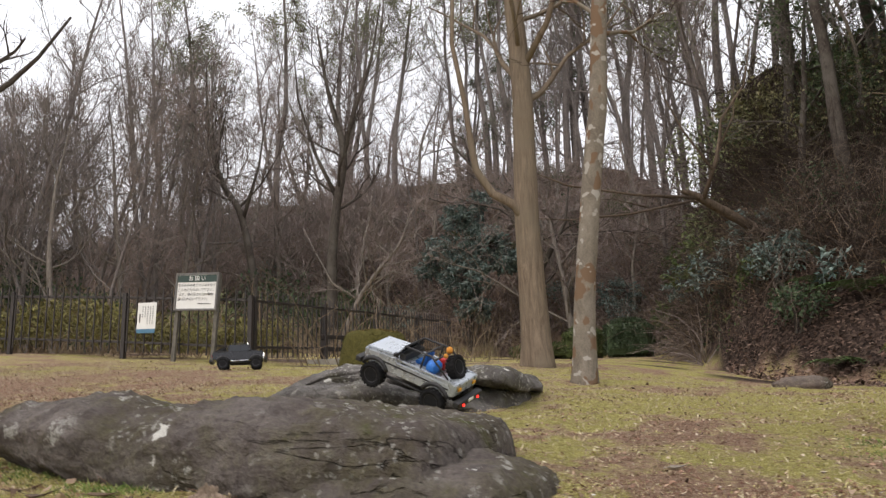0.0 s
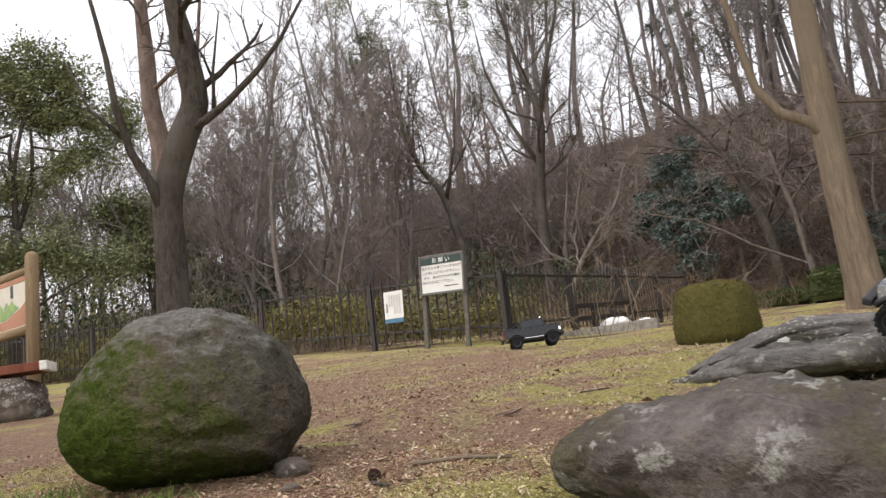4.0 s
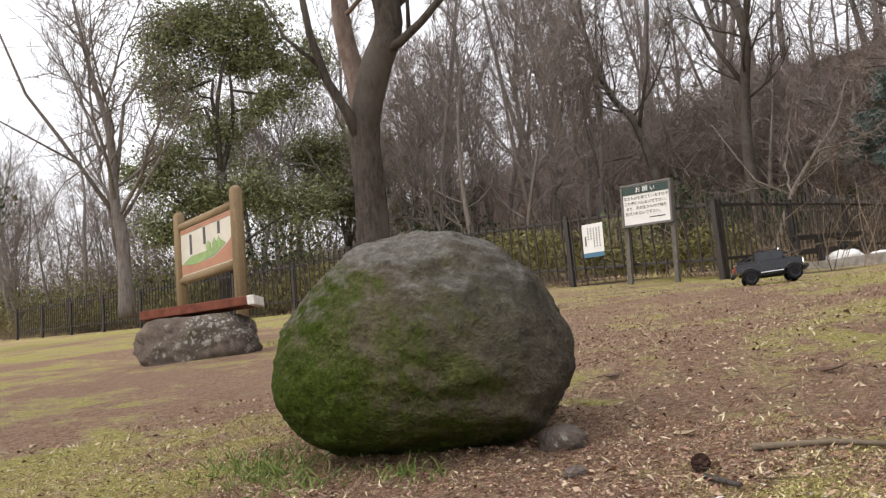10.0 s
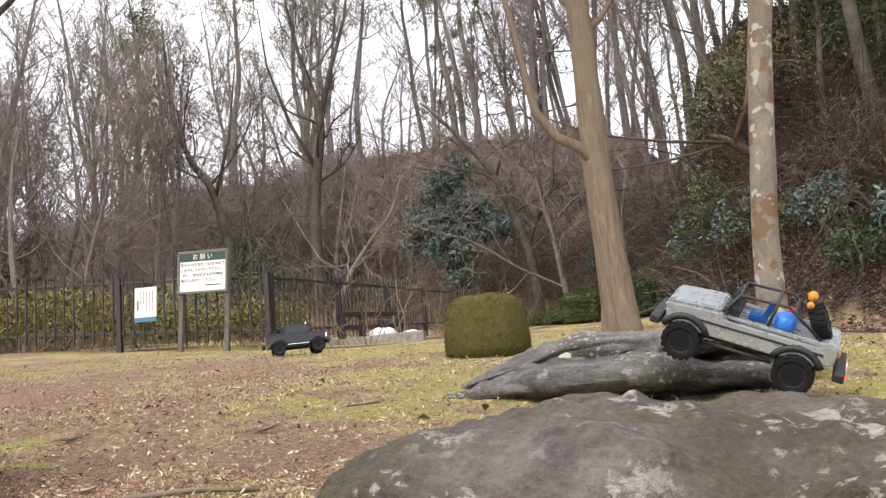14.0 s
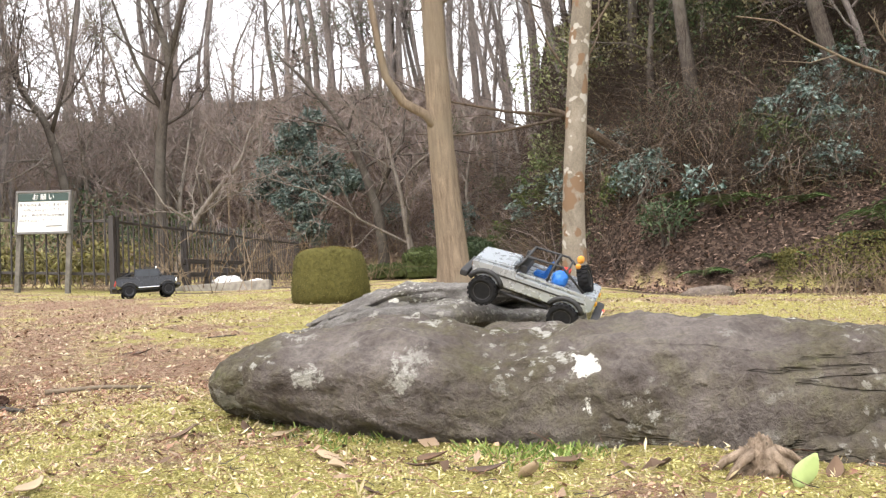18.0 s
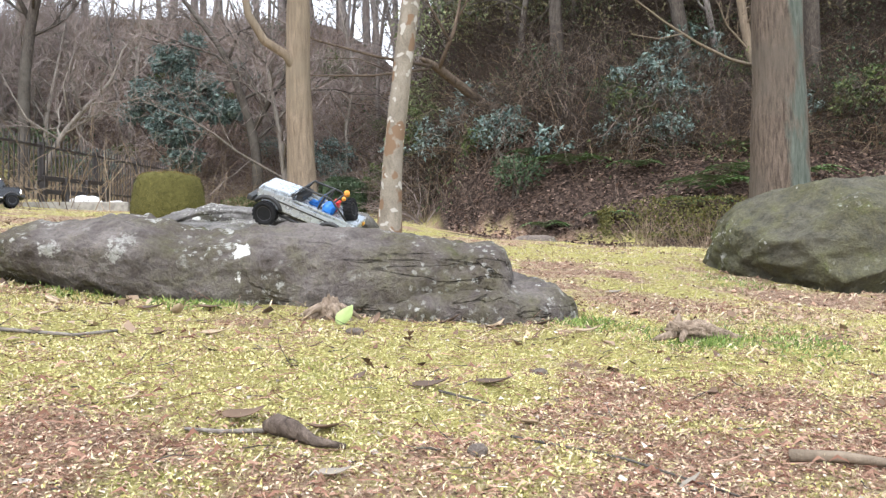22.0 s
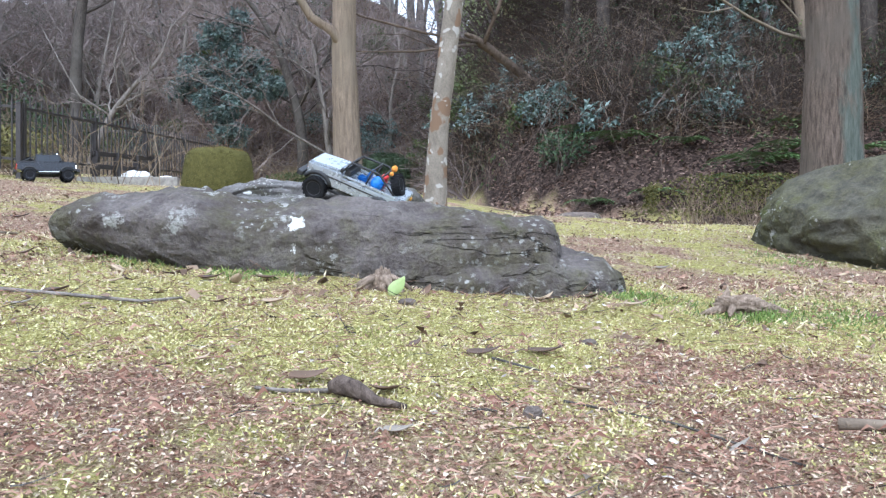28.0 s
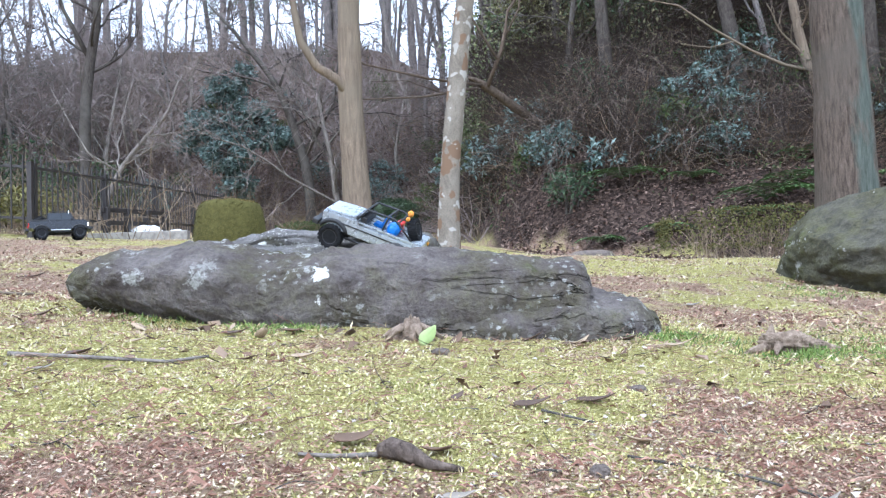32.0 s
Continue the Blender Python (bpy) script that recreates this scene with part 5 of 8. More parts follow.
def leaf_drift(seed, n, x0, x1, d0, d1, height, size, mat, name, label, level):
    """Leafy low growth that follows the bank in patches."""
    q = np.random.default_rng(seed)
    x = q.uniform(x0, x1, n)
    y = np.interp(x, [p[0] for p in FOOT[::-1]], [p[1] for p in FOOT[::-1]]) + d0 + (d1 - d0) * q.random(n)
    lump = np.sin(x * 1.9 + seed + np.sin(y * 1.3)) * np.sin(y * 1.5 - seed) + 0.5 * np.sin(x * 4.7 + y * 4.1)
    keep = lump + q.normal(0, 0.25, n) > level
    x, y, lump = x[keep], y[keep], lump[keep]
    at = np.stack([x, y, terrain(x, y) + height * q.random(len(x)) * (0.5 + np.clip(lump, 0, 1.2))], 1)
    v, f = blades(q, at, np.full(len(x), size), 0.45, droop=np.array([0, -0.3, -0.3]))
    tagged(new(name, fast_mesh(name, v, f, mat)), label, "undergrowth", kind="stuff")


leaf_drift(61, 22000, 1.3, 12, 2.0, 7, 0.7, 0.075, M_LEAF_DARK, "undergrowth", "dark evergreen leaves of undergrowth on the bank", 0.35)
leaf_drift(62, 14000, 1.3, 12, 1.2, 6, 0.5, 0.07, M_LEAF_HEDGE, "undergrowth", "green ferns and seedlings on the bank", 0.55)
leaf_drift(63, 16000, -22, 1, 0.3, 7.5, 0.9, 0.14, M_LEAF_DARK, "undergrowth", "dark green undergrowth on the far hillside", 0.75)
leaf_drift(64, 9000, 1.5, 9, 5.5, 10, 1.7, 0.09, M_LEAF_PALE, "undergrowth", "pale bamboo-like leaves high on the bank", 0.45)
leaf_drift(65, 26000, 2.5, 14, 5.0, 12, 2.4, 0.10, M_LEAF_DRY, "undergrowth", "dull olive-brown leafy thicket high on the bank", 0.3)

# dwarf bamboo just behind the fence
q = np.random.default_rng(66)
x = q.uniform(-29, -4.75, 26000)
y = 9.75 + 1.6 * q.random(26000)
at = np.stack([x, y, terrain(x, y) + (0.25 + 0.7 * q.random(26000) ** 0.7) * (0.75 + 0.25 * np.sin(x * 1.3))], 1)
tagged(new("dwarf_bamboo", fast_mesh("dwarf_bamboo", *blades(q, at, np.full(26000, 0.11), 0.3, droop=np.array([0, 0, -0.4])), leaf_material("dwarf_bamboo_leaves", ((0.07, 0.063, 0.025), (0.155, 0.135, 0.05), (0.26, 0.245, 0.085)), 0.6))), "dull yellow-green dwarf bamboo behind the fence", "bamboo", kind="stuff")

# leafy undergrowth in that wood
q = np.random.default_rng(67)
n = 14000
x, y = q.uniform(-42, -17, n), 10.6 + 3.0 * q.random(n)
tall = np.clip(0.75 + 0.5 * np.sin(x * 1.7 + y) + 0.35 * np.sin(x * 3.9), 0.2, 1.6)
at = np.stack([x, y, terrain(x, y) + 0.2 + 2.0 * tall * q.random(n)], 1)
tagged(new("undergrowth", fast_mesh("undergrowth", *blades(q, at, np.full(n, 0.12), 0.4, droop=np.array([0, 0, -0.4])), bpy.data.materials["dwarf_bamboo_leaves"])), "dull olive leafy undergrowth behind the iron fence", "undergrowth", kind="stuff")

# tall twiggy thicket that closes the view through the wood
r = np.random.default_rng(37)
x = -17 - 47 * r.random(6500) ** 0.85
y = 17 + 10 * r.random(6500)
base = np.stack([x, y, terrain(x, y) - 0.03], 1)
v, f, pts = stalks(r, base, np.stack([r.normal(0, 0.3, 6500), r.normal(0, 0.3, 6500), np.full(6500, 1.0)], 1), 3.4 * (0.4 + r.random(6500)), np.full(6500, 0.014), np.array([0, 0, -0.05]), 5, 0.22)
tagged(new("thicket", fast_mesh("thicket", v, f, M_TWIG_RED)), "tall hazy reddish-grey thicket deep in the wood", "thicket", kind="stuff")

# thicket along the foot of the wood behind the fence
r = np.random.default_rng(36)
x = -3 - 45 * r.random(7000) ** 0.9
y = 10.3 + 16 * r.random(7000) ** 1.3
base = np.stack([x, y, terrain(x, y) - 0.03], 1)
v, f, pts = stalks(r, base, np.stack([r.normal(0, 0.4, 7000), r.normal(0, 0.4, 7000), np.full(7000, 1.0)], 1), 1.4 * (0.4 + r.random(7000)), np.full(7000, 0.008), np.array([0, 0, -0.18]), 4, 0.2)
tagged(new("undergrowth", fast_mesh("undergrowth", v, f, M_TWIG_DRY)), "dry undergrowth behind the iron fence", "undergrowth", kind="stuff")


def shrub(name, label, centre, radii, n, size, mat, seed, stems=9, flat_top=1.0, ratio=0.5, shell=0.55, category="shrub"):
    r = np.random.default_rng(seed)
    t = thing(name, label, category)
    x, y, z = centre
    g = ground_z(x, y)
    t.matrix_basis = Matrix.Translation((x, y, g))
    s = Soup()
    for k in range(stems):
        a = 6.28 * k / stems
        top = (radii[0] * 0.6 * math.cos(a), radii[1] * 0.6 * math.sin(a), z - g + radii[2] * 0.4 * (r.random() - 0.2))
        mid = (top[0] * 0.4, top[1] * 0.4, (z - g) * 0.5)
        s.tube([(r.normal(0, 0.06), r.normal(0, 0.06), -0.05), mid, top], [0.025, 0.018, 0.006], 5)
    tagged(part("stem_growth", s.mesh("stem_growth", M_BARK_DARK), M_BARK_DARK, t), kind="stuff")
    at = leafy_mass(r, n, (0, 0, z - g), radii, size, flat_top, shell)
    tagged(part("foliage", fast_mesh("foliage", *blades(r, at, np.full(n, size), ratio), mat), mat, t), kind="stuff")
    return t


def rosette_shrub(label, clumps, rosettes, leaves, size, mat, seed, base):
    """A loose evergreen: leaf rosettes at the ends of thin stems, in several uneven clumps (centre, radii)."""
    r = np.random.default_rng(seed)
    t = thing("evergreen_shrub", label, "shrub")
    b = np.array([base[0], base[1], ground_z(*base) - 0.05])
    t.matrix_basis = Matrix.Translation(b)
    s, heads = Soup(), []
    for c, rad in clumps:
        c = np.array(c, float) - b
        s.tube([(0, 0, 0), tuple(c * np.array([0.35, 0.35, 0.55])), tuple(c)], [0.035, 0.022, 0.01], 6)
        n = max(3, int(rosettes * rad[0] * rad[2]))
        v = unit(r.normal(0, 1, (n, 3))) * (0.35 + 0.65 * r.random((n, 1)) ** 0.5)
        h = c + v * np.array(rad)
        for p in h:
            s.tube([tuple(c + (p - c) * 0.2), tuple(c + (p - c) * 0.65 + np.array([0, 0, -0.03])), tuple(p)], [0.008, 0.005, 0.003], 3)
        heads.append(h)
    heads = np.concatenate(heads)
    at = np.repeat(heads, leaves, 0) + r.normal(0, size * 0.25, (len(heads) * leaves, 3))
    tagged(part("stem_growth", s.mesh("stem_growth", M_BARK_DARK), M_BARK_DARK, t), kind="stuff")
    tagged(part("foliage", fast_mesh("foliage", *blades(r, at, np.full(len(at), size), 0.38, droop=np.array([0, -0.1, -0.35]), flat=0.2), mat), mat, t), kind="stuff")


rosette_shrub("bluish-green broad-leaved evergreen shrub with uneven clumps", [((0.85 + (c[0] - 0.85) * 2.15, 25.7 + (c[1] - 12) * 2, 0.45 + (c[2] - 0.45) * 2.15), tuple(v * 1.75 for v in rad)) for c, rad in (
              ((-2.5, 12.0, 3.75), (0.42, 0.5, 0.3)), ((-2.2, 12.0, 4.0), (0.22, 0.3, 0.2)), ((-2.75, 11.9, 3.2), (0.5, 0.5, 0.3)), ((-2.1, 12.0, 3.3), (0.45, 0.5, 0.32)), ((-2.4, 11.8, 2.75), (0.5, 0.5, 0.4)),
              ((-1.75, 12.1, 3.0), (0.42, 0.5, 0.25)), ((-2.3, 11.9, 2.25), (0.35, 0.4, 0.25)), ((-3.1, 12.0, 2.95), (0.25, 0.3, 0.14)))], 260, 14, 0.16, M_LEAF_BLUE, 41, (-6.2, 25.8))
for i, (x, y, k) in enumerate(((5.5, 13.6, 0.75), (5.1, 13.3, 0.5), (6.0, 13.6, 0.5), (2.9, 14.0, 0.45), (2.5, 14.3, 0.35), (7.6, 12.6, 0.5), (2.0, 16.6, 0.7), (1.7, 19.0, 0.9), (4.6, 12.9, 0.35), (3.6, 12.9, 0.35), (8.8, 12.2, 0.6), (6.6, 14.6, 0.7), (1.5, 21.5, 0.9), (0.6, 25.2, 1.0), (2.6, 15.6, 0.5), (-9.5, 27.6, 1.0), (-11.0, 27.4, 1.1), (-1.4, 27.6, 0.8))):
    z = ground_z(x, y)
    rosette_shrub("glossy bluish-green evergreen sapling growing on the bank", [((x, y - 0.15, z + 0.9 * k + 0.1), (k, k * 0.8, k * 0.5)), ((x - 0.6 * k, y - 0.1, z + 0.5 * k), (k * 0.6, k * 0.6, k * 0.35)), ((x + 0.7 * k, y - 0.2, z + 0.7 * k), (k * 0.5, k * 0.5, k * 0.3))], 190, 9, 0.115, [M_LEAF_BLUE, M_LEAF_HEDGE][i % 3 == 1], 410 + i, (x, y))


def fern(x, y, fronds, length, seed):
    """A fern: arching fronds, each a rib with two rows of leaflets."""
    r = np.random.default_rng(seed)
    t = thing("fern", "bright green fern with arching fronds on the bank", "fern", "ferns on the bank")
    t.matrix_basis = Matrix.Translation((x, y, ground_z(x, y) + 0.02))
    for k in range(fronds):
        a = -2.9 + 2.7 * (k + r.random() * 0.7) / fronds
        ln = length * (0.75 + 0.4 * r.random())
        f = np.linspace(0.0, 1.0, 12)
        out = np.array([math.cos(a), math.sin(a), 0.0])
        pts = out * (f * ln)[:, None] + np.array([0, 0, 1.0]) * (ln * (0.75 * f - 0.8 * f * f))[:, None]
        side = np.array([-out[1], out[0], 0.0])
        v, q = [], []
        for i in range(1, 12):
            w = 0.21 * ln * math.sin(math.pi * (0.12 + 0.86 * f[i])) + 0.01
            for sgn in (-1, 1):
                tip = pts[i] + side * sgn * w + out * w * 0.35 + np.array([0, 0, -w * 0.25])
                n0 = len(v)
                v += [pts[i] - out * 0.016, pts[i] + (tip - pts[i]) * 0.45 - out * 0.026 + np.array([0, 0, 0.006]), tip, pts[i] + (tip - pts[i]) * 0.45 + out * 0.026 + np.array([0, 0, 0.006])]
                q.append((n0, n0 + 1, n0 + 2, n0 + 3))
        s = Soup()
        s.add([tuple(p) for p in v], q)
        s.tube([tuple(p) for p in pts], list(np.linspace(0.005, 0.0015, 12)), 4)
        part("frond", s.mesh("frond", M_FERN), M_FERN, t)


M_FERN = leaf_material("fern_green", ((0.05, 0.10, 0.03), (0.085, 0.15, 0.045), (0.13, 0.2, 0.07)), 0.5)
for i, (x, y, n, ln) in enumerate(((3.85, 12.7, 8, 0.6), (5.75, 11.4, 9, 0.8), (3.3, 11.8, 6, 0.4), (4.2, 11.5, 6, 0.4), (6.2, 11.6, 7, 0.6), (5.4, 11.2, 6, 0.5), (3.3, 13.3, 6, 0.4), (7.2, 11.4, 7, 0.6), (2.7, 14.4, 6, 0.4), (4.9, 12.2, 6, 0.4), (6.7, 12.2, 6, 0.5))):
    fern(x, y, n, ln * 1.3, 500 + i)

# hanging tangles of pale vines
r = np.random.default_rng(45)
for i, (x, y, n, wide) in enumerate(((4.0, 14.6, 170, 0.8), (3.3, 13.6, 90, 0.6), (5.2, 12.7, 80, 0.6), (2.6, 14.6, 110, 0.8), (6.4, 13.4, 90, 0.7), (7.6, 13.6, 90, 0.8), (4.7, 16.0, 120, 0.9))):
    b = np.stack([x + r.normal(0, wide, n), y + r.normal(0, wide * 0.6, n), np.zeros(n)], 1)
    b[:, 2] = terrain(b[:, 0], b[:, 1]) + 0.3 + 0.5 * r.random(n)
    v, f, _ = stalks(r, b, np.stack([r.normal(0, 0.7, n), r.normal(-0.35, 0.4, n), r.normal(0.5, 0.5, n)], 1), 1.3 * (0.5 + r.random(n)), 0.0055 * (0.6 + 0.8 * r.random(n)), np.array([0, -0.04, -0.24]), 8, 0.28)
    tagged(new("vine_tangle", fast_mesh("vine_tangle", v, f, M_VINE)), "tangle of pale dry hanging vines on the bank", "vines", kind="stuff")
r = np.random.default_rng(43)
for i in range(26):  # low evergreens scattered over the bank
    x = -16 + 25 * r.random()
    fy = np.interp(x, [q[0] for q in FOOT[::-1]], [q[1] for q in FOOT[::-1]])
    y = fy + 0.6 + (6 if x < 0 else 5.5) * r.random()
    g = ground_z(x, y)
    k = 0.35 + 0.5 * r.random()
    shrub("evergreen_shrub", "low dark evergreen shrub growing on the bank", (x, y, g + k * 0.8), (k, k, k * 0.65), 700, 0.075, [M_LEAF_DARK, M_LEAF_HEDGE, M_LEAF_BLUE][i % 3], 100 + i, 5, shell=0.3)
for i in range(58):  # behind the fence
    x = -9 - 42 * r.random() ** 1.2
    y = 13 + 13.5 * r.random()
    k = 0.8 + 0.9 * r.random()
    shrub("evergreen_shrub", "dark evergreen shrub in the undergrowth behind the fence", (x, y, ground_z(x, y) + k * 0.9), (k, k, k * 0.85), 1000, 0.12, [M_LEAF_DARK, M_LEAF_WOOD, M_LEAF_OLIVE][i % 3], 140 + i, 5, shell=0.3)
# leafy cover high on the bank at the right
for i in range(22):
    x = 1.5 + 9 * r.random()
    fy = np.interp(x, [q[0] for q in FOOT[::-1]], [q[1] for q in FOOT[::-1]])
    y = fy + 6 + 4 * r.random()
    k = 0.8 + 0.7 * r.random()
    shrub("evergreen_shrub", "leafy evergreen shrub high on the bank", (x, y, ground_z(x, y) + k), (k, k, k), 1300, 0.10, [M_LEAF_WOOD, M_LEAF_OLIVE, M_LEAF_PALE][i % 3], 180 + i, 5, shell=0.3)


def hedge(name, label, x0, x1, y, depth, z1, mat, seed, n=6000, size=0.035, rounding=0.25, twiggy=False):
    r = np.random.default_rng(seed)
    t = thing(name, label, "hedge")
    cx = (x0 + x1) / 2
    g = ground_z(cx, y)
    t.matrix_basis = Matrix.Translation((cx, y, g))
    h, w = z1 - g, (x1 - x0) / 2
    low = 0.35 if twiggy else 0.06
    u = r.random((n, 3)) * 2 - 1
    m = np.abs(u)
    face = np.argmax(m, 1)
    k = np.where(r.random(n) < 0.75, 1.0, r.random(n))
    u[np.arange(n), face] = np.sign(u[np.arange(n), face]) * k
    corner = 1 - rounding * (np.maximum(np.abs(u[:, 0]), np.abs(u[:, 1])) ** 4) * np.maximum(u[:, 2], 0) ** 3
    p = np.stack([u[:, 0] * w, u[:, 1] * depth / 2, h * (low + (1 - low) * (u[:, 2] + 1) / 2) * corner], 1)
    p += r.normal(0, 0.014, (n, 3)) + (0.02 * np.sin(p * 17)).sum(1, keepdims=True) * 0.5
    tagged(part("foliage", fast_mesh("foliage", *blades(r, p, np.full(n, size), 0.55), mat), mat, t), kind="stuff")
    q = 160
    b = np.stack([r.uniform(-w * 0.85, w * 0.85, q), r.uniform(-depth * 0.35, depth * 0.35, q), np.full(q, -0.03)], 1)
    v, f, _ = stalks(r, b, np.stack([r.normal(0, 0.35, q), r.normal(0, 0.3, q), np.ones(q)], 1), np.full(q, h * 0.8), np.full(q, 0.007), np.zeros(3), 4, 0.2)
    tagged(part("stem_growth", fast_mesh("stem_growth", v, f, M_TWIG_DRY if twiggy else M_TWIG), M_TWIG, t), kind="stuff")
    if not twiggy:
        core = box(bmesh.new(), (w * 1.85, depth * 0.85, h * 0.86), (0, 0, h * 0.45), None, min(w, depth / 2, h / 2) * 0.35)
        part("inner_growth", core, mat, t)
    return t


hedge("low_hedge", "low clipped green hedge at the back of the lawn", -4.5, -2.75, 25.0, 1.2, 2.95, M_LEAF_HEDGE, 51, 9000, 0.06)
hedge("low_hedge", "taller clipped green hedge beside the low one", -2.75, -1.65, 24.6, 1.3, 3.34, M_LEAF_HEDGE, 54, 9000, 0.06)
hedge("box_hedge", "dark clipped square hedge at the foot of the bank", -1.35, -0.07, 23.3, 1.3, 3.36, M_LEAF_DARK, 52, 10000, 0.06)
hedge("low_hedge", "thin straggly clipped hedge with bare stems showing", 3.55, 5.9, 8.9, 0.8, 1.36, M_LEAF_MOUND, 53, 4500, 0.035, twiggy=True)


def mound_shrub():
    r = np.random.default_rng(55)
    t = thing("clipped_shrub", "dome-clipped mossy brown-green shrub standing on the lawn", "shrub")
    x, y = -0.77, 5.3
    g = ground_z(x, y)
    t.matrix_basis = Matrix.Translation((x, y, g - 0.02))
    prof = [(0.262, 0.0), (0.278, 0.06), (0.28, 0.14), (0.268, 0.23), (0.25, 0.31), (0.228, 0.365), (0.19, 0.394), (0.02, 0.402)]
    v, f = lathe(prof, 56)
    v = [Vector(p) * (1 + 0.035 * noise.noise(Vector(p) * 7) + 0.02 * noise.noise(Vector(p) * 19)) for p in v]
    part("inner_growth", mesh_from("inner_growth", v, f, M_MOUND_CORE), M_MOUND_CORE, t)
    n = 15000
    h, a = r.random(n), r.random(n) * 6.283
    zz = 0.40 * h
    rad = np.interp(zz, [p[1] for p in prof], [p[0] for p in prof])
    top = r.random(n) < 0.3
    rr = np.where(top, 0.215 * np.sqrt(r.random(n)), rad)
    zz = np.where(top, 0.404 - 0.022 * (rr / 0.215) ** 3, zz)
    p = np.stack([rr * np.cos(a), rr * np.sin(a), zz], 1)
    p = p * (1 + 0.035 * np.array([noise.noise(Vector(q) * 7) for q in p]))[:, None] + r.normal(0, 0.003, (n, 3))
    for name, pick, mat in (("crown_foliage", top, M_MOUND_TOP), ("side_foliage", ~top, M_LEAF_MOUND)):
        tagged(part(name, fast_mesh(name, *blades(r, p[pick], np.full(int(pick.sum()), 0.0085), 0.6), mat), mat, t), kind="stuff")


M_MOUND_CORE = bare("mossy_shrub_growth", (0.075, 0.068, 0.022), 0.95, vary=0.35, scale=40)
M_MOUND_TOP = leaf_material("browned_shrub_leaves", ((0.09, 0.07, 0.022), (0.16, 0.115, 0.035), (0.24, 0.17, 0.06)), 0.8)
mound_shrub()

# ---- iron fence, signs, board ----
def iron_fence(name, label, start, end, step=2.17, per=14):
    """Posts, rails and pickets along a line over the ground, each a part."""
    t = thing(name, label, "fence")
    a, b = np.array(start, float), np.array(end, float)
    ln = float(np.linalg.norm(b - a))
    way = (b - a) / ln
    turn = math.atan2(way[1], way[0])
    bm = bmesh.new()
    box(bm, (0.018, 0.018, 0.96), (0, 0, 0.585), None, 0.003)
    picket = bpy.data.meshes.new("picket")
    bm.to_mesh(picket)
    bm.free()
    picket.materials.append(M_IRON)
    bm = bmesh.new()
    box(bm, (0.065, 0.065, 1.06), (0, 0, 0.44), None, 0.006)
    box(bm, (0.075, 0.075, 0.02), (0, 0, 0.975), None, 0.005)
    post = bpy.data.meshes.new("post")
    bm.to_mesh(post)
    bm.free()
    post.materials.append(M_IRON)
    n = int(round(ln / step))
    for i in range(n + 1):
        p = a + way * min(ln, i * step)
        z = ground_z(*p)
        o = new("post", post)
        o.parent, o.matrix_basis = t, pose(p[0], p[1], z, 0, 0, math.degrees(turn))
        if i == n:
            break
        q = a + way * min(ln, (i + 1) * step)
        zq = ground_z(*q)
        for h in (0.25, 0.92):
            mid = (p + q) / 2
            tilt = math.atan2(zq - z, step)
            bm = box(bmesh.new(), (step - 0.06, 0.035, 0.035), (0, 0, 0), None, 0.004)
            rail = part("rail", bm, M_IRON, t)
            rail.matrix_basis = Matrix.Translation((mid[0], mid[1], (z + zq) / 2 + h)) @ Euler((0, -tilt, turn)).to_matrix().to_4x4()
        for k in range(per):
            f = (k + 0.5) / per
            c = p + (q - p) * f
            o = new("picket", picket)
            o.parent, o.matrix_basis = t, pose(c[0] - way[1] * 0.026, c[1] + way[0] * 0.026, z + (zq - z) * f, 0, 0, math.degrees(turn))
    return t


iron_fence("iron_fence", "dark brown iron picket fence along the back of the lawn", (-4.44, 9.36), (-28.31, 9.36))
iron_fence("iron_fence", "dark iron picket fence running back from its corner post", (-4.44, 9.46), (-4.4, 18.14))

# low railing with a concrete edge behind the lawn
railing = thing("low_railing", "low dark timber railing beside a concrete edge", "railing")
for i, (x, y) in enumerate(((-4.36, 11.5), (-4.23, 12.0), (-4.1, 12.5), (-3.97, 13.0))):
    z = ground_z(x, y)
    part("post", box(bmesh.new(), (0.09, 0.09, 0.5), (x, y, z + 0.22), None, 0.008), M_IRON, railing)
for h in (0.44, 0.24):
    a, b = Vector((-4.38, 11.42, ground_z(-4.38, 11.42) + h)), Vector((-3.95, 13.1, ground_z(-3.95, 13.1) + h))
    m = (a + b) / 2
    part("rail", box(bmesh.new(), (0.05, (b - a).length, 0.07), (0, 0, 0), None, 0.006), M_IRON, railing).matrix_basis = Matrix.Translation(m + Vector((0, 0, 0))) @ (b - a).to_track_quat("Y", "Z").to_matrix().to_4x4()
M_CONCRETE = bare("weathered_concrete", (0.26, 0.24, 0.21), 0.9, vary=0.3, scale=14, bump=0.4)
kerb = new("concrete_kerb", mesh_from("concrete_kerb", [], []))
bm = box(bmesh.new(), (1.5, 0.16, 0.16), (0, 0, 0), None, 0.02)
bm.to_mesh(kerb.data)
bm.free()
kerb.data.materials.append(M_CONCRETE)
kerb.matrix_basis = pose(-3.8, 11.35, ground_z(-3.8, 11.35) + 0.03, 0, 0, 4)
tagged(kerb, "low weathered concrete kerb at the lawn's edge", "kerb")
M_SHEET = bare("white_plastic_sheet", (0.8, 0.8, 0.8), 0.45, vary=0.06, scale=30)
for i, (x, y, k) in enumerate(((-4.0, 12.2, 0.24), (-3.6, 12.4, 0.18))):
    h = part("plastic_sack", round_rock((k, k * 0.7, k * 0.55), 30 + i, 2.2, 0.16, subdiv=4), M_SHEET, None, shade=True)
    h.matrix_basis = pose(x, y, ground_z(x, y) + k * 0.4)
    tagged(h, "crumpled white plastic sack lying behind the railing", "sack")

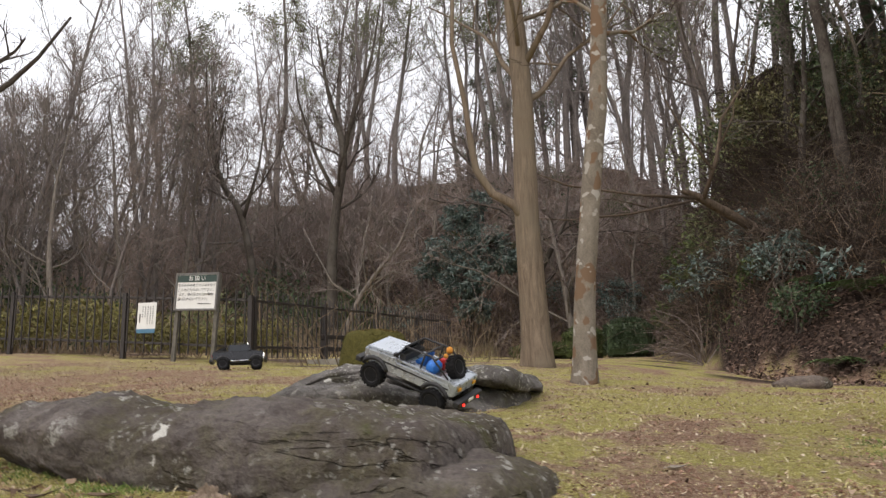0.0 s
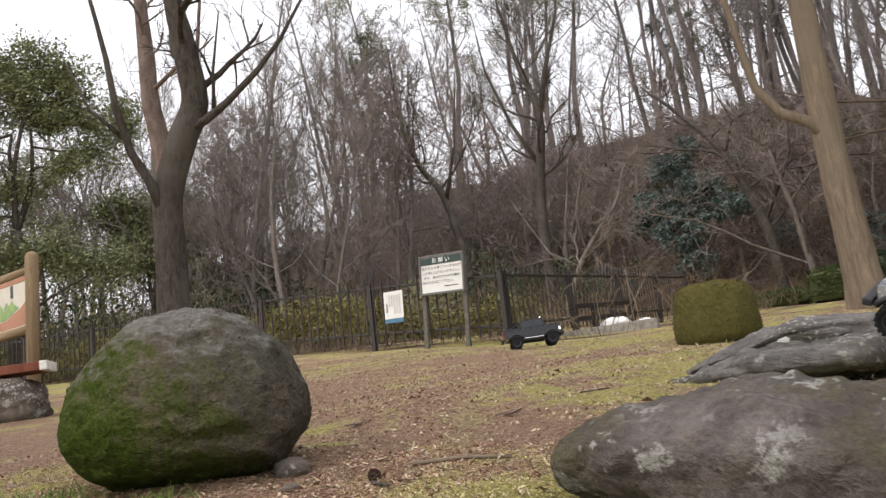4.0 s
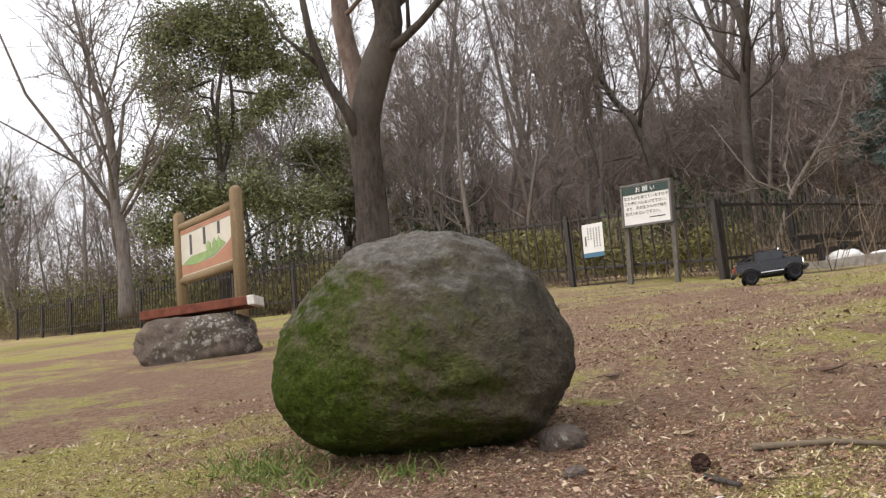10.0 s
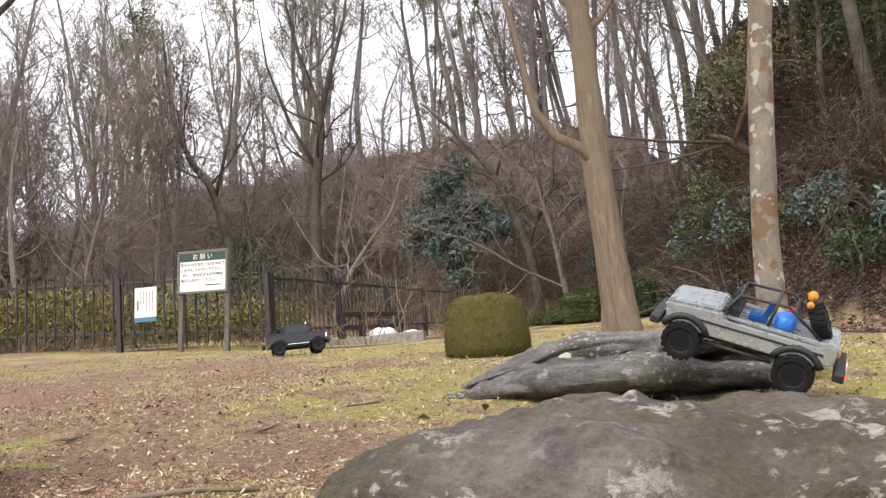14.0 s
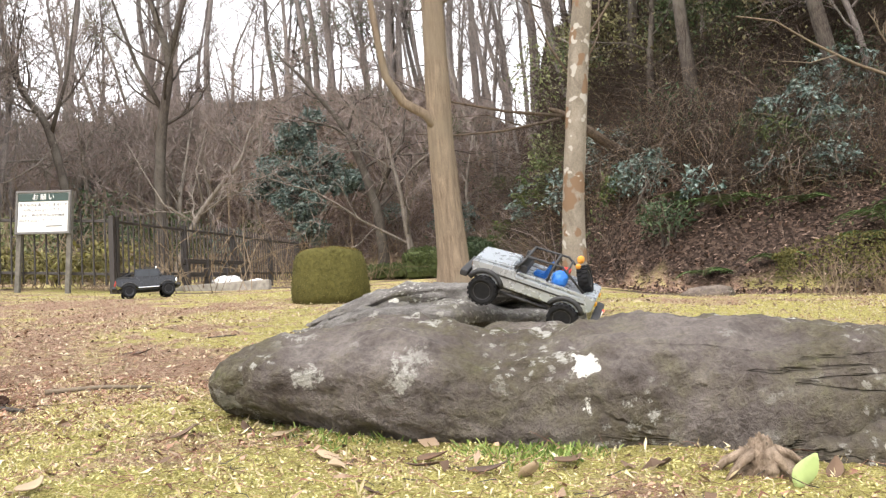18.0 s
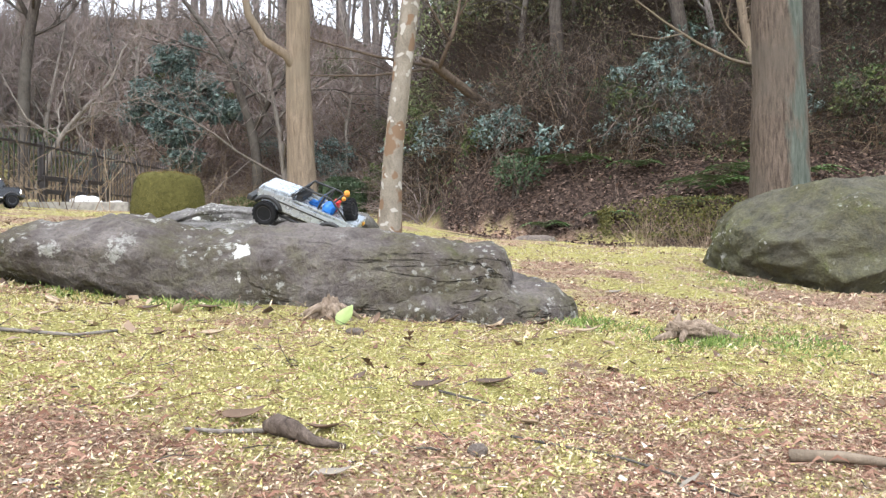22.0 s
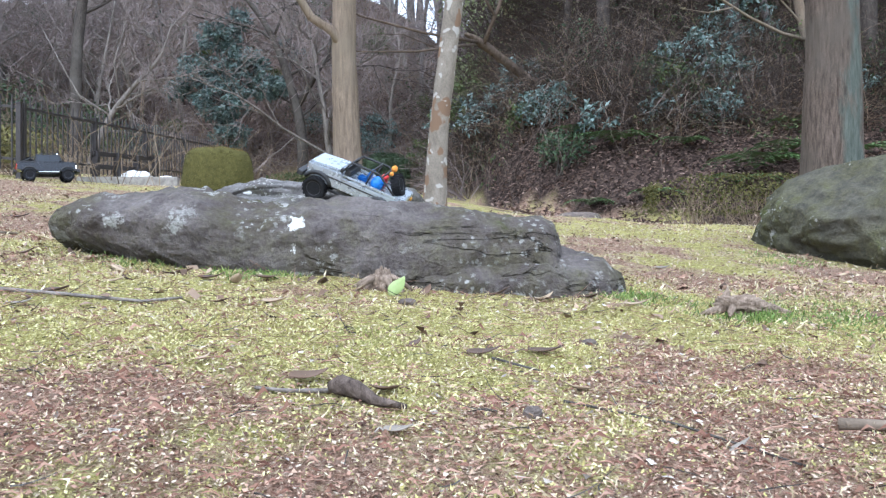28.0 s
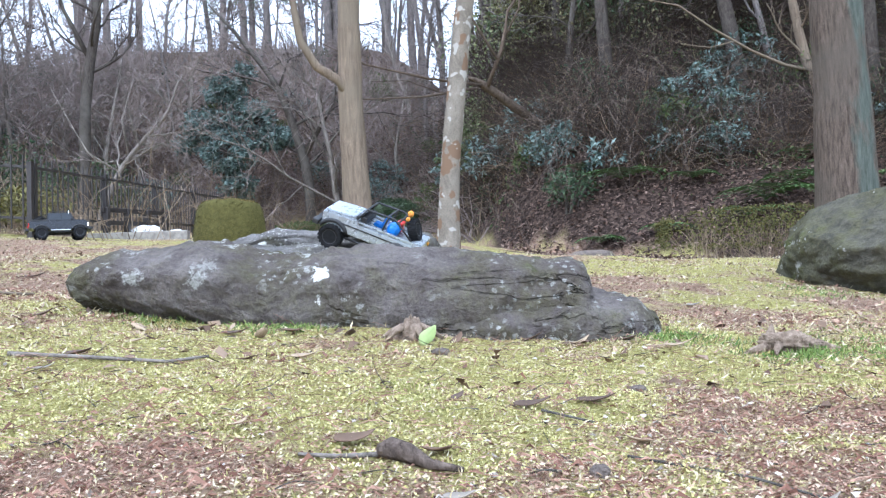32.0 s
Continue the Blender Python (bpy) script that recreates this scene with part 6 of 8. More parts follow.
M_SIGN_GREEN = bare("dark_green_sign_paint", (0.02, 0.045, 0.038), 0.5, vary=0.15)
M_SIGN_WHITE = bare("white_sign_face", (0.72, 0.72, 0.7), 0.5, vary=0.05, scale=12)
M_SIGN_GREY = bare("grey_weathered_frame", (0.16, 0.155, 0.15), 0.7, vary=0.25)
M_SIGN_BLUE = bare("blue_sign_strip", (0.06, 0.17, 0.27), 0.5)
M_INK = bare("black_ink", (0.02, 0.02, 0.022), 0.6, bump=0)
M_INK_WHITE = bare("white_lettering", (0.75, 0.75, 0.73), 0.6, bump=0)
M_SIGN_POST = bare("grey_timber_post", (0.13, 0.12, 0.105), 0.85, vary=0.3, scale=20)


def words(text, size, at, mat, parent, name="lettering"):
    cu = bpy.data.curves.new(name, "FONT")
    cu.body, cu.size, cu.extrude = text, size, 0.0008
    cu.align_x, cu.align_y = "CENTER", "CENTER"
    cu.materials.append(mat)
    ob = new(name, cu)
    ob.parent = parent
    ob.matrix_basis = pose(*at, 90, 0, 0)
    return ob


def notice_sign():
    t = thing("notice_sign", "white notice board with dark green header on two posts", "sign")
    x0, x1, y = -5.655, -4.955, 9.25
    zb0, zb1 = 2.215, 2.735
    t.matrix_basis = Matrix.Translation(((x0 + x1) / 2, y, ground_z(-5.3, y))) @ pose(0, 0, 0, 0, 3.5, 0)
    g = ground_z(-5.3, y)
    w = x1 - x0
    for s in (-1, 1):
        part("post", box(bmesh.new(), (0.06, 0.05, 1.36), (s * (w / 2 - 0.02), 0.0, 0.6), None, 0.006), M_SIGN_POST, t)
    h = zb1 - zb0
    zc = (zb0 + zb1) / 2 - g
    part("panel", box(bmesh.new(), (w - 0.02, 0.02, h - 0.02), (0, -0.045, zc), None, 0.003), M_SIGN_WHITE, t)
    part("header", box(bmesh.new(), (w - 0.04, 0.008, 0.10), (0, -0.058, zc + h / 2 - 0.07), None, 0.001), M_SIGN_GREEN, t, "dark green header strip")
    for s in (-1, 1):
        part("frame_rail", box(bmesh.new(), (w + 0.02, 0.04, 0.028), (0, -0.05, zc + s * (h / 2)), None, 0.004), M_SIGN_GREY, t)
        part("frame_stile", box(bmesh.new(), (0.028, 0.04, h - 0.03), (s * (w / 2 - 0.005), -0.05, zc), None, 0.004), M_SIGN_GREY, t)
    words("お 願 い", 0.082, (0, -0.064, zc + h / 2 - 0.072), M_INK_WHITE, t)
    for k, line in enumerate(("生きものを育てていますので", "この中に入らないで下さい。", "また、他の生きものや物を", "投げ入れないで下さい。")):
        words(line, 0.049, (0.0 if k < 3 else -0.04, -0.057, zc + 0.09 - 0.066 * k), M_INK, t)
    part("text_bar", box(bmesh.new(), (0.22, 0.002, 0.012), (0.15, -0.057, zc - 0.175)), M_INK, t)


def paper_notice():
    t = thing("paper_notice", "white paper notice with a blue lower strip tied to the fence", "sign")
    x0, x1 = -6.325, -5.98
    cx = (x0 + x1) / 2
    t.matrix_basis = pose(cx, 9.28, 2.16, 0, 2, 0)
    part("sheet", box(bmesh.new(), (0.33, 0.006, 0.39), (0, 0, 0.035), None, 0.002), M_SIGN_WHITE, t)
    part("strip", box(bmesh.new(), (0.326, 0.006, 0.06), (0, -0.002, -0.19), None, 0.001), M_SIGN_BLUE, t, "blue strip")
    r = random.Random(4)
    for k in range(5):
        x = 0.11 - 0.045 * k
        n = 8 if k < 3 else 5
        for j in range(n):
            part("text_bar", box(bmesh.new(), (0.016, 0.002, 0.017), (x, -0.005, 0.17 - 0.034 * j - 0.01 * r.random())), M_INK, t)
    part("text_bar", box(bmesh.new(), (0.022, 0.002, 0.13), (-0.115, -0.005, 0.0)), M_SIGN_GREY, t)


notice_sign()
paper_notice()


def info_board():
    """Log-framed picture board."""
    t = thing("information_board", "log-framed picture board on two peeled log posts", "information board")
    a, b = Vector((-5.39, 3.37, 0)), Vector((-6.44, 3.45, 0))
    c = (a + b) / 2
    g = ground_z(c.x, c.y)
    way = (a - b).normalized()
    turn = math.degrees(math.atan2(way.y, way.x))
    t.matrix_basis = pose(c.x, c.y, g, 0, 0, turn)
    w = (a - b).length
    top = 2.19 - g
    for s in (-1, 1):
        v, f = lathe([(0.05, -0.1), (0.05, top - 0.04), (0.042, top - 0.015), (0.025, top), (0.004, top + 0.004)], 16)
        p = part("post", mesh_from("post", v, f, M_LOG), M_LOG, t)
        p.matrix_basis = pose(s * w / 2, 0, 0, 0, 0, 40 * s)
    for z in (top - 0.14, top - 0.60):
        v, f = lathe([(0.036, -w / 2 + 0.03), (0.037, 0), (0.036, w / 2 - 0.03)], 12)
        p = part("cross_log", mesh_from("cross_log", v, f, M_LOG), M_LOG, t)
        p.matrix_basis = pose(0, 0, z, 0, 90, 0)
    M_PICTURE = bare("faded_cream_print", (0.55, 0.52, 0.44), 0.6, vary=0.12, scale=6)
    M_ORANGE = bare("faded_orange_print", (0.36, 0.17, 0.10), 0.6, vary=0.2, scale=8)
    M_LEAFY = bare("faded_green_print", (0.22, 0.33, 0.12), 0.6, vary=0.25, scale=10)
    M_DARKP = bare("dark_print", (0.06, 0.055, 0.06), 0.6)
    zc, h = top - 0.37, 0.40
    part("panel", box(bmesh.new(), (w - 0.1, 0.02, h), (0, -0.005, zc), None, 0.003), M_PICTURE, t)
    part("print_strip", box(bmesh.new(), (w - 0.11, 0.004, 0.035), (0, -0.0165, zc + h / 2 - 0.025)), M_ORANGE, t)

    def flat(name, pts, mat, depth):
        bm = bmesh.new()
        vs = [bm.verts.new((x, -0.016 - depth, z)) for x, z in pts]
        face = bm.faces.new(vs)
        ex = bmesh.ops.extrude_face_region(bm, geom=[face])
        bmesh.ops.translate(bm, vec=(0, 0.001, 0), verts=[e for e in ex["geom"] if isinstance(e, bmesh.types.BMVert)])
        bmesh.ops.recalc_face_normals(bm, faces=bm.faces)
        part(name, bm, mat, t)

    e = w / 2 - 0.056
    flat("print_ground", [(-e, zc - h / 2 + 0.01), (e, zc - h / 2 + 0.01), (e, zc + 0.0), (e * 0.8, zc - 0.05), (e * 0.3, zc - 0.12), (-e * 0.4, zc - 0.13), (-e, zc - 0.10)], M_ORANGE, 0.001)
    flat("print_meadow", [(-e, zc - 0.10), (-e * 0.4, zc - 0.13), (e * 0.3, zc - 0.11), (e * 0.75, zc - 0.04), (e * 0.6, zc - 0.01), (e * 0.1, zc - 0.05), (-e * 0.6, zc - 0.05)], M_LEAFY, 0.0025)
    for x in (0.05, 0.16, 0.24):
        flat("print_tree", [(x - 0.03, zc - 0.06), (x + 0.03, zc - 0.06), (x + 0.04, zc - 0.01), (x, zc + 0.03), (x - 0.04, zc - 0.01)], M_LEAFY, 0.004)
    for x, z, hh in ((-0.28, 0.05, 0.17), (-0.02, 0.08, 0.14), (0.24, 0.10, 0.10)):
        flat("text_bar", [(x - 0.022, zc + z - hh / 2), (x + 0.022, zc + z - hh / 2), (x + 0.022, zc + z + hh / 2), (x - 0.022, zc + z + hh / 2)], M_DARKP, 0.001)


info_board()


def plank_bench():
    base = part("seat_stone", round_rock((0.40, 0.22, 0.19), 17, 3.0, 0.08, (((0, 0, 1), 0.86),), subdiv=5), M_ROCK_STEP, None, shade=True)
    base.matrix_basis = pose(-4.98, 2.76, 0.97, 0, 0, 42)
    tagged(base, "dark angular stone under a plank bench", "stone")
    t = thing("plank_bench", "bench of red-brown planks with worn white ends on a stone", "bench")
    t.matrix_basis = pose(-4.90, 2.78, 1.19, 0, -3.0, 42)
    for k in range(3):
        y = (k - 1) * 0.085
        plank = part("plank", box(bmesh.new(), (0.72, 0.075, 0.06), (-0.03, y, 0), None, 0.006), M_PLANK, t)
        part("end_cap", box(bmesh.new(), (0.05, 0.077, 0.062), (0.345, y, 0), None, 0.006), M_WHITE_PAINT, plank, "worn white painted end")


plank_bench()

# ---- two radio-controlled model trucks ----
M_SILVER = bare("silver_paint", (0.42, 0.46, 0.50), 0.28, 0.55, 0.06, 20, 0.02)
M_BLACK = bare("gloss_black_paint", (0.012, 0.013, 0.017), 0.22, 0.0, 0.2, 20, 0.02)
M_PLASTIC = bare("matt_black_plastic", (0.018, 0.018, 0.019), 0.6, 0.0, 0.25, 40, 0.1)
M_TYRE = bare("black_rubber", (0.016, 0.016, 0.017), 0.85, 0.0, 0.3, 60, 0.2)
M_RIM = bare("dark_metal_rim", (0.05, 0.05, 0.055), 0.4, 0.7, 0.2)
M_CHROME = bare("chrome", (0.7, 0.7, 0.72), 0.15, 1.0, 0.05)
M_GLASS_DARK = bare("smoked_window", (0.02, 0.024, 0.03), 0.06, 0.0, 0.1, 10, 0)
M_RED = bare("red_plastic", (0.5, 0.03, 0.025), 0.4)
M_BLUE = bare("blue_plastic", (0.02, 0.16, 0.55), 0.4)
M_ORANGE_P = bare("orange_plush", (0.55, 0.24, 0.05), 0.8)
M_LAMP_RED = bare("red_tail_lamp", (0.5, 0.01, 0.01), 0.2, bump=0)
M_LAMP_AMBER = bare("amber_lamp", (0.6, 0.28, 0.02), 0.3, bump=0)
lit = bpy.data.materials.new("lit_headlamp")
lit.use_nodes = True
lit.node_tree.nodes["Principled BSDF"].inputs["Emission Color"].default_value = (0.95, 0.97, 1, 1)
lit.node_tree.nodes["Principled BSDF"].inputs["Emission Strength"].default_value = 4
lit_red = bpy.data.materials.new("lit_tail_lamp")
lit_red.use_nodes = True
lit_red.node_tree.nodes["Principled BSDF"].inputs["Base Color"].default_value = (0.6, 0.01, 0.01, 1)
lit_red.node_tree.nodes["Principled BSDF"].inputs["Emission Color"].default_value = (1, 0.03, 0.02, 1)
lit_red.node_tree.nodes["Principled BSDF"].inputs["Emission Strength"].default_value = 3


def tyre_mesh(radius, width):
    s = Soup()
    prof = [(radius * 0.60, -width * 0.42), (radius * 0.80, -width * 0.52), (radius * 0.93, -width * 0.48), (radius * 0.955, -width * 0.2),
            (radius * 0.955, width * 0.2), (radius * 0.93, width * 0.48), (radius * 0.80, width * 0.52), (radius * 0.60, width * 0.42)]
    s.add(*lathe(prof, 36))
    for k in range(18):
        for side in (-1, 1):
            a = 2 * math.pi * (k + 0.25 * side) / 18
            bm = box(bmesh.new(), (radius * 0.11, radius * 0.2, width * 0.46), (radius * 0.96, 0, side * width * 0.27), None, 0)
            m = Matrix.Rotation(a, 4, "Z")
            bm.verts.index_update()
            s.add([m @ v.co for v in bm.verts], [tuple(v.index for v in f.verts) for f in bm.faces])
            bm.free()
    return s.mesh("tyre", M_TYRE, False)


def rim_mesh(radius, width):
    s = Soup()
    r = radius * 0.62
    s.add(*lathe([(r * 0.9, -width * 0.43), (r, -width * 0.45), (r, width * 0.45), (r * 0.9, width * 0.43), (r * 0.82, width * 0.25), (r * 0.3, width * 0.2), (r * 0.28, width * 0.36), (0.001, width * 0.38)], 28))
    for k in range(8):
        bm = box(bmesh.new(), (r * 0.6, r * 0.16, width * 0.1), (r * 0.55, 0, width * 0.30), None, 0)
        m = Matrix.Rotation(2 * math.pi * k / 8, 4, "Z")
        bm.verts.index_update()
        s.add([m @ v.co for v in bm.verts], [tuple(v.index for v in f.verts) for f in bm.faces])
        bm.free()
    return s.mesh("rim", M_RIM, False)


def shell(profile, width, taper=0.0, bevel=0.006):
    """A body panel: side outline (x, z) pushed out across y, with bevelled edges."""
    bm = bmesh.new()
    a = [bm.verts.new((x, -width / 2 + taper * max(0, z - profile[0][1]), z)) for x, z in profile]
    b = [bm.verts.new((x, width / 2 - taper * max(0, z - profile[0][1]), z)) for x, z in profile]
    bm.faces.new(a)
    bm.faces.new(b[::-1])
    n = len(profile)
    for i in range(n):
        bm.faces.new((a[i], b[i], b[(i + 1) % n], a[(i + 1) % n])[::-1])
    bmesh.ops.recalc_face_normals(bm, faces=bm.faces)
    if bevel:
        bmesh.ops.bevel(bm, geom=list(bm.edges), offset=bevel, segments=2, affect="EDGES", clamp_overlap=True)
    return bm


def bar_between(points, radius, mat, parent, name):
    s = Soup()
    s.tube(points, [radius] * len(points), 8, True)
    return part(name, s.mesh(name, mat), mat, parent)


def running_gear(t, wheelbase, track, radius, width):
    tm, rm = tyre_mesh(radius, width), rim_mesh(radius, width)
    for x in (-wheelbase / 2, wheelbase / 2):
        for y in (-1, 1):
            w = new("wheel")
            w.parent = t
            w.matrix_basis = pose(x, y * track / 2, radius, -90 * y, 0, 0)
            part("tyre", tm, M_TYRE, w)
            part("rim", rm, M_RIM, w)
        bar_between([(x, -track / 2, radius), (x, 0, radius + 0.004), (x, track / 2, radius)], 0.009, M_PLASTIC, t, "axle")
        part("differential", round_rock((0.022, 0.026, 0.022), 3, 2.2, 0.02, subdiv=2), M_PLASTIC, t).matrix_basis = pose(x, 0.02, radius)
        for y in (-1, 1):
            bar_between([(x, y * track * 0.28, radius), (x * 0.93, y * track * 0.24, radius + 0.075)], 0.009, M_PLASTIC, t, "shock_absorber")
    for y in (-1, 1):
        part("frame_rail", box(bmesh.new(), (wheelbase * 1.35, 0.012, 0.02), (0, y * 0.035, radius + 0.018), None, 0.002), M_PLASTIC, t)
        bar_between([(-wheelbase * 0.3, y * track * 0.44, radius + 0.01), (wheelbase * 0.3, y * track * 0.44, radius + 0.01)], 0.006, M_PLASTIC, t, "rock_slider")


def flare(t, x, y, radius, mat):
    s = Soup()
    pts = [(x + radius * 1.22 * math.cos(a), y, radius + 0.008 + radius * 1.18 * math.sin(a)) for a in np.linspace(0.12 * math.pi, 0.88 * math.pi, 9)]
    v, f = tube(pts, [0.011] * 9, 6, True)
    s.add(v, f)
    o = part("fender_flare", s.mesh("fender_flare", mat), mat, t)
    o.scale = (1, 1.0, 1)
    return o


def silver_truck():
    t = thing("model_off_roader", "silver open-top radio-controlled off-roader perched on the layered rock", "model car")
    R, W, T = 0.055, 0.046, 0.19
    running_gear(t, 0.31, T, R, W)
    z0, bw = 0.088, 0.185
    part("body", shell([(-0.245, z0 + 0.018), (-0.19, z0), (0.17, z0), (0.215, z0 + 0.02), (0.222, z0 + 0.068), (0.06, z0 + 0.078), (0.05, z0 + 0.060), (-0.20, z0 + 0.060), (-0.215, z0 + 0.072), (-0.25, z0 + 0.070)], bw, 0.05, 0.004), M_SILVER, t)
    part("hood", shell([(0.065, z0 + 0.078), (0.218, z0 + 0.069), (0.214, z0 + 0.078), (0.07, z0 + 0.090)], bw * 0.90, 0.0, 0.004), M_SILVER, t)
    for y in (-1, 1):
        part("side_panel", shell([(-0.235, z0 + 0.06), (0.055, z0 + 0.066), (0.05, z0 + 0.074), (-0.235, z0 + 0.074)], 0.012, 0, 0.002), M_SILVER, t).matrix_basis = pose(0, y * (bw / 2 - 0.011), 0)
        part("side_trim", box(bmesh.new(), (0.40, 0.004, 0.006), (-0.015, y * (bw / 2 - 0.0005), z0 + 0.04), None, 0.001), M_PLASTIC, t)
        part("side_mirror", box(bmesh.new(), (0.012, 0.02, 0.016), (0.055, y * (bw / 2 + 0.012), z0 + 0.10), None, 0.003), M_PLASTIC, t)
        for x in (-0.155, 0.155):
            flare(t, x, y * (bw / 2 - 0.002), R, M_PLASTIC)
        part("headlamp", box(bmesh.new(), (0.008, 0.03, 0.026), (0.222, y * 0.06, z0 + 0.045), None, 0.004), M_CHROME, t)
        part("tail_lamp", box(bmesh.new(), (0.008, 0.022, 0.012), (-0.252, y * 0.06, z0 + 0.045), None, 0.002), M_LAMP_AMBER, t)
        part("bumper_lamp", box(bmesh.new(), (0.006, 0.012, 0.008), (-0.283, y * 0.06, z0 - 0.012), None, 0.002), lit_red, t)
        # cage
        bar_between([(0.062, y * 0.082, z0 + 0.08), (0.03, y * 0.074, z0 + 0.138)], 0.0045, M_PLASTIC, t, "windscreen_pillar")
        bar_between([(0.03, y * 0.074, z0 + 0.138), (-0.10, y * 0.074, z0 + 0.142), (-0.20, y * 0.08, z0 + 0.075)], 0.0045, M_PLASTIC, t, "cage_bar")
        bar_between([(-0.06, y * 0.078, z0 + 0.07), (-0.07, y * 0.074, z0 + 0.142)], 0.0045, M_PLASTIC, t, "cage_bar")
    for x, z in ((0.03, 0.138), (-0.07, 0.142), (-0.12, 0.132)):
        bar_between([(x, -0.074, z0 + z), (x, 0.074, z0 + z)], 0.0045, M_PLASTIC, t, "cage_bar")
    part("windscreen", shell([(0.058, z0 + 0.085), (0.033, z0 + 0.135), (0.035, z0 + 0.136), (0.060, z0 + 0.086)], 0.14, 0, 0), M_GLASS_DARK, t)
    part("grille", box(bmesh.new(), (0.008, 0.10, 0.03), (0.221, 0, z0 + 0.043), None, 0.002), M_PLASTIC, t)
    part("front_bumper", box(bmesh.new(), (0.03, 0.20, 0.024), (0.242, 0, z0 + 0.006), None, 0.006), M_PLASTIC, t)
    part("rear_bumper", box(bmesh.new(), (0.03, 0.205, 0.026), (-0.266, 0, z0 - 0.008), None, 0.006), M_PLASTIC, t)
    part("number_plate", box(bmesh.new(), (0.003, 0.04, 0.012), (-0.2825, 0.0, z0 - 0.004)), M_SIGN_WHITE, t, "small white plate")
    part("floor_tub", box(bmesh.new(), (0.25, 0.15, 0.012), (-0.075, 0, z0 + 0.045), None, 0.002), M_PLASTIC, t)
    part("dashboard", box(bmesh.new(), (0.03, 0.15, 0.03), (0.035, 0, z0 + 0.085), None, 0.005), M_PLASTIC, t)
    for y in (-0.038, 0.038):
        part("seat", shell([(0.0, z0 + 0.06), (0.0, z0 + 0.075), (-0.035, z0 + 0.075), (-0.05, z0 + 0.125), (-0.062, z0 + 0.122), (-0.05, z0 + 0.06)], 0.05, 0, 0.004), M_RED if y < 0 else M_BLUE, t, "red seat" if y < 0 else "blue seat")
    part("fuel_can", box(bmesh.new(), (0.03, 0.05, 0.05), (-0.11, -0.03, z0 + 0.085), None, 0.006), M_RED, t, "red fuel can")
    part("cargo_bag", round_rock((0.03, 0.04, 0.03), 8, 2.4, 0.05, subdiv=3), M_BLUE, t, "blue bag").matrix_basis = pose(-0.10, 0.035, z0 + 0.085)
    spare = new("spare_wheel")
    spare.parent = t
    spare.matrix_basis = pose(-0.185, 0.0, z0 + 0.105, 0, -60, 0)
    part("tyre", tyre_mesh(R * 0.92, W * 0.85), M_TYRE, spare)
    part("rim", rim_mesh(R * 0.92, W * 0.85), M_RIM, spare)
    part("mascot_ball", round_rock((0.014, 0.014, 0.015), 12, 2.0, 0.08, subdiv=3), M_ORANGE_P, t, "small orange soft toy ball").matrix_basis = pose(-0.15, 0.02, z0 + 0.175)
    part("mascot_ball", round_rock((0.010, 0.010, 0.010), 13, 2.0, 0.08, subdiv=3), M_ORANGE_P, t, "small orange soft toy ball").matrix_basis = pose(-0.15, 0.045, z0 + 0.155)
    return t


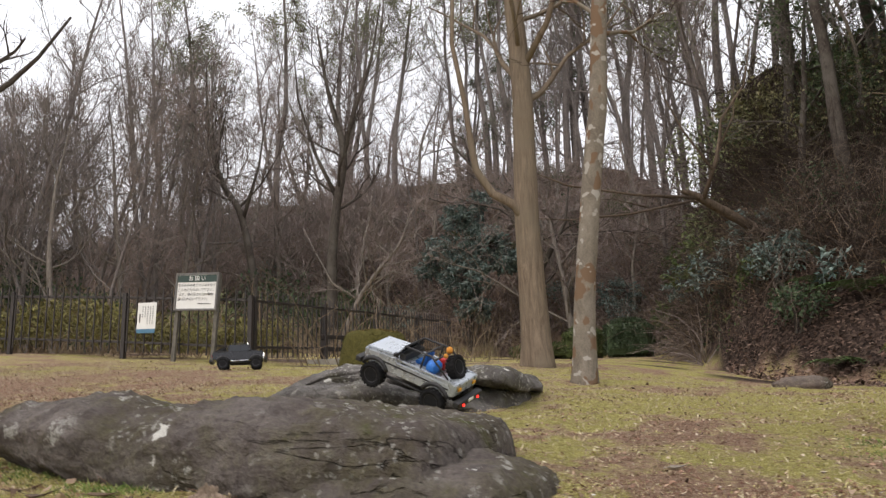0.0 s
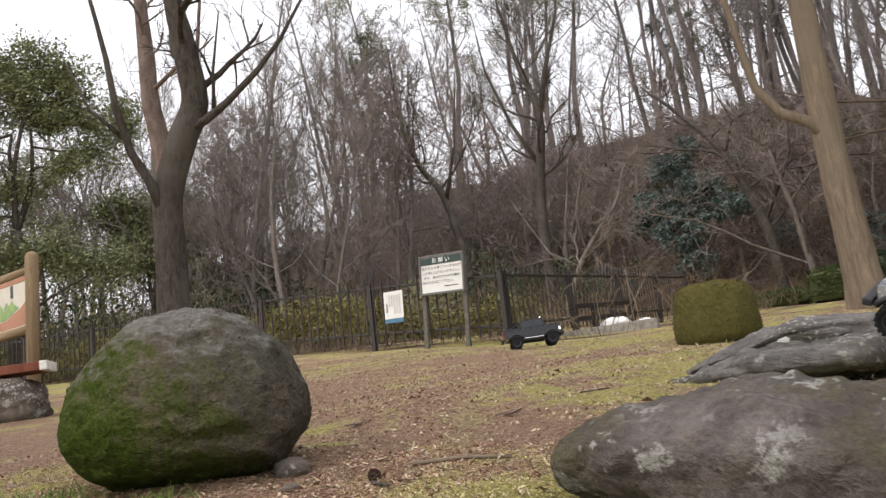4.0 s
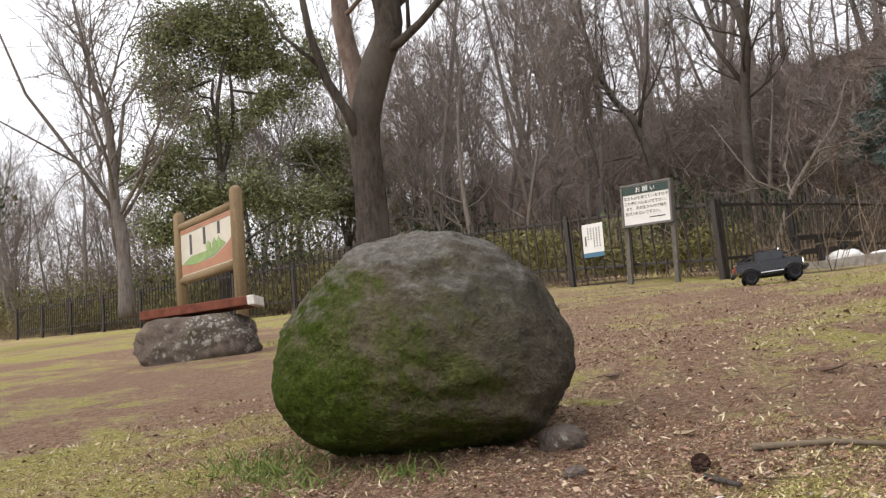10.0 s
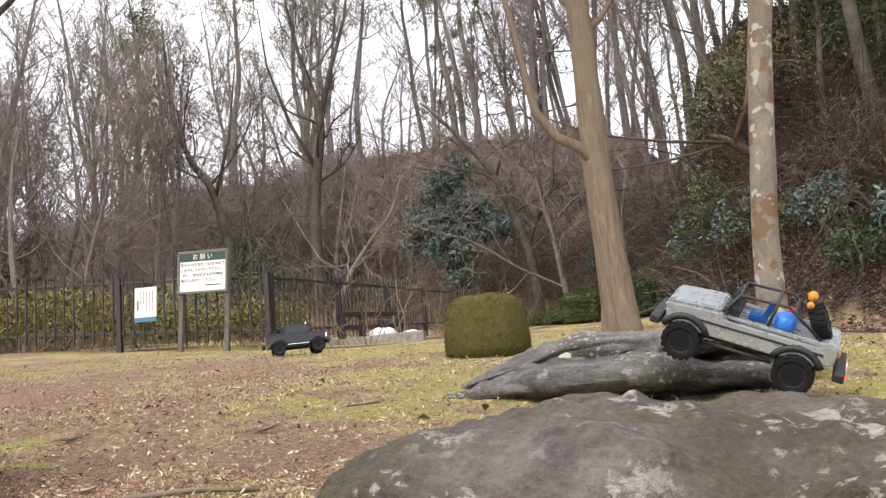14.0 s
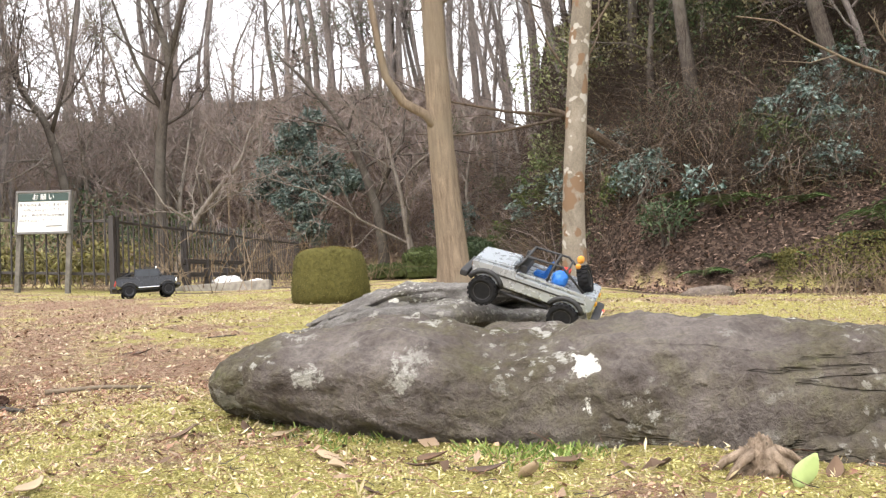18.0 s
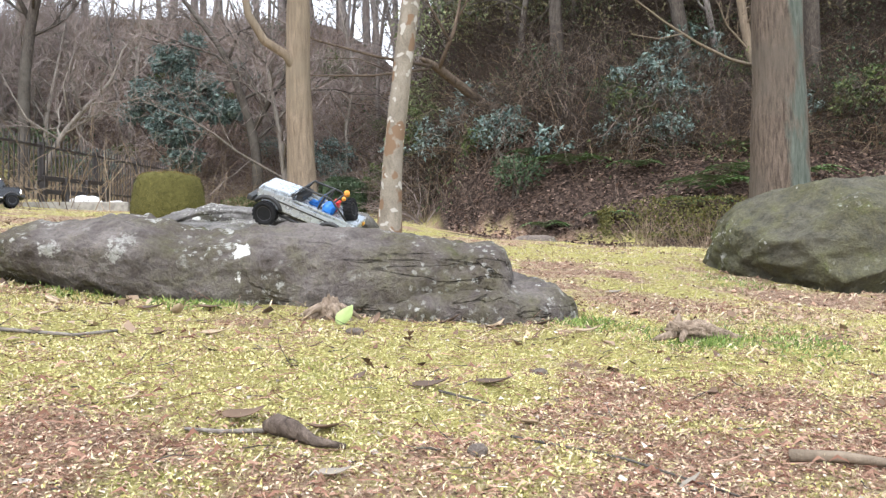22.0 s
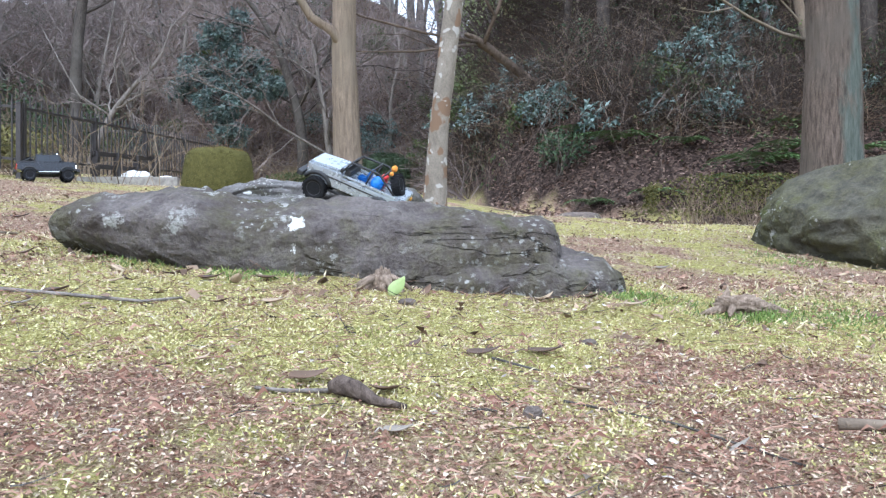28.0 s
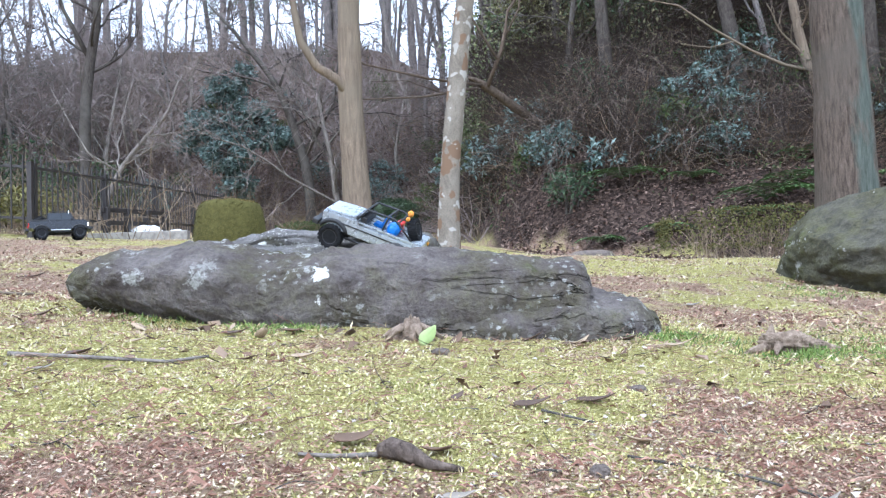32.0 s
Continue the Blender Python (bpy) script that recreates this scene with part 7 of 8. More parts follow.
def black_truck():
    t = thing("model_pickup", "glossy black radio-controlled pickup standing on the lawn", "model car")
    R, W, T = 0.058, 0.05, 0.2
    running_gear(t, 0.335, T, R, W)
    z0, bw = 0.095, 0.195
    part("body", shell([(-0.27, z0 + 0.015), (-0.20, z0), (0.19, z0), (0.238, z0 + 0.018), (0.242, z0 + 0.072), (0.235, z0 + 0.08), (0.11, z0 + 0.085), (-0.275, z0 + 0.08)], bw, 0.06, 0.004), M_BLACK, t)
    part("hood", shell([(0.115, z0 + 0.084), (0.236, z0 + 0.079), (0.232, z0 + 0.088), (0.118, z0 + 0.094)], bw * 0.86, 0, 0.003), M_BLACK, t)
    part("cab", shell([(-0.118, z0 + 0.08), (0.124, z0 + 0.084), (0.096, z0 + 0.160), (-0.108, z0 + 0.162)], bw * 0.94, 0.08, 0.004), M_BLACK, t)
    for y in (-1, 1):
        for x0, x1 in ((0.015, 0.096), (-0.098, 0.005)):
            part("side_window", shell([(x0, z0 + 0.094), (x1 + 0.006, z0 + 0.094), (x1 - 0.012 if x1 > 0.05 else x1, z0 + 0.149), (x0, z0 + 0.149)], 0.004, 0, 0.001), M_GLASS_DARK, t).matrix_basis = Matrix.Translation((0, y * (bw * 0.46 - 0.0005), 0)) @ Matrix.Rotation(0.0, 4, "X")
        for x in (-0.1675, 0.1675):
            flare(t, x, y * (bw / 2 - 0.002), R, M_PLASTIC)
        lamp = part("headlamp", box(bmesh.new(), (0.008, 0.03, 0.03), (0.243, y * 0.07, z0 + 0.05), None, 0.004), lit, t, "lit white headlamp")
        part("tail_lamp", box(bmesh.new(), (0.006, 0.016, 0.03), (-0.277, y * 0.082, z0 + 0.05), None, 0.002), M_LAMP_RED, t)
        part("side_mirror", box(bmesh.new(), (0.014, 0.022, 0.018), (0.105, y * (bw / 2 + 0.008), z0 + 0.105), None, 0.003), M_PLASTIC, t)
        part("side_step", box(bmesh.new(), (0.18, 0.02, 0.008), (0, y * (bw / 2 - 0.003), z0 - 0.008), None, 0.002), M_CHROME, t, "bright side step")
        part("bed_rail", box(bmesh.new(), (0.17, 0.01, 0.014), (-0.18, y * 0.085, z0 + 0.09), None, 0.002), M_PLASTIC, t)
        bar_between([(-0.10, y * 0.07, z0 + 0.08), (-0.125, y * 0.065, z0 + 0.14), (-0.22, y * 0.075, z0 + 0.095)], 0.005, M_PLASTIC, t, "roll_bar")
        part("roof_rail", box(bmesh.new(), (0.15, 0.006, 0.006), (0.0, y * 0.07, z0 + 0.173), None, 0.001), M_PLASTIC, t)
    part("windscreen", shell([(0.119, z0 + 0.098), (0.098, z0 + 0.154), (0.101, z0 + 0.155), (0.123, z0 + 0.099)], 0.145, 0, 0), M_GLASS_DARK, t)
    part("grille", box(bmesh.new(), (0.008, 0.09, 0.034), (0.243, 0, z0 + 0.05), None, 0.002), M_CHROME, t)
    part("front_bumper", box(bmesh.new(), (0.035, 0.2, 0.028), (0.262, 0, z0 + 0.005), None, 0.006), M_PLASTIC, t)
    part("rear_bumper", box(bmesh.new(), (0.03, 0.2, 0.025), (-0.292, 0, z0 + 0.0), None, 0.006), M_PLASTIC, t)
    part("light_bar", box(bmesh.new(), (0.016, 0.14, 0.014), (0.07, 0, z0 + 0.175), None, 0.003), M_PLASTIC, t)
    for k in range(5):
        part("roof_lamp", box(bmesh.new(), (0.006, 0.018, 0.010), (0.079, (k - 2) * 0.026, z0 + 0.175), None, 0.001), lit, t)
    for k in range(4):
        part("rack_bar", box(bmesh.new(), (0.006, 0.14, 0.005), (-0.055 + 0.033 * k, 0, z0 + 0.173), None, 0.001), M_PLASTIC, t)
    spare = new("spare_wheel")
    spare.parent = t
    spare.matrix_basis = pose(-0.19, 0.0, z0 + 0.11, 0, -25, 0)
    part("tyre", tyre_mesh(R * 0.9, W * 0.85), M_TYRE, spare)
    part("rim", rim_mesh(R * 0.9, W * 0.85), M_RIM, spare)
    return t


silver = silver_truck()
turn = Euler((0, 0, radians(174))).to_matrix().to_4x4() @ Matrix.Rotation(radians(-24), 4, "Y") @ Matrix.Rotation(radians(-20), 4, "X")
hub = Vector((0.435, 2.52, 0.708))
silver.matrix_basis = Matrix.Translation(hub - turn.to_3x3() @ Vector((0.155, 0.095, 0.055))) @ turn
black = black_truck()
bx, by = -2.45, 6.0
black.matrix_basis = pose(bx, by, ground_z(bx, by) + 0.004, -3, -2, 30) @ Matrix.Scale(0.9, 4)

# ---- small things on the lawn ----
def scatter(rng, n, x0, x1, y0, y1, lift=0.002):
    x, y = rng.uniform(x0, x1, n), rng.uniform(y0, y1, n)
    return np.stack([x, y, surface(x, y) + lift], 1)


M_MOSS_TUFT = leaf_material("moss_tufts", ((0.22, 0.19, 0.06), (0.43, 0.38, 0.14), (0.56, 0.51, 0.22), (0.7, 0.65, 0.36)), 0.9)
M_CRUMB = leaf_material("litter_crumbs", ((0.06, 0.034, 0.024), (0.17, 0.092, 0.06), (0.28, 0.165, 0.11), (0.37, 0.24, 0.165), (0.44, 0.33, 0.23), (0.5, 0.42, 0.32)), 0.85)
M_STRAW = leaf_material("straw_blades", ((0.16, 0.115, 0.06), (0.42, 0.34, 0.2), (0.65, 0.58, 0.4)), 0.8)
M_NEEDLE = leaf_material("red_brown_needles", ((0.12, 0.058, 0.04), (0.25, 0.13, 0.09), (0.38, 0.24, 0.17)), 0.8)
M_CHIP = leaf_material("pale_bark_chips", ((0.1, 0.08, 0.06), (0.3, 0.26, 0.21), (0.62, 0.59, 0.54)), 0.8)

M_BARK_STUMP = bark_material("weathered_split_wood", (0.12, 0.085, 0.06), (0.36, 0.28, 0.21), stretch=0.2, scale=60, furrow=0.8)

rng = np.random.default_rng(77)


def flakes(rng, at, size, ratio, flat):
    """Many small bent shards at once, two triangles each."""
    n = len(at)
    nrm = unit(unit(rng.normal(0, 1, (n, 3))) * (1 - flat) + np.array([0, 0, 1.0]) * (flat * 1.6 + 0.05))
    along = unit(np.cross(nrm, rng.normal(0, 1, (n, 3))))
    across = np.cross(nrm, along)
    w = (size * ratio * (0.6 + 0.8 * rng.random(n)))[:, None] * 0.5
    s = size[:, None]
    bend = nrm * s * rng.normal(0, 0.22, (n, 1))
    verts = np.stack([at, at + along * s * 0.5 + across * w + bend, at + along * s, at + along * s * (0.35 + 0.3 * rng.random((n, 1))) - across * w + bend * 0.6], 1)
    i = np.arange(n)[:, None] * 4
    return verts.reshape(-1, 3), np.concatenate([i + np.array([[0, 1, 3]]), i + np.array([[1, 2, 3]])], 0)


def lawn_cover(name, label, n, areas, size, ratio, mat, flat, moss_from, moss_to, lift=0.001):
    """Strewn pieces, thickest where the lawn is between moss_from and moss_to on its way from litter to moss."""
    at = np.concatenate([scatter(rng, int(n * w), *a, lift) for a, w in areas])
    m = mossy(at[:, 0], at[:, 1])
    m = m + rng.normal(0, 0.12, len(m))
    want = smooth(moss_from - 0.5, moss_from, m) * smooth(moss_to + 0.5, moss_to, m)
    at = at[rng.random(len(at)) < 0.12 + 0.88 * want]
    tagged(new(name, fast_mesh(name, *flakes(rng, at, size * (0.45 + 1.1 * rng.random(len(at))), ratio, flat), mat)), label, name.replace("_", " "), kind="stuff")


CLOSE = (0.0, 2.3, -1.0, 0.2)
NEAR, MID, FAR = (-0.6, 2.5, 0.1, 1.3), (-2.6, 3.4, 0.3, 4.5), (-6, 4.5, 3.5, 9)
BOULDER_SIDE = (-2.3, -0.2, 0.45, 1.6)
lawn_cover("moss_tuft", "yellow-green moss tufts covering the lawn", 300000, ((CLOSE, 0.4), (NEAR, 0.36), (BOULDER_SIDE, 0.12), (MID, 0.12)), 0.0048, 0.4, M_MOSS_TUFT, 0.0, 0.55, 1.0)
lawn_cover("litter_crumb", "crumbs of bark, needles and dead leaf strewn over the lawn", 260000, ((CLOSE, 0.46), (NEAR, 0.22), (BOULDER_SIDE, 0.2), (MID, 0.12)), 0.0055, 0.6, M_CRUMB, 0.55, 0.0, 0.45)
lawn_cover("litter_crumb", "coarse dead leaf crumbs over the open lawn", 70000, ((MID, 0.45), (FAR, 0.55)), 0.014, 0.5, M_CRUMB, 0.5, 0.0, 0.5)
lawn_cover("dry_grass", "short dry straw-coloured grass in the moss", 90000, ((CLOSE, 0.4), (NEAR, 0.35), (BOULDER_SIDE, 0.15), (MID, 0.1)), 0.010, 0.09, M_STRAW, 0.3, 0.2, 0.8)
lawn_cover("dry_grass", "dry straw-coloured grass blades over the open lawn", 80000, ((MID, 0.4), (FAR, 0.6)), 0.018, 0.14, M_STRAW, 0.1, 0.3, 1.0)
lawn_cover("needle_litter", "reddish-brown fallen needles on the lawn", 80000, ((CLOSE, 0.4), (NEAR, 0.2), (BOULDER_SIDE, 0.15), (MID, 0.25)), 0.017, 0.05, M_NEEDLE, 0.75, 0.0, 0.35, 0.003)
lawn_cover("bark_chip", "pale bark chips and gravel scattered on the lawn", 1800, ((CLOSE, 0.4), (NEAR, 0.3), (BOULDER_SIDE, 0.1), (MID, 0.2)), 0.009, 0.7, M_CHIP, 0.6, 0.0, 0.6, 0.003)
lawn_cover("fallen_leaf_litter", "small brown fallen leaves scattered over the lawn", 1100, ((NEAR, 0.25), (MID, 0.4), (FAR, 0.35)), 0.03, 0.45, M_LEAF_BROWN, 0.5, 0.0, 1.0, 0.004)

# sprays of fallen red needles and fine dark twiglets close by
for name, label, n, ln, rad, mat in (("needle_spray", "curved red-brown needle sprays lying on the lawn", 3800, 0.05, 0.0007, M_NEEDLE), ("twiglet", "fine dark twiglets scattered on the lawn", 550, 0.04, 0.0011, M_BARK_DARK)):
    b = np.concatenate([scatter(rng, int(n * 0.75), 0.0, 2.3, -0.75, 0.75, 0.004), scatter(rng, int(n * 0.25), -2.2, 0.2, 0.4, 2.6, 0.004)])
    v, f, _ = stalks(rng, b, np.stack([rng.normal(0, 1, len(b)), rng.normal(0, 1, len(b)), rng.normal(0.05, 0.12, len(b))], 1), ln * (0.5 + rng.random(len(b))), np.full(len(b), rad), np.array([0, 0, -0.03]), 4, 0.18)
    tagged(new(name, fast_mesh(name, v, f, mat)), label, "litter", kind="stuff")

# leaf litter at the foot of the bank
x = rng.uniform(1.9, 9, 14000)
fy = np.interp(x, [q[0] for q in FOOT[::-1]], [q[1] for q in FOOT[::-1]])
y = fy - 1.3 + 4.5 * rng.random(14000)
at = np.stack([x, y, terrain(x, y) + 0.01], 1)
tagged(new("leaf_litter", fast_mesh("leaf_litter", *blades(rng, at, np.full(14000, 0.075), 0.45, flat=0.45), M_LITTER)), "deep brown leaf litter at the foot of the bank", "leaf litter", kind="stuff")


def grass_clump(x, y, n, spread, height, seed, label):
    r = np.random.default_rng(seed)
    b = np.stack([x + r.normal(0, spread, n), y + r.normal(0, spread, n), np.zeros(n)], 1)
    b[:, 2] = surface(b[:, 0], b[:, 1]) - 0.004
    way = np.stack([r.normal(0, 0.5, n), r.normal(0, 0.5, n), np.ones(n)], 1)
    v, f, _ = stalks(r, b, way, height * (0.5 + 0.8 * r.random(n)), np.full(n, 0.0022), np.array([0, 0, -0.2]), 3, 0.15)
    return tagged(new("grass_tuft", fast_mesh("grass_tuft", v, f, M_LEAF_GRASS)), label, "grass", kind="stuff")


for i, (x, y, n, sp, h) in enumerate(((-1.5, 1.0, 110, 0.05, 0.045), (-1.62, 1.05, 160, 0.08, 0.035), (-1.15, 1.08, 50, 0.04, 0.035), (0.55, 0.74, 260, 0.05, 0.022), (1.5, 0.72, 260, 0.07, 0.019), (1.71, 0.545, 420, 0.035, 0.02), (1.65, 0.55, 260, 0.06, 0.014),
                                      (1.75, 0.66, 220, 0.06, 0.014), (2.35, 2.0, 260, 0.1, 0.02), (0.25, 0.86, 200, 0.06, 0.022), (-1.35, 0.98, 90, 0.06, 0.035), (2.0, 0.8, 220, 0.1, 0.015), (0.6, 0.76, 420, 0.03, 0.016), (1.47, 0.74, 320, 0.035, 0.018), (1.85, 0.5, 380, 0.07, 0.016), (1.95, 0.6, 300, 0.06, 0.016))):
    grass_clump(x, y, n, sp, h, 300 + i, "fresh green grass tuft growing beside a rock")


def curled_leaf(name, label, x, y, length, width, mat, turn, lift=0.008, curl=0.16, tilt=0.0):
    """One fallen leaf: a pointed blade with a midrib fold, curled up along its length."""
    bm = bmesh.new()
    rows, prev = 9, None
    for i in range(rows):
        f = i / (rows - 1)
        w = width * math.sin(math.pi * (0.06 + 0.9 * f) ** 0.85) * 0.5
        z = curl * length * 3.0 * (f - 0.35) ** 2
        sway = 0.1 * length * math.sin(2.4 * f + turn)
        ring = [bm.verts.new((length * (f - 0.5), sway - w * 0.8, z + (0.05 + 0.3 * f) * w)), bm.verts.new((length * (f - 0.5), sway, z)), bm.verts.new((length * (f - 0.5), sway + w * 0.9, z + (0.6 - 0.45 * f) * w))]
        if prev:
            bm.faces.new((prev[0], prev[1], ring[1], ring[0]))
            bm.faces.new((prev[1], prev[2], ring[2], ring[1]))
        prev = ring
    t = thing(name, label, "leaf")
    blade = part("leaf_blade", bm, mat, t, shade=True)
    so = blade.modifiers.new("thickness", "SOLIDIFY")
    so.thickness = 0.0012
    s = Soup()
    s.tube([(-length * 0.5, 0, curl * length * 0.25), (-length * 0.62, 0.004, 0.004), (-length * 0.8, 0.0, 0.0)], [0.0013, 0.0012, 0.001], 5, True)
    part("stalk", s.mesh("stalk", mat), mat, t)
    z = float(surface(np.array([x]), np.array([y]))[0])
    t.matrix_basis = pose(x, y, z + 0.004, 0, tilt, turn)
    return t


M_LEAF_FRESH = leaf_material("fresh_green_leaf", ((0.3, 0.38, 0.14), (0.38, 0.46, 0.2)), 0.45)
M_LEAF_DEAD = leaf_material("dead_dark_leaf", ((0.07, 0.045, 0.032), (0.12, 0.08, 0.055)), 0.6)
M_LEAF_TAN = leaf_material("dry_tan_leaf", ((0.3, 0.22, 0.14), (0.38, 0.3, 0.2)), 0.7)
g = curled_leaf("green_leaf", "fresh green leaf standing against the slab rock", 0.922, 0.60, 0.052, 0.036, M_LEAF_FRESH, 90, curl=0.1)
g.matrix_basis = pose(0.922, 0.60, float(surface(np.array([0.922]), np.array([0.6]))[0]) + 0.022, 70, -62, 20)
for x, y, ln, wd, mat, turn, lab in (
    (1.09, 0.02, 0.055, 0.03, M_LEAF_DEAD, 20, "curled dark dead leaf on the lawn"),
    (1.19, 0.07, 0.06, 0.024, M_LEAF_DEAD, -12, "curled dark dead leaf on the lawn"),
    (0.50, 0.62, 0.06, 0.026, M_LEAF_DEAD, 10, "dark curled leaf in front of the slab rock"),
    (1.24, 0.66, 0.05, 0.022, M_LEAF_TAN, -25, "pale dry leaf in front of the slab rock"),
    (1.45, 0.56, 0.07, 0.02, M_LEAF_TAN, 5, "pale dry leaf lying flat on the moss"),
    (0.86, -0.22, 0.05, 0.035, M_LEAF_BROWN, 40, "folded brown leaf on the needles"),
    (0.30, 0.30, 0.05, 0.03, M_LEAF_DEAD, -20, "dark curled leaf beside a twig"),
    (0.42, -0.33, 0.045, 0.035, M_LEAF_BROWN, 70, "orange-brown curled leaf on bare soil"),
    (0.15, 0.83, 0.045, 0.03, M_LEAF_TAN, 30, "dry leaf under the nose of the slab rock"),
    (0.28, 0.66, 0.05, 0.03, M_LEAF_TAN, 120, "dry leaf under the nose of the slab rock"),
    (-0.72, 2.15, 0.08, 0.035, M_LEAF_DEAD, 15, "dark fallen leaf on the lawn"),
    (-1.35, 2.12, 0.07, 0.03, M_LEAF_DEAD, 60, "dark fallen leaf on the lawn"),
    (-0.75, 1.45, 0.05, 0.025, M_LEAF_TAN, 30, "pale green-grey fallen leaf on the lawn"),
    (1.75, 1.5, 0.05, 0.03, M_CHIP, 10, "pale fallen leaf on the lawn"),
    (-0.1, 0.5, 0.06, 0.03, M_LEAF_TAN, 80, "dry tan leaf on the lawn"),
    (0.7, 0.35, 0.05, 0.03, M_LEAF_TAN, 10, "dry tan leaf on the moss"),
    (0.955, -0.245, 0.04, 0.026, M_LEAF_BROWN, 200, "folded orange-brown leaf behind the knotty stick"),
    (0.98, -0.375, 0.032, 0.018, M_CHIP, 15, "curled leaf with a pale underside on the needles"),
):
    curled_leaf("fallen_leaf", lab, x, y, ln, wd, mat, turn)


def stick(label, pts, r0, r1, mat, name="twig"):
    pts = [(x, y, float(surface(np.array([x]), np.array([y]))[0]) + h) for x, y, h in pts]
    s = Soup()
    s.tube(pts, list(np.linspace(r0, r1, len(pts))) if isinstance(r0, float) else list(r0), 8, True)
    return tagged(new(name, s.mesh(name, mat)), label, name)


stick("thin dry twig lying on the lawn", [(0.19, 0.265, 0.005), (0.32, 0.275, 0.006), (0.46, 0.30, 0.005), (0.53, 0.32, 0.005)], 0.004, 0.0025, M_BARK_GREY)
stick("thick broken knotty stick on the needles", [(0.893, -0.262, 0.009), (0.905, -0.27, 0.013), (0.925, -0.277, 0.011), (0.95, -0.289, 0.007), (0.985, -0.301, 0.004)], (0.007, 0.0125, 0.011, 0.006, 0.003), 0, M_BARK_KNOT)
stick("thin grey twig beside the knotty stick", [(0.80, -0.255, 0.004), (0.845, -0.262, 0.006), (0.895, -0.262, 0.004)], 0.002, 0.003, M_BARK_GREY)
stick("curved dry stick on the lawn", [(1.49, -0.28, 0.008), (1.54, -0.30, 0.010), (1.59, -0.31, 0.008)], 0.008, 0.005, M_BARK_TAN)
stick("long thin twig in the grass", [(1.18, -0.2, 0.004), (1.3, -0.28, 0.004), (1.40, -0.40, 0.004)], 0.0018, 0.0012, M_BARK_DARK)
stick("small twig beside a dead leaf", [(1.10, 0.0, 0.004), (1.17, -0.03, 0.003)], 0.002, 0.0015, M_BARK_DARK)
stick("pale stick lying near the boulder", [(-0.56, 1.31, 0.006), (-0.45, 1.37, 0.008), (-0.34, 1.40, 0.005)], 0.006, 0.004, M_BARK_TAN)
stick("short dark twig beside a pine cone", [(-0.57, 1.16, 0.006), (-0.5, 1.13, 0.006)], 0.005, 0.004, M_BARK_DARK)
stick("thin twig lying on the open lawn", [(-0.66, 2.6, 0.003), (-0.55, 2.63, 0.003)], 0.003, 0.002, M_BARK_DARK)

# broken root stump that stands at the foot of the slab
r = np.random.default_rng(88)
z0 = float(surface(np.array([0.885]), np.array([0.65]))[0])
stump = thing("root_stump", "weathered splintered root stump at the foot of the slab", "stump")
stump.matrix_basis = pose(0.885, 0.655, z0)
part("stump_body", round_rock((0.052, 0.03, 0.056), 71, 1.5, 0.22, (((0.8, -0.2, 0.6), 0.5), ((-0.7, -0.3, 0.6), 0.6)), 5, 0.9, 0.9), M_BARK_STUMP, stump, shade=True)
for k in range(5):
    a = 0.6 + k * 1.1
    s = Soup()
    s.tube([(0.02 * math.cos(a), 0.012 * math.sin(a), 0.03), (0.05 * math.cos(a), 0.03 * math.sin(a), 0.02), (0.085 * math.cos(a), 0.045 * math.sin(a), -0.004)], [0.009, 0.007, 0.003], 6, True)
    part("root", s.mesh("root", M_BARK_STUMP), M_BARK_STUMP, stump)

# exposed root with a broken spike, grown round with moss
root_z = float(surface(np.array([1.69]), np.array([0.6]))[0])
knob = thing("root_stump", "weathered grey exposed tree root with a broken spike in the moss", "stump")
knob.matrix_basis = pose(1.69, 0.6, root_z, 0, 0, -8)
part("stump_body", round_rock((0.072, 0.03, 0.026), 74, 2.0, 0.16, (((0.9, 0, 0.5), 0.7), ((-0.3, -0.4, 0.9), 0.8)), 5, 0.8, 0.9), M_BARK_STUMP, knob, shade=True).matrix_basis = pose(0.012, 0, 0.014, 0, 7, 0)
for path, radii in (([(-0.035, 0, 0.01), (-0.032, 0.002, 0.035), (-0.028, 0.004, 0.058)], [0.02, 0.012, 0.002]), ([(-0.04, -0.01, 0.012), (-0.075, -0.02, 0.004), (-0.1, -0.03, -0.004)], [0.012, 0.007, 0.003]),
                    ([(0.06, 0, 0.012), (0.09, 0.004, 0.004), (0.125, 0.0, -0.004)], [0.014, 0.008, 0.003]), ([(-0.02, -0.02, 0.014), (-0.03, -0.035, 0.004), (-0.034, -0.05, -0.004)], [0.011, 0.007, 0.003])):
    s = Soup()
    s.tube(path, radii, 8, True)
    part("root", s.mesh("root", M_BARK_STUMP), M_BARK_STUMP, knob)

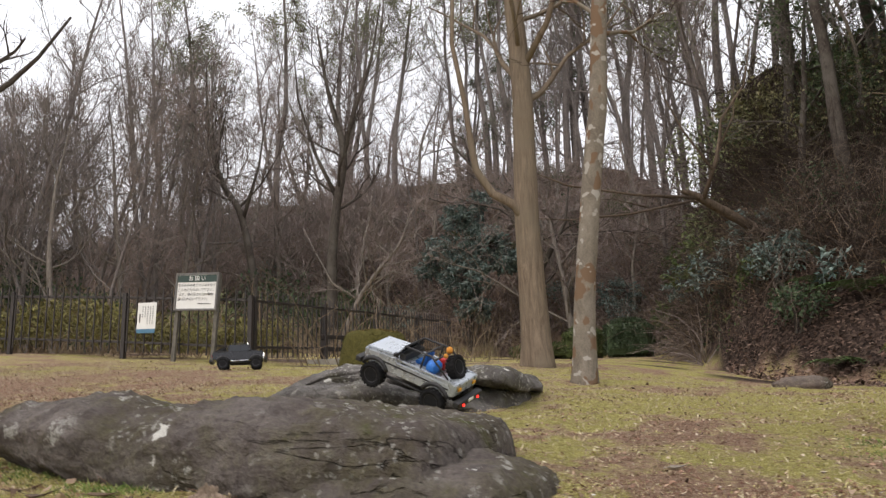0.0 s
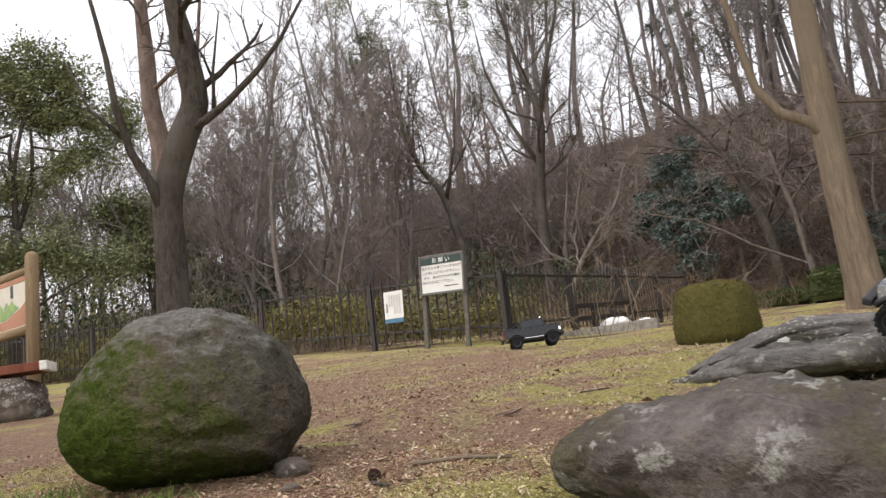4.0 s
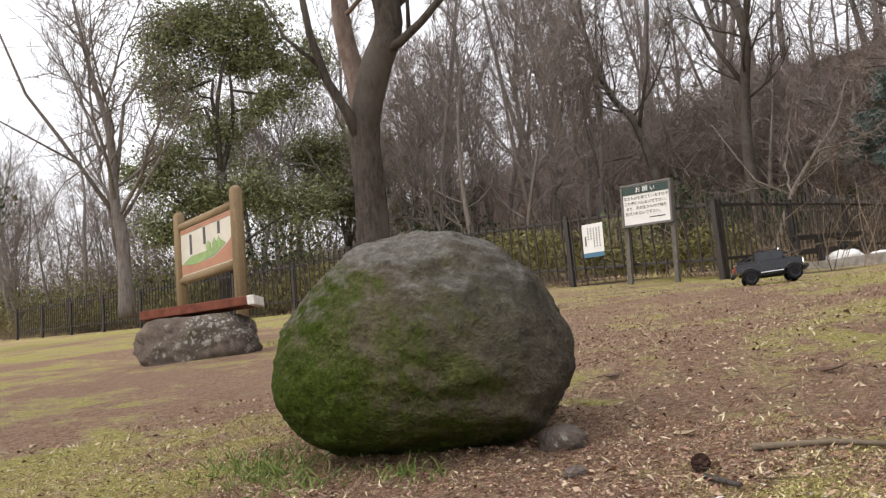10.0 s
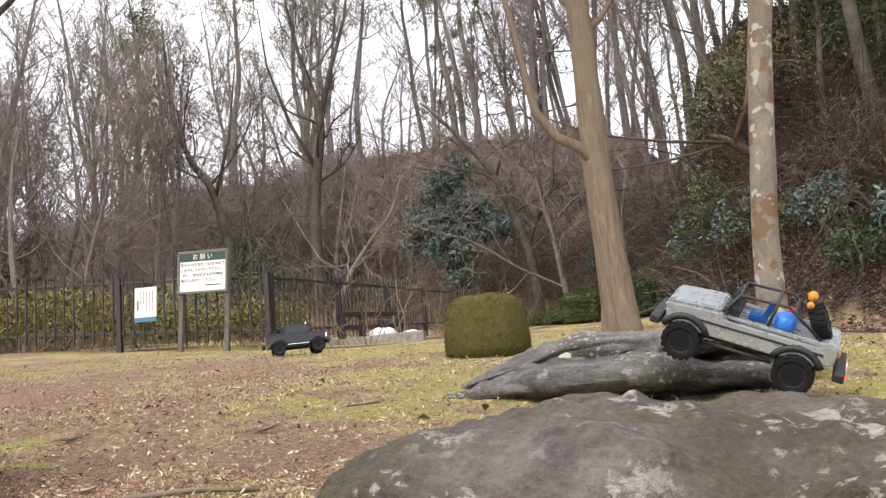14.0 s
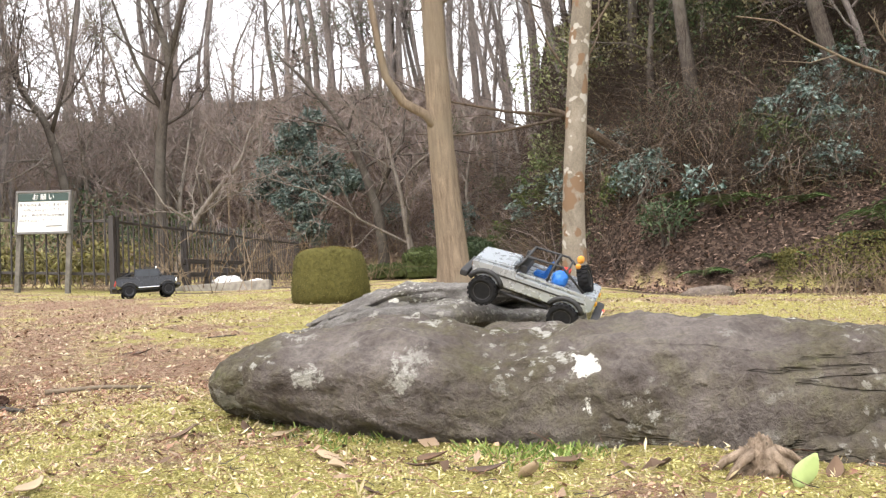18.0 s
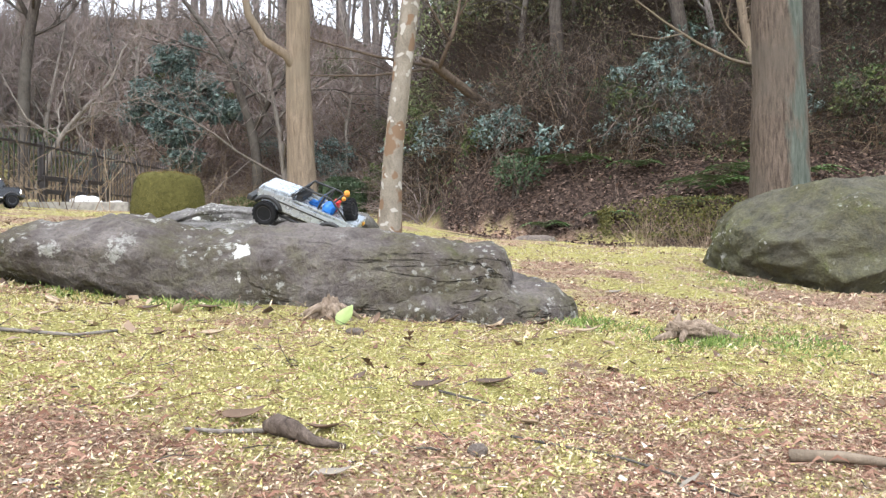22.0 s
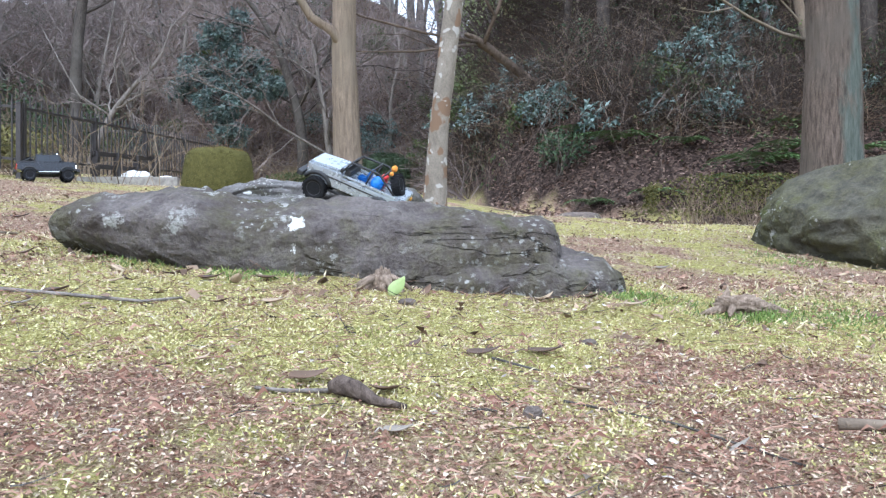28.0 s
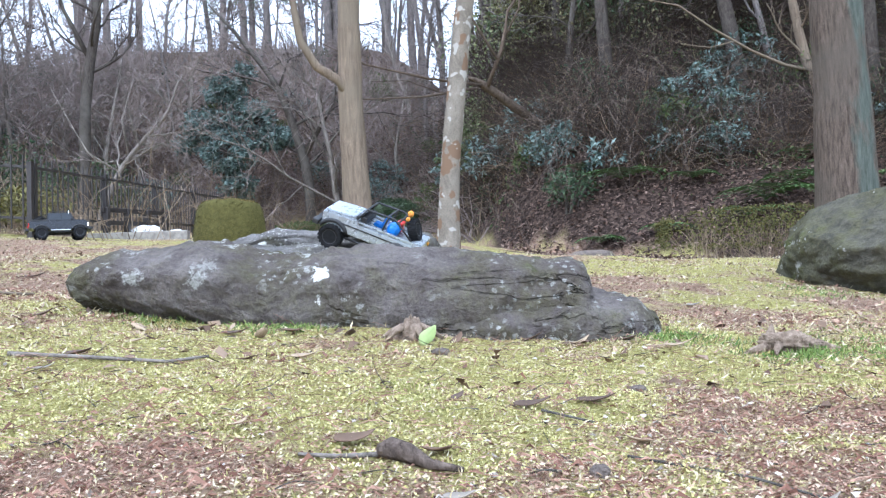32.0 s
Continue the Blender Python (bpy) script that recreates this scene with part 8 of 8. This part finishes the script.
# dead leaves gathered at the foot of the slab
for k in range(14):
    x = -0.05 + 1.5 * (k + 1.4 * r.random()) / 14
    y = 0.72 - 0.10 * r.random() + (0.16 if x < 0.15 else 0.0)
    curled_leaf("fallen_leaf", "curled brown dead leaf gathered at the foot of the slab", x, y, 0.04 + 0.03 * r.random(), 0.02 + 0.014 * r.random(), [M_LEAF_BROWN, M_LEAF_DEAD, M_LEAF_TAN][k % 3], r.random() * 360, curl=0.12, tilt=r.normal(0, 22))
for k in range(12):
    x, y = 0.25 + 1.7 * r.random(), -0.45 + 0.95 * r.random()
    curled_leaf("fallen_leaf", "small dry curled leaf lying on the mossy lawn", x, y, 0.02 + 0.022 * r.random(), 0.011 + 0.01 * r.random(), [M_LEAF_TAN, M_LEAF_BROWN, M_CHIP, M_LEAF_DEAD][k % 4], r.random() * 360, curl=0.15, tilt=r.normal(0, 14))

M_CONE = bare("dark_brown_cone", (0.05, 0.03, 0.022), 0.8, vary=0.3, scale=80)
cone = thing("pine_cone", "dark brown pine cone lying on the lawn", "pine cone")
cone.matrix_basis = pose(-0.607, 1.219, float(surface(np.array([-0.607]), np.array([1.219]))[0]) + 0.013, 70, 0, 30)
part("core", round_rock((0.008, 0.008, 0.012), 3, 2, 0.03, subdiv=2), M_CONE, cone)
scale_mesh = None
for k in range(40):
    a, z = k * 2.4, -0.011 + 0.022 * k / 39
    rad = 0.012 * math.sqrt(max(0.1, 1 - (z / 0.0145) ** 2))
    bm = box(bmesh.new(), (0.008, 0.006, 0.0022), (0, 0, 0), None, 0.0007)
    o = part("scale", bm if scale_mesh is None else scale_mesh, M_CONE, cone)
    if scale_mesh is None:
        scale_mesh = o.data
    else:
        bm.free()
    o.matrix_basis = Matrix.Translation((rad * math.cos(a), rad * math.sin(a), z)) @ Euler((0, -0.5, a)).to_matrix().to_4x4()

for i, (x, y, s3, lab) in enumerate(((1.28, 0.19, (0.014, 0.012, 0.008), "small bluish pebble in the moss"),
                                     (0.5, -0.36, (0.016, 0.012, 0.008), "small grey pebble on bare soil"),
                                     (1.13, -0.30, (0.014, 0.011, 0.008), "pale pebble among the needles"), (-0.82, 1.17, (0.03, 0.02, 0.012), "flat brown stone near the boulder"),
                                     (0.95, 0.48, (0.022, 0.012, 0.009), "small grey stone on the moss"), (2.6, 8.6, (0.28, 0.16, 0.09), "low flat stone at the foot of the bank"))):
    o = part("pebble", round_rock(s3, 60 + i, 2.3, 0.09, subdiv=4), M_ROCK_STEP, None, shade=True)
    o.matrix_basis = pose(x, y, float(surface(np.array([x]), np.array([y]))[0]) + s3[2] * 0.4, 0, 0, i * 37)
    tagged(o, lab, "stone")
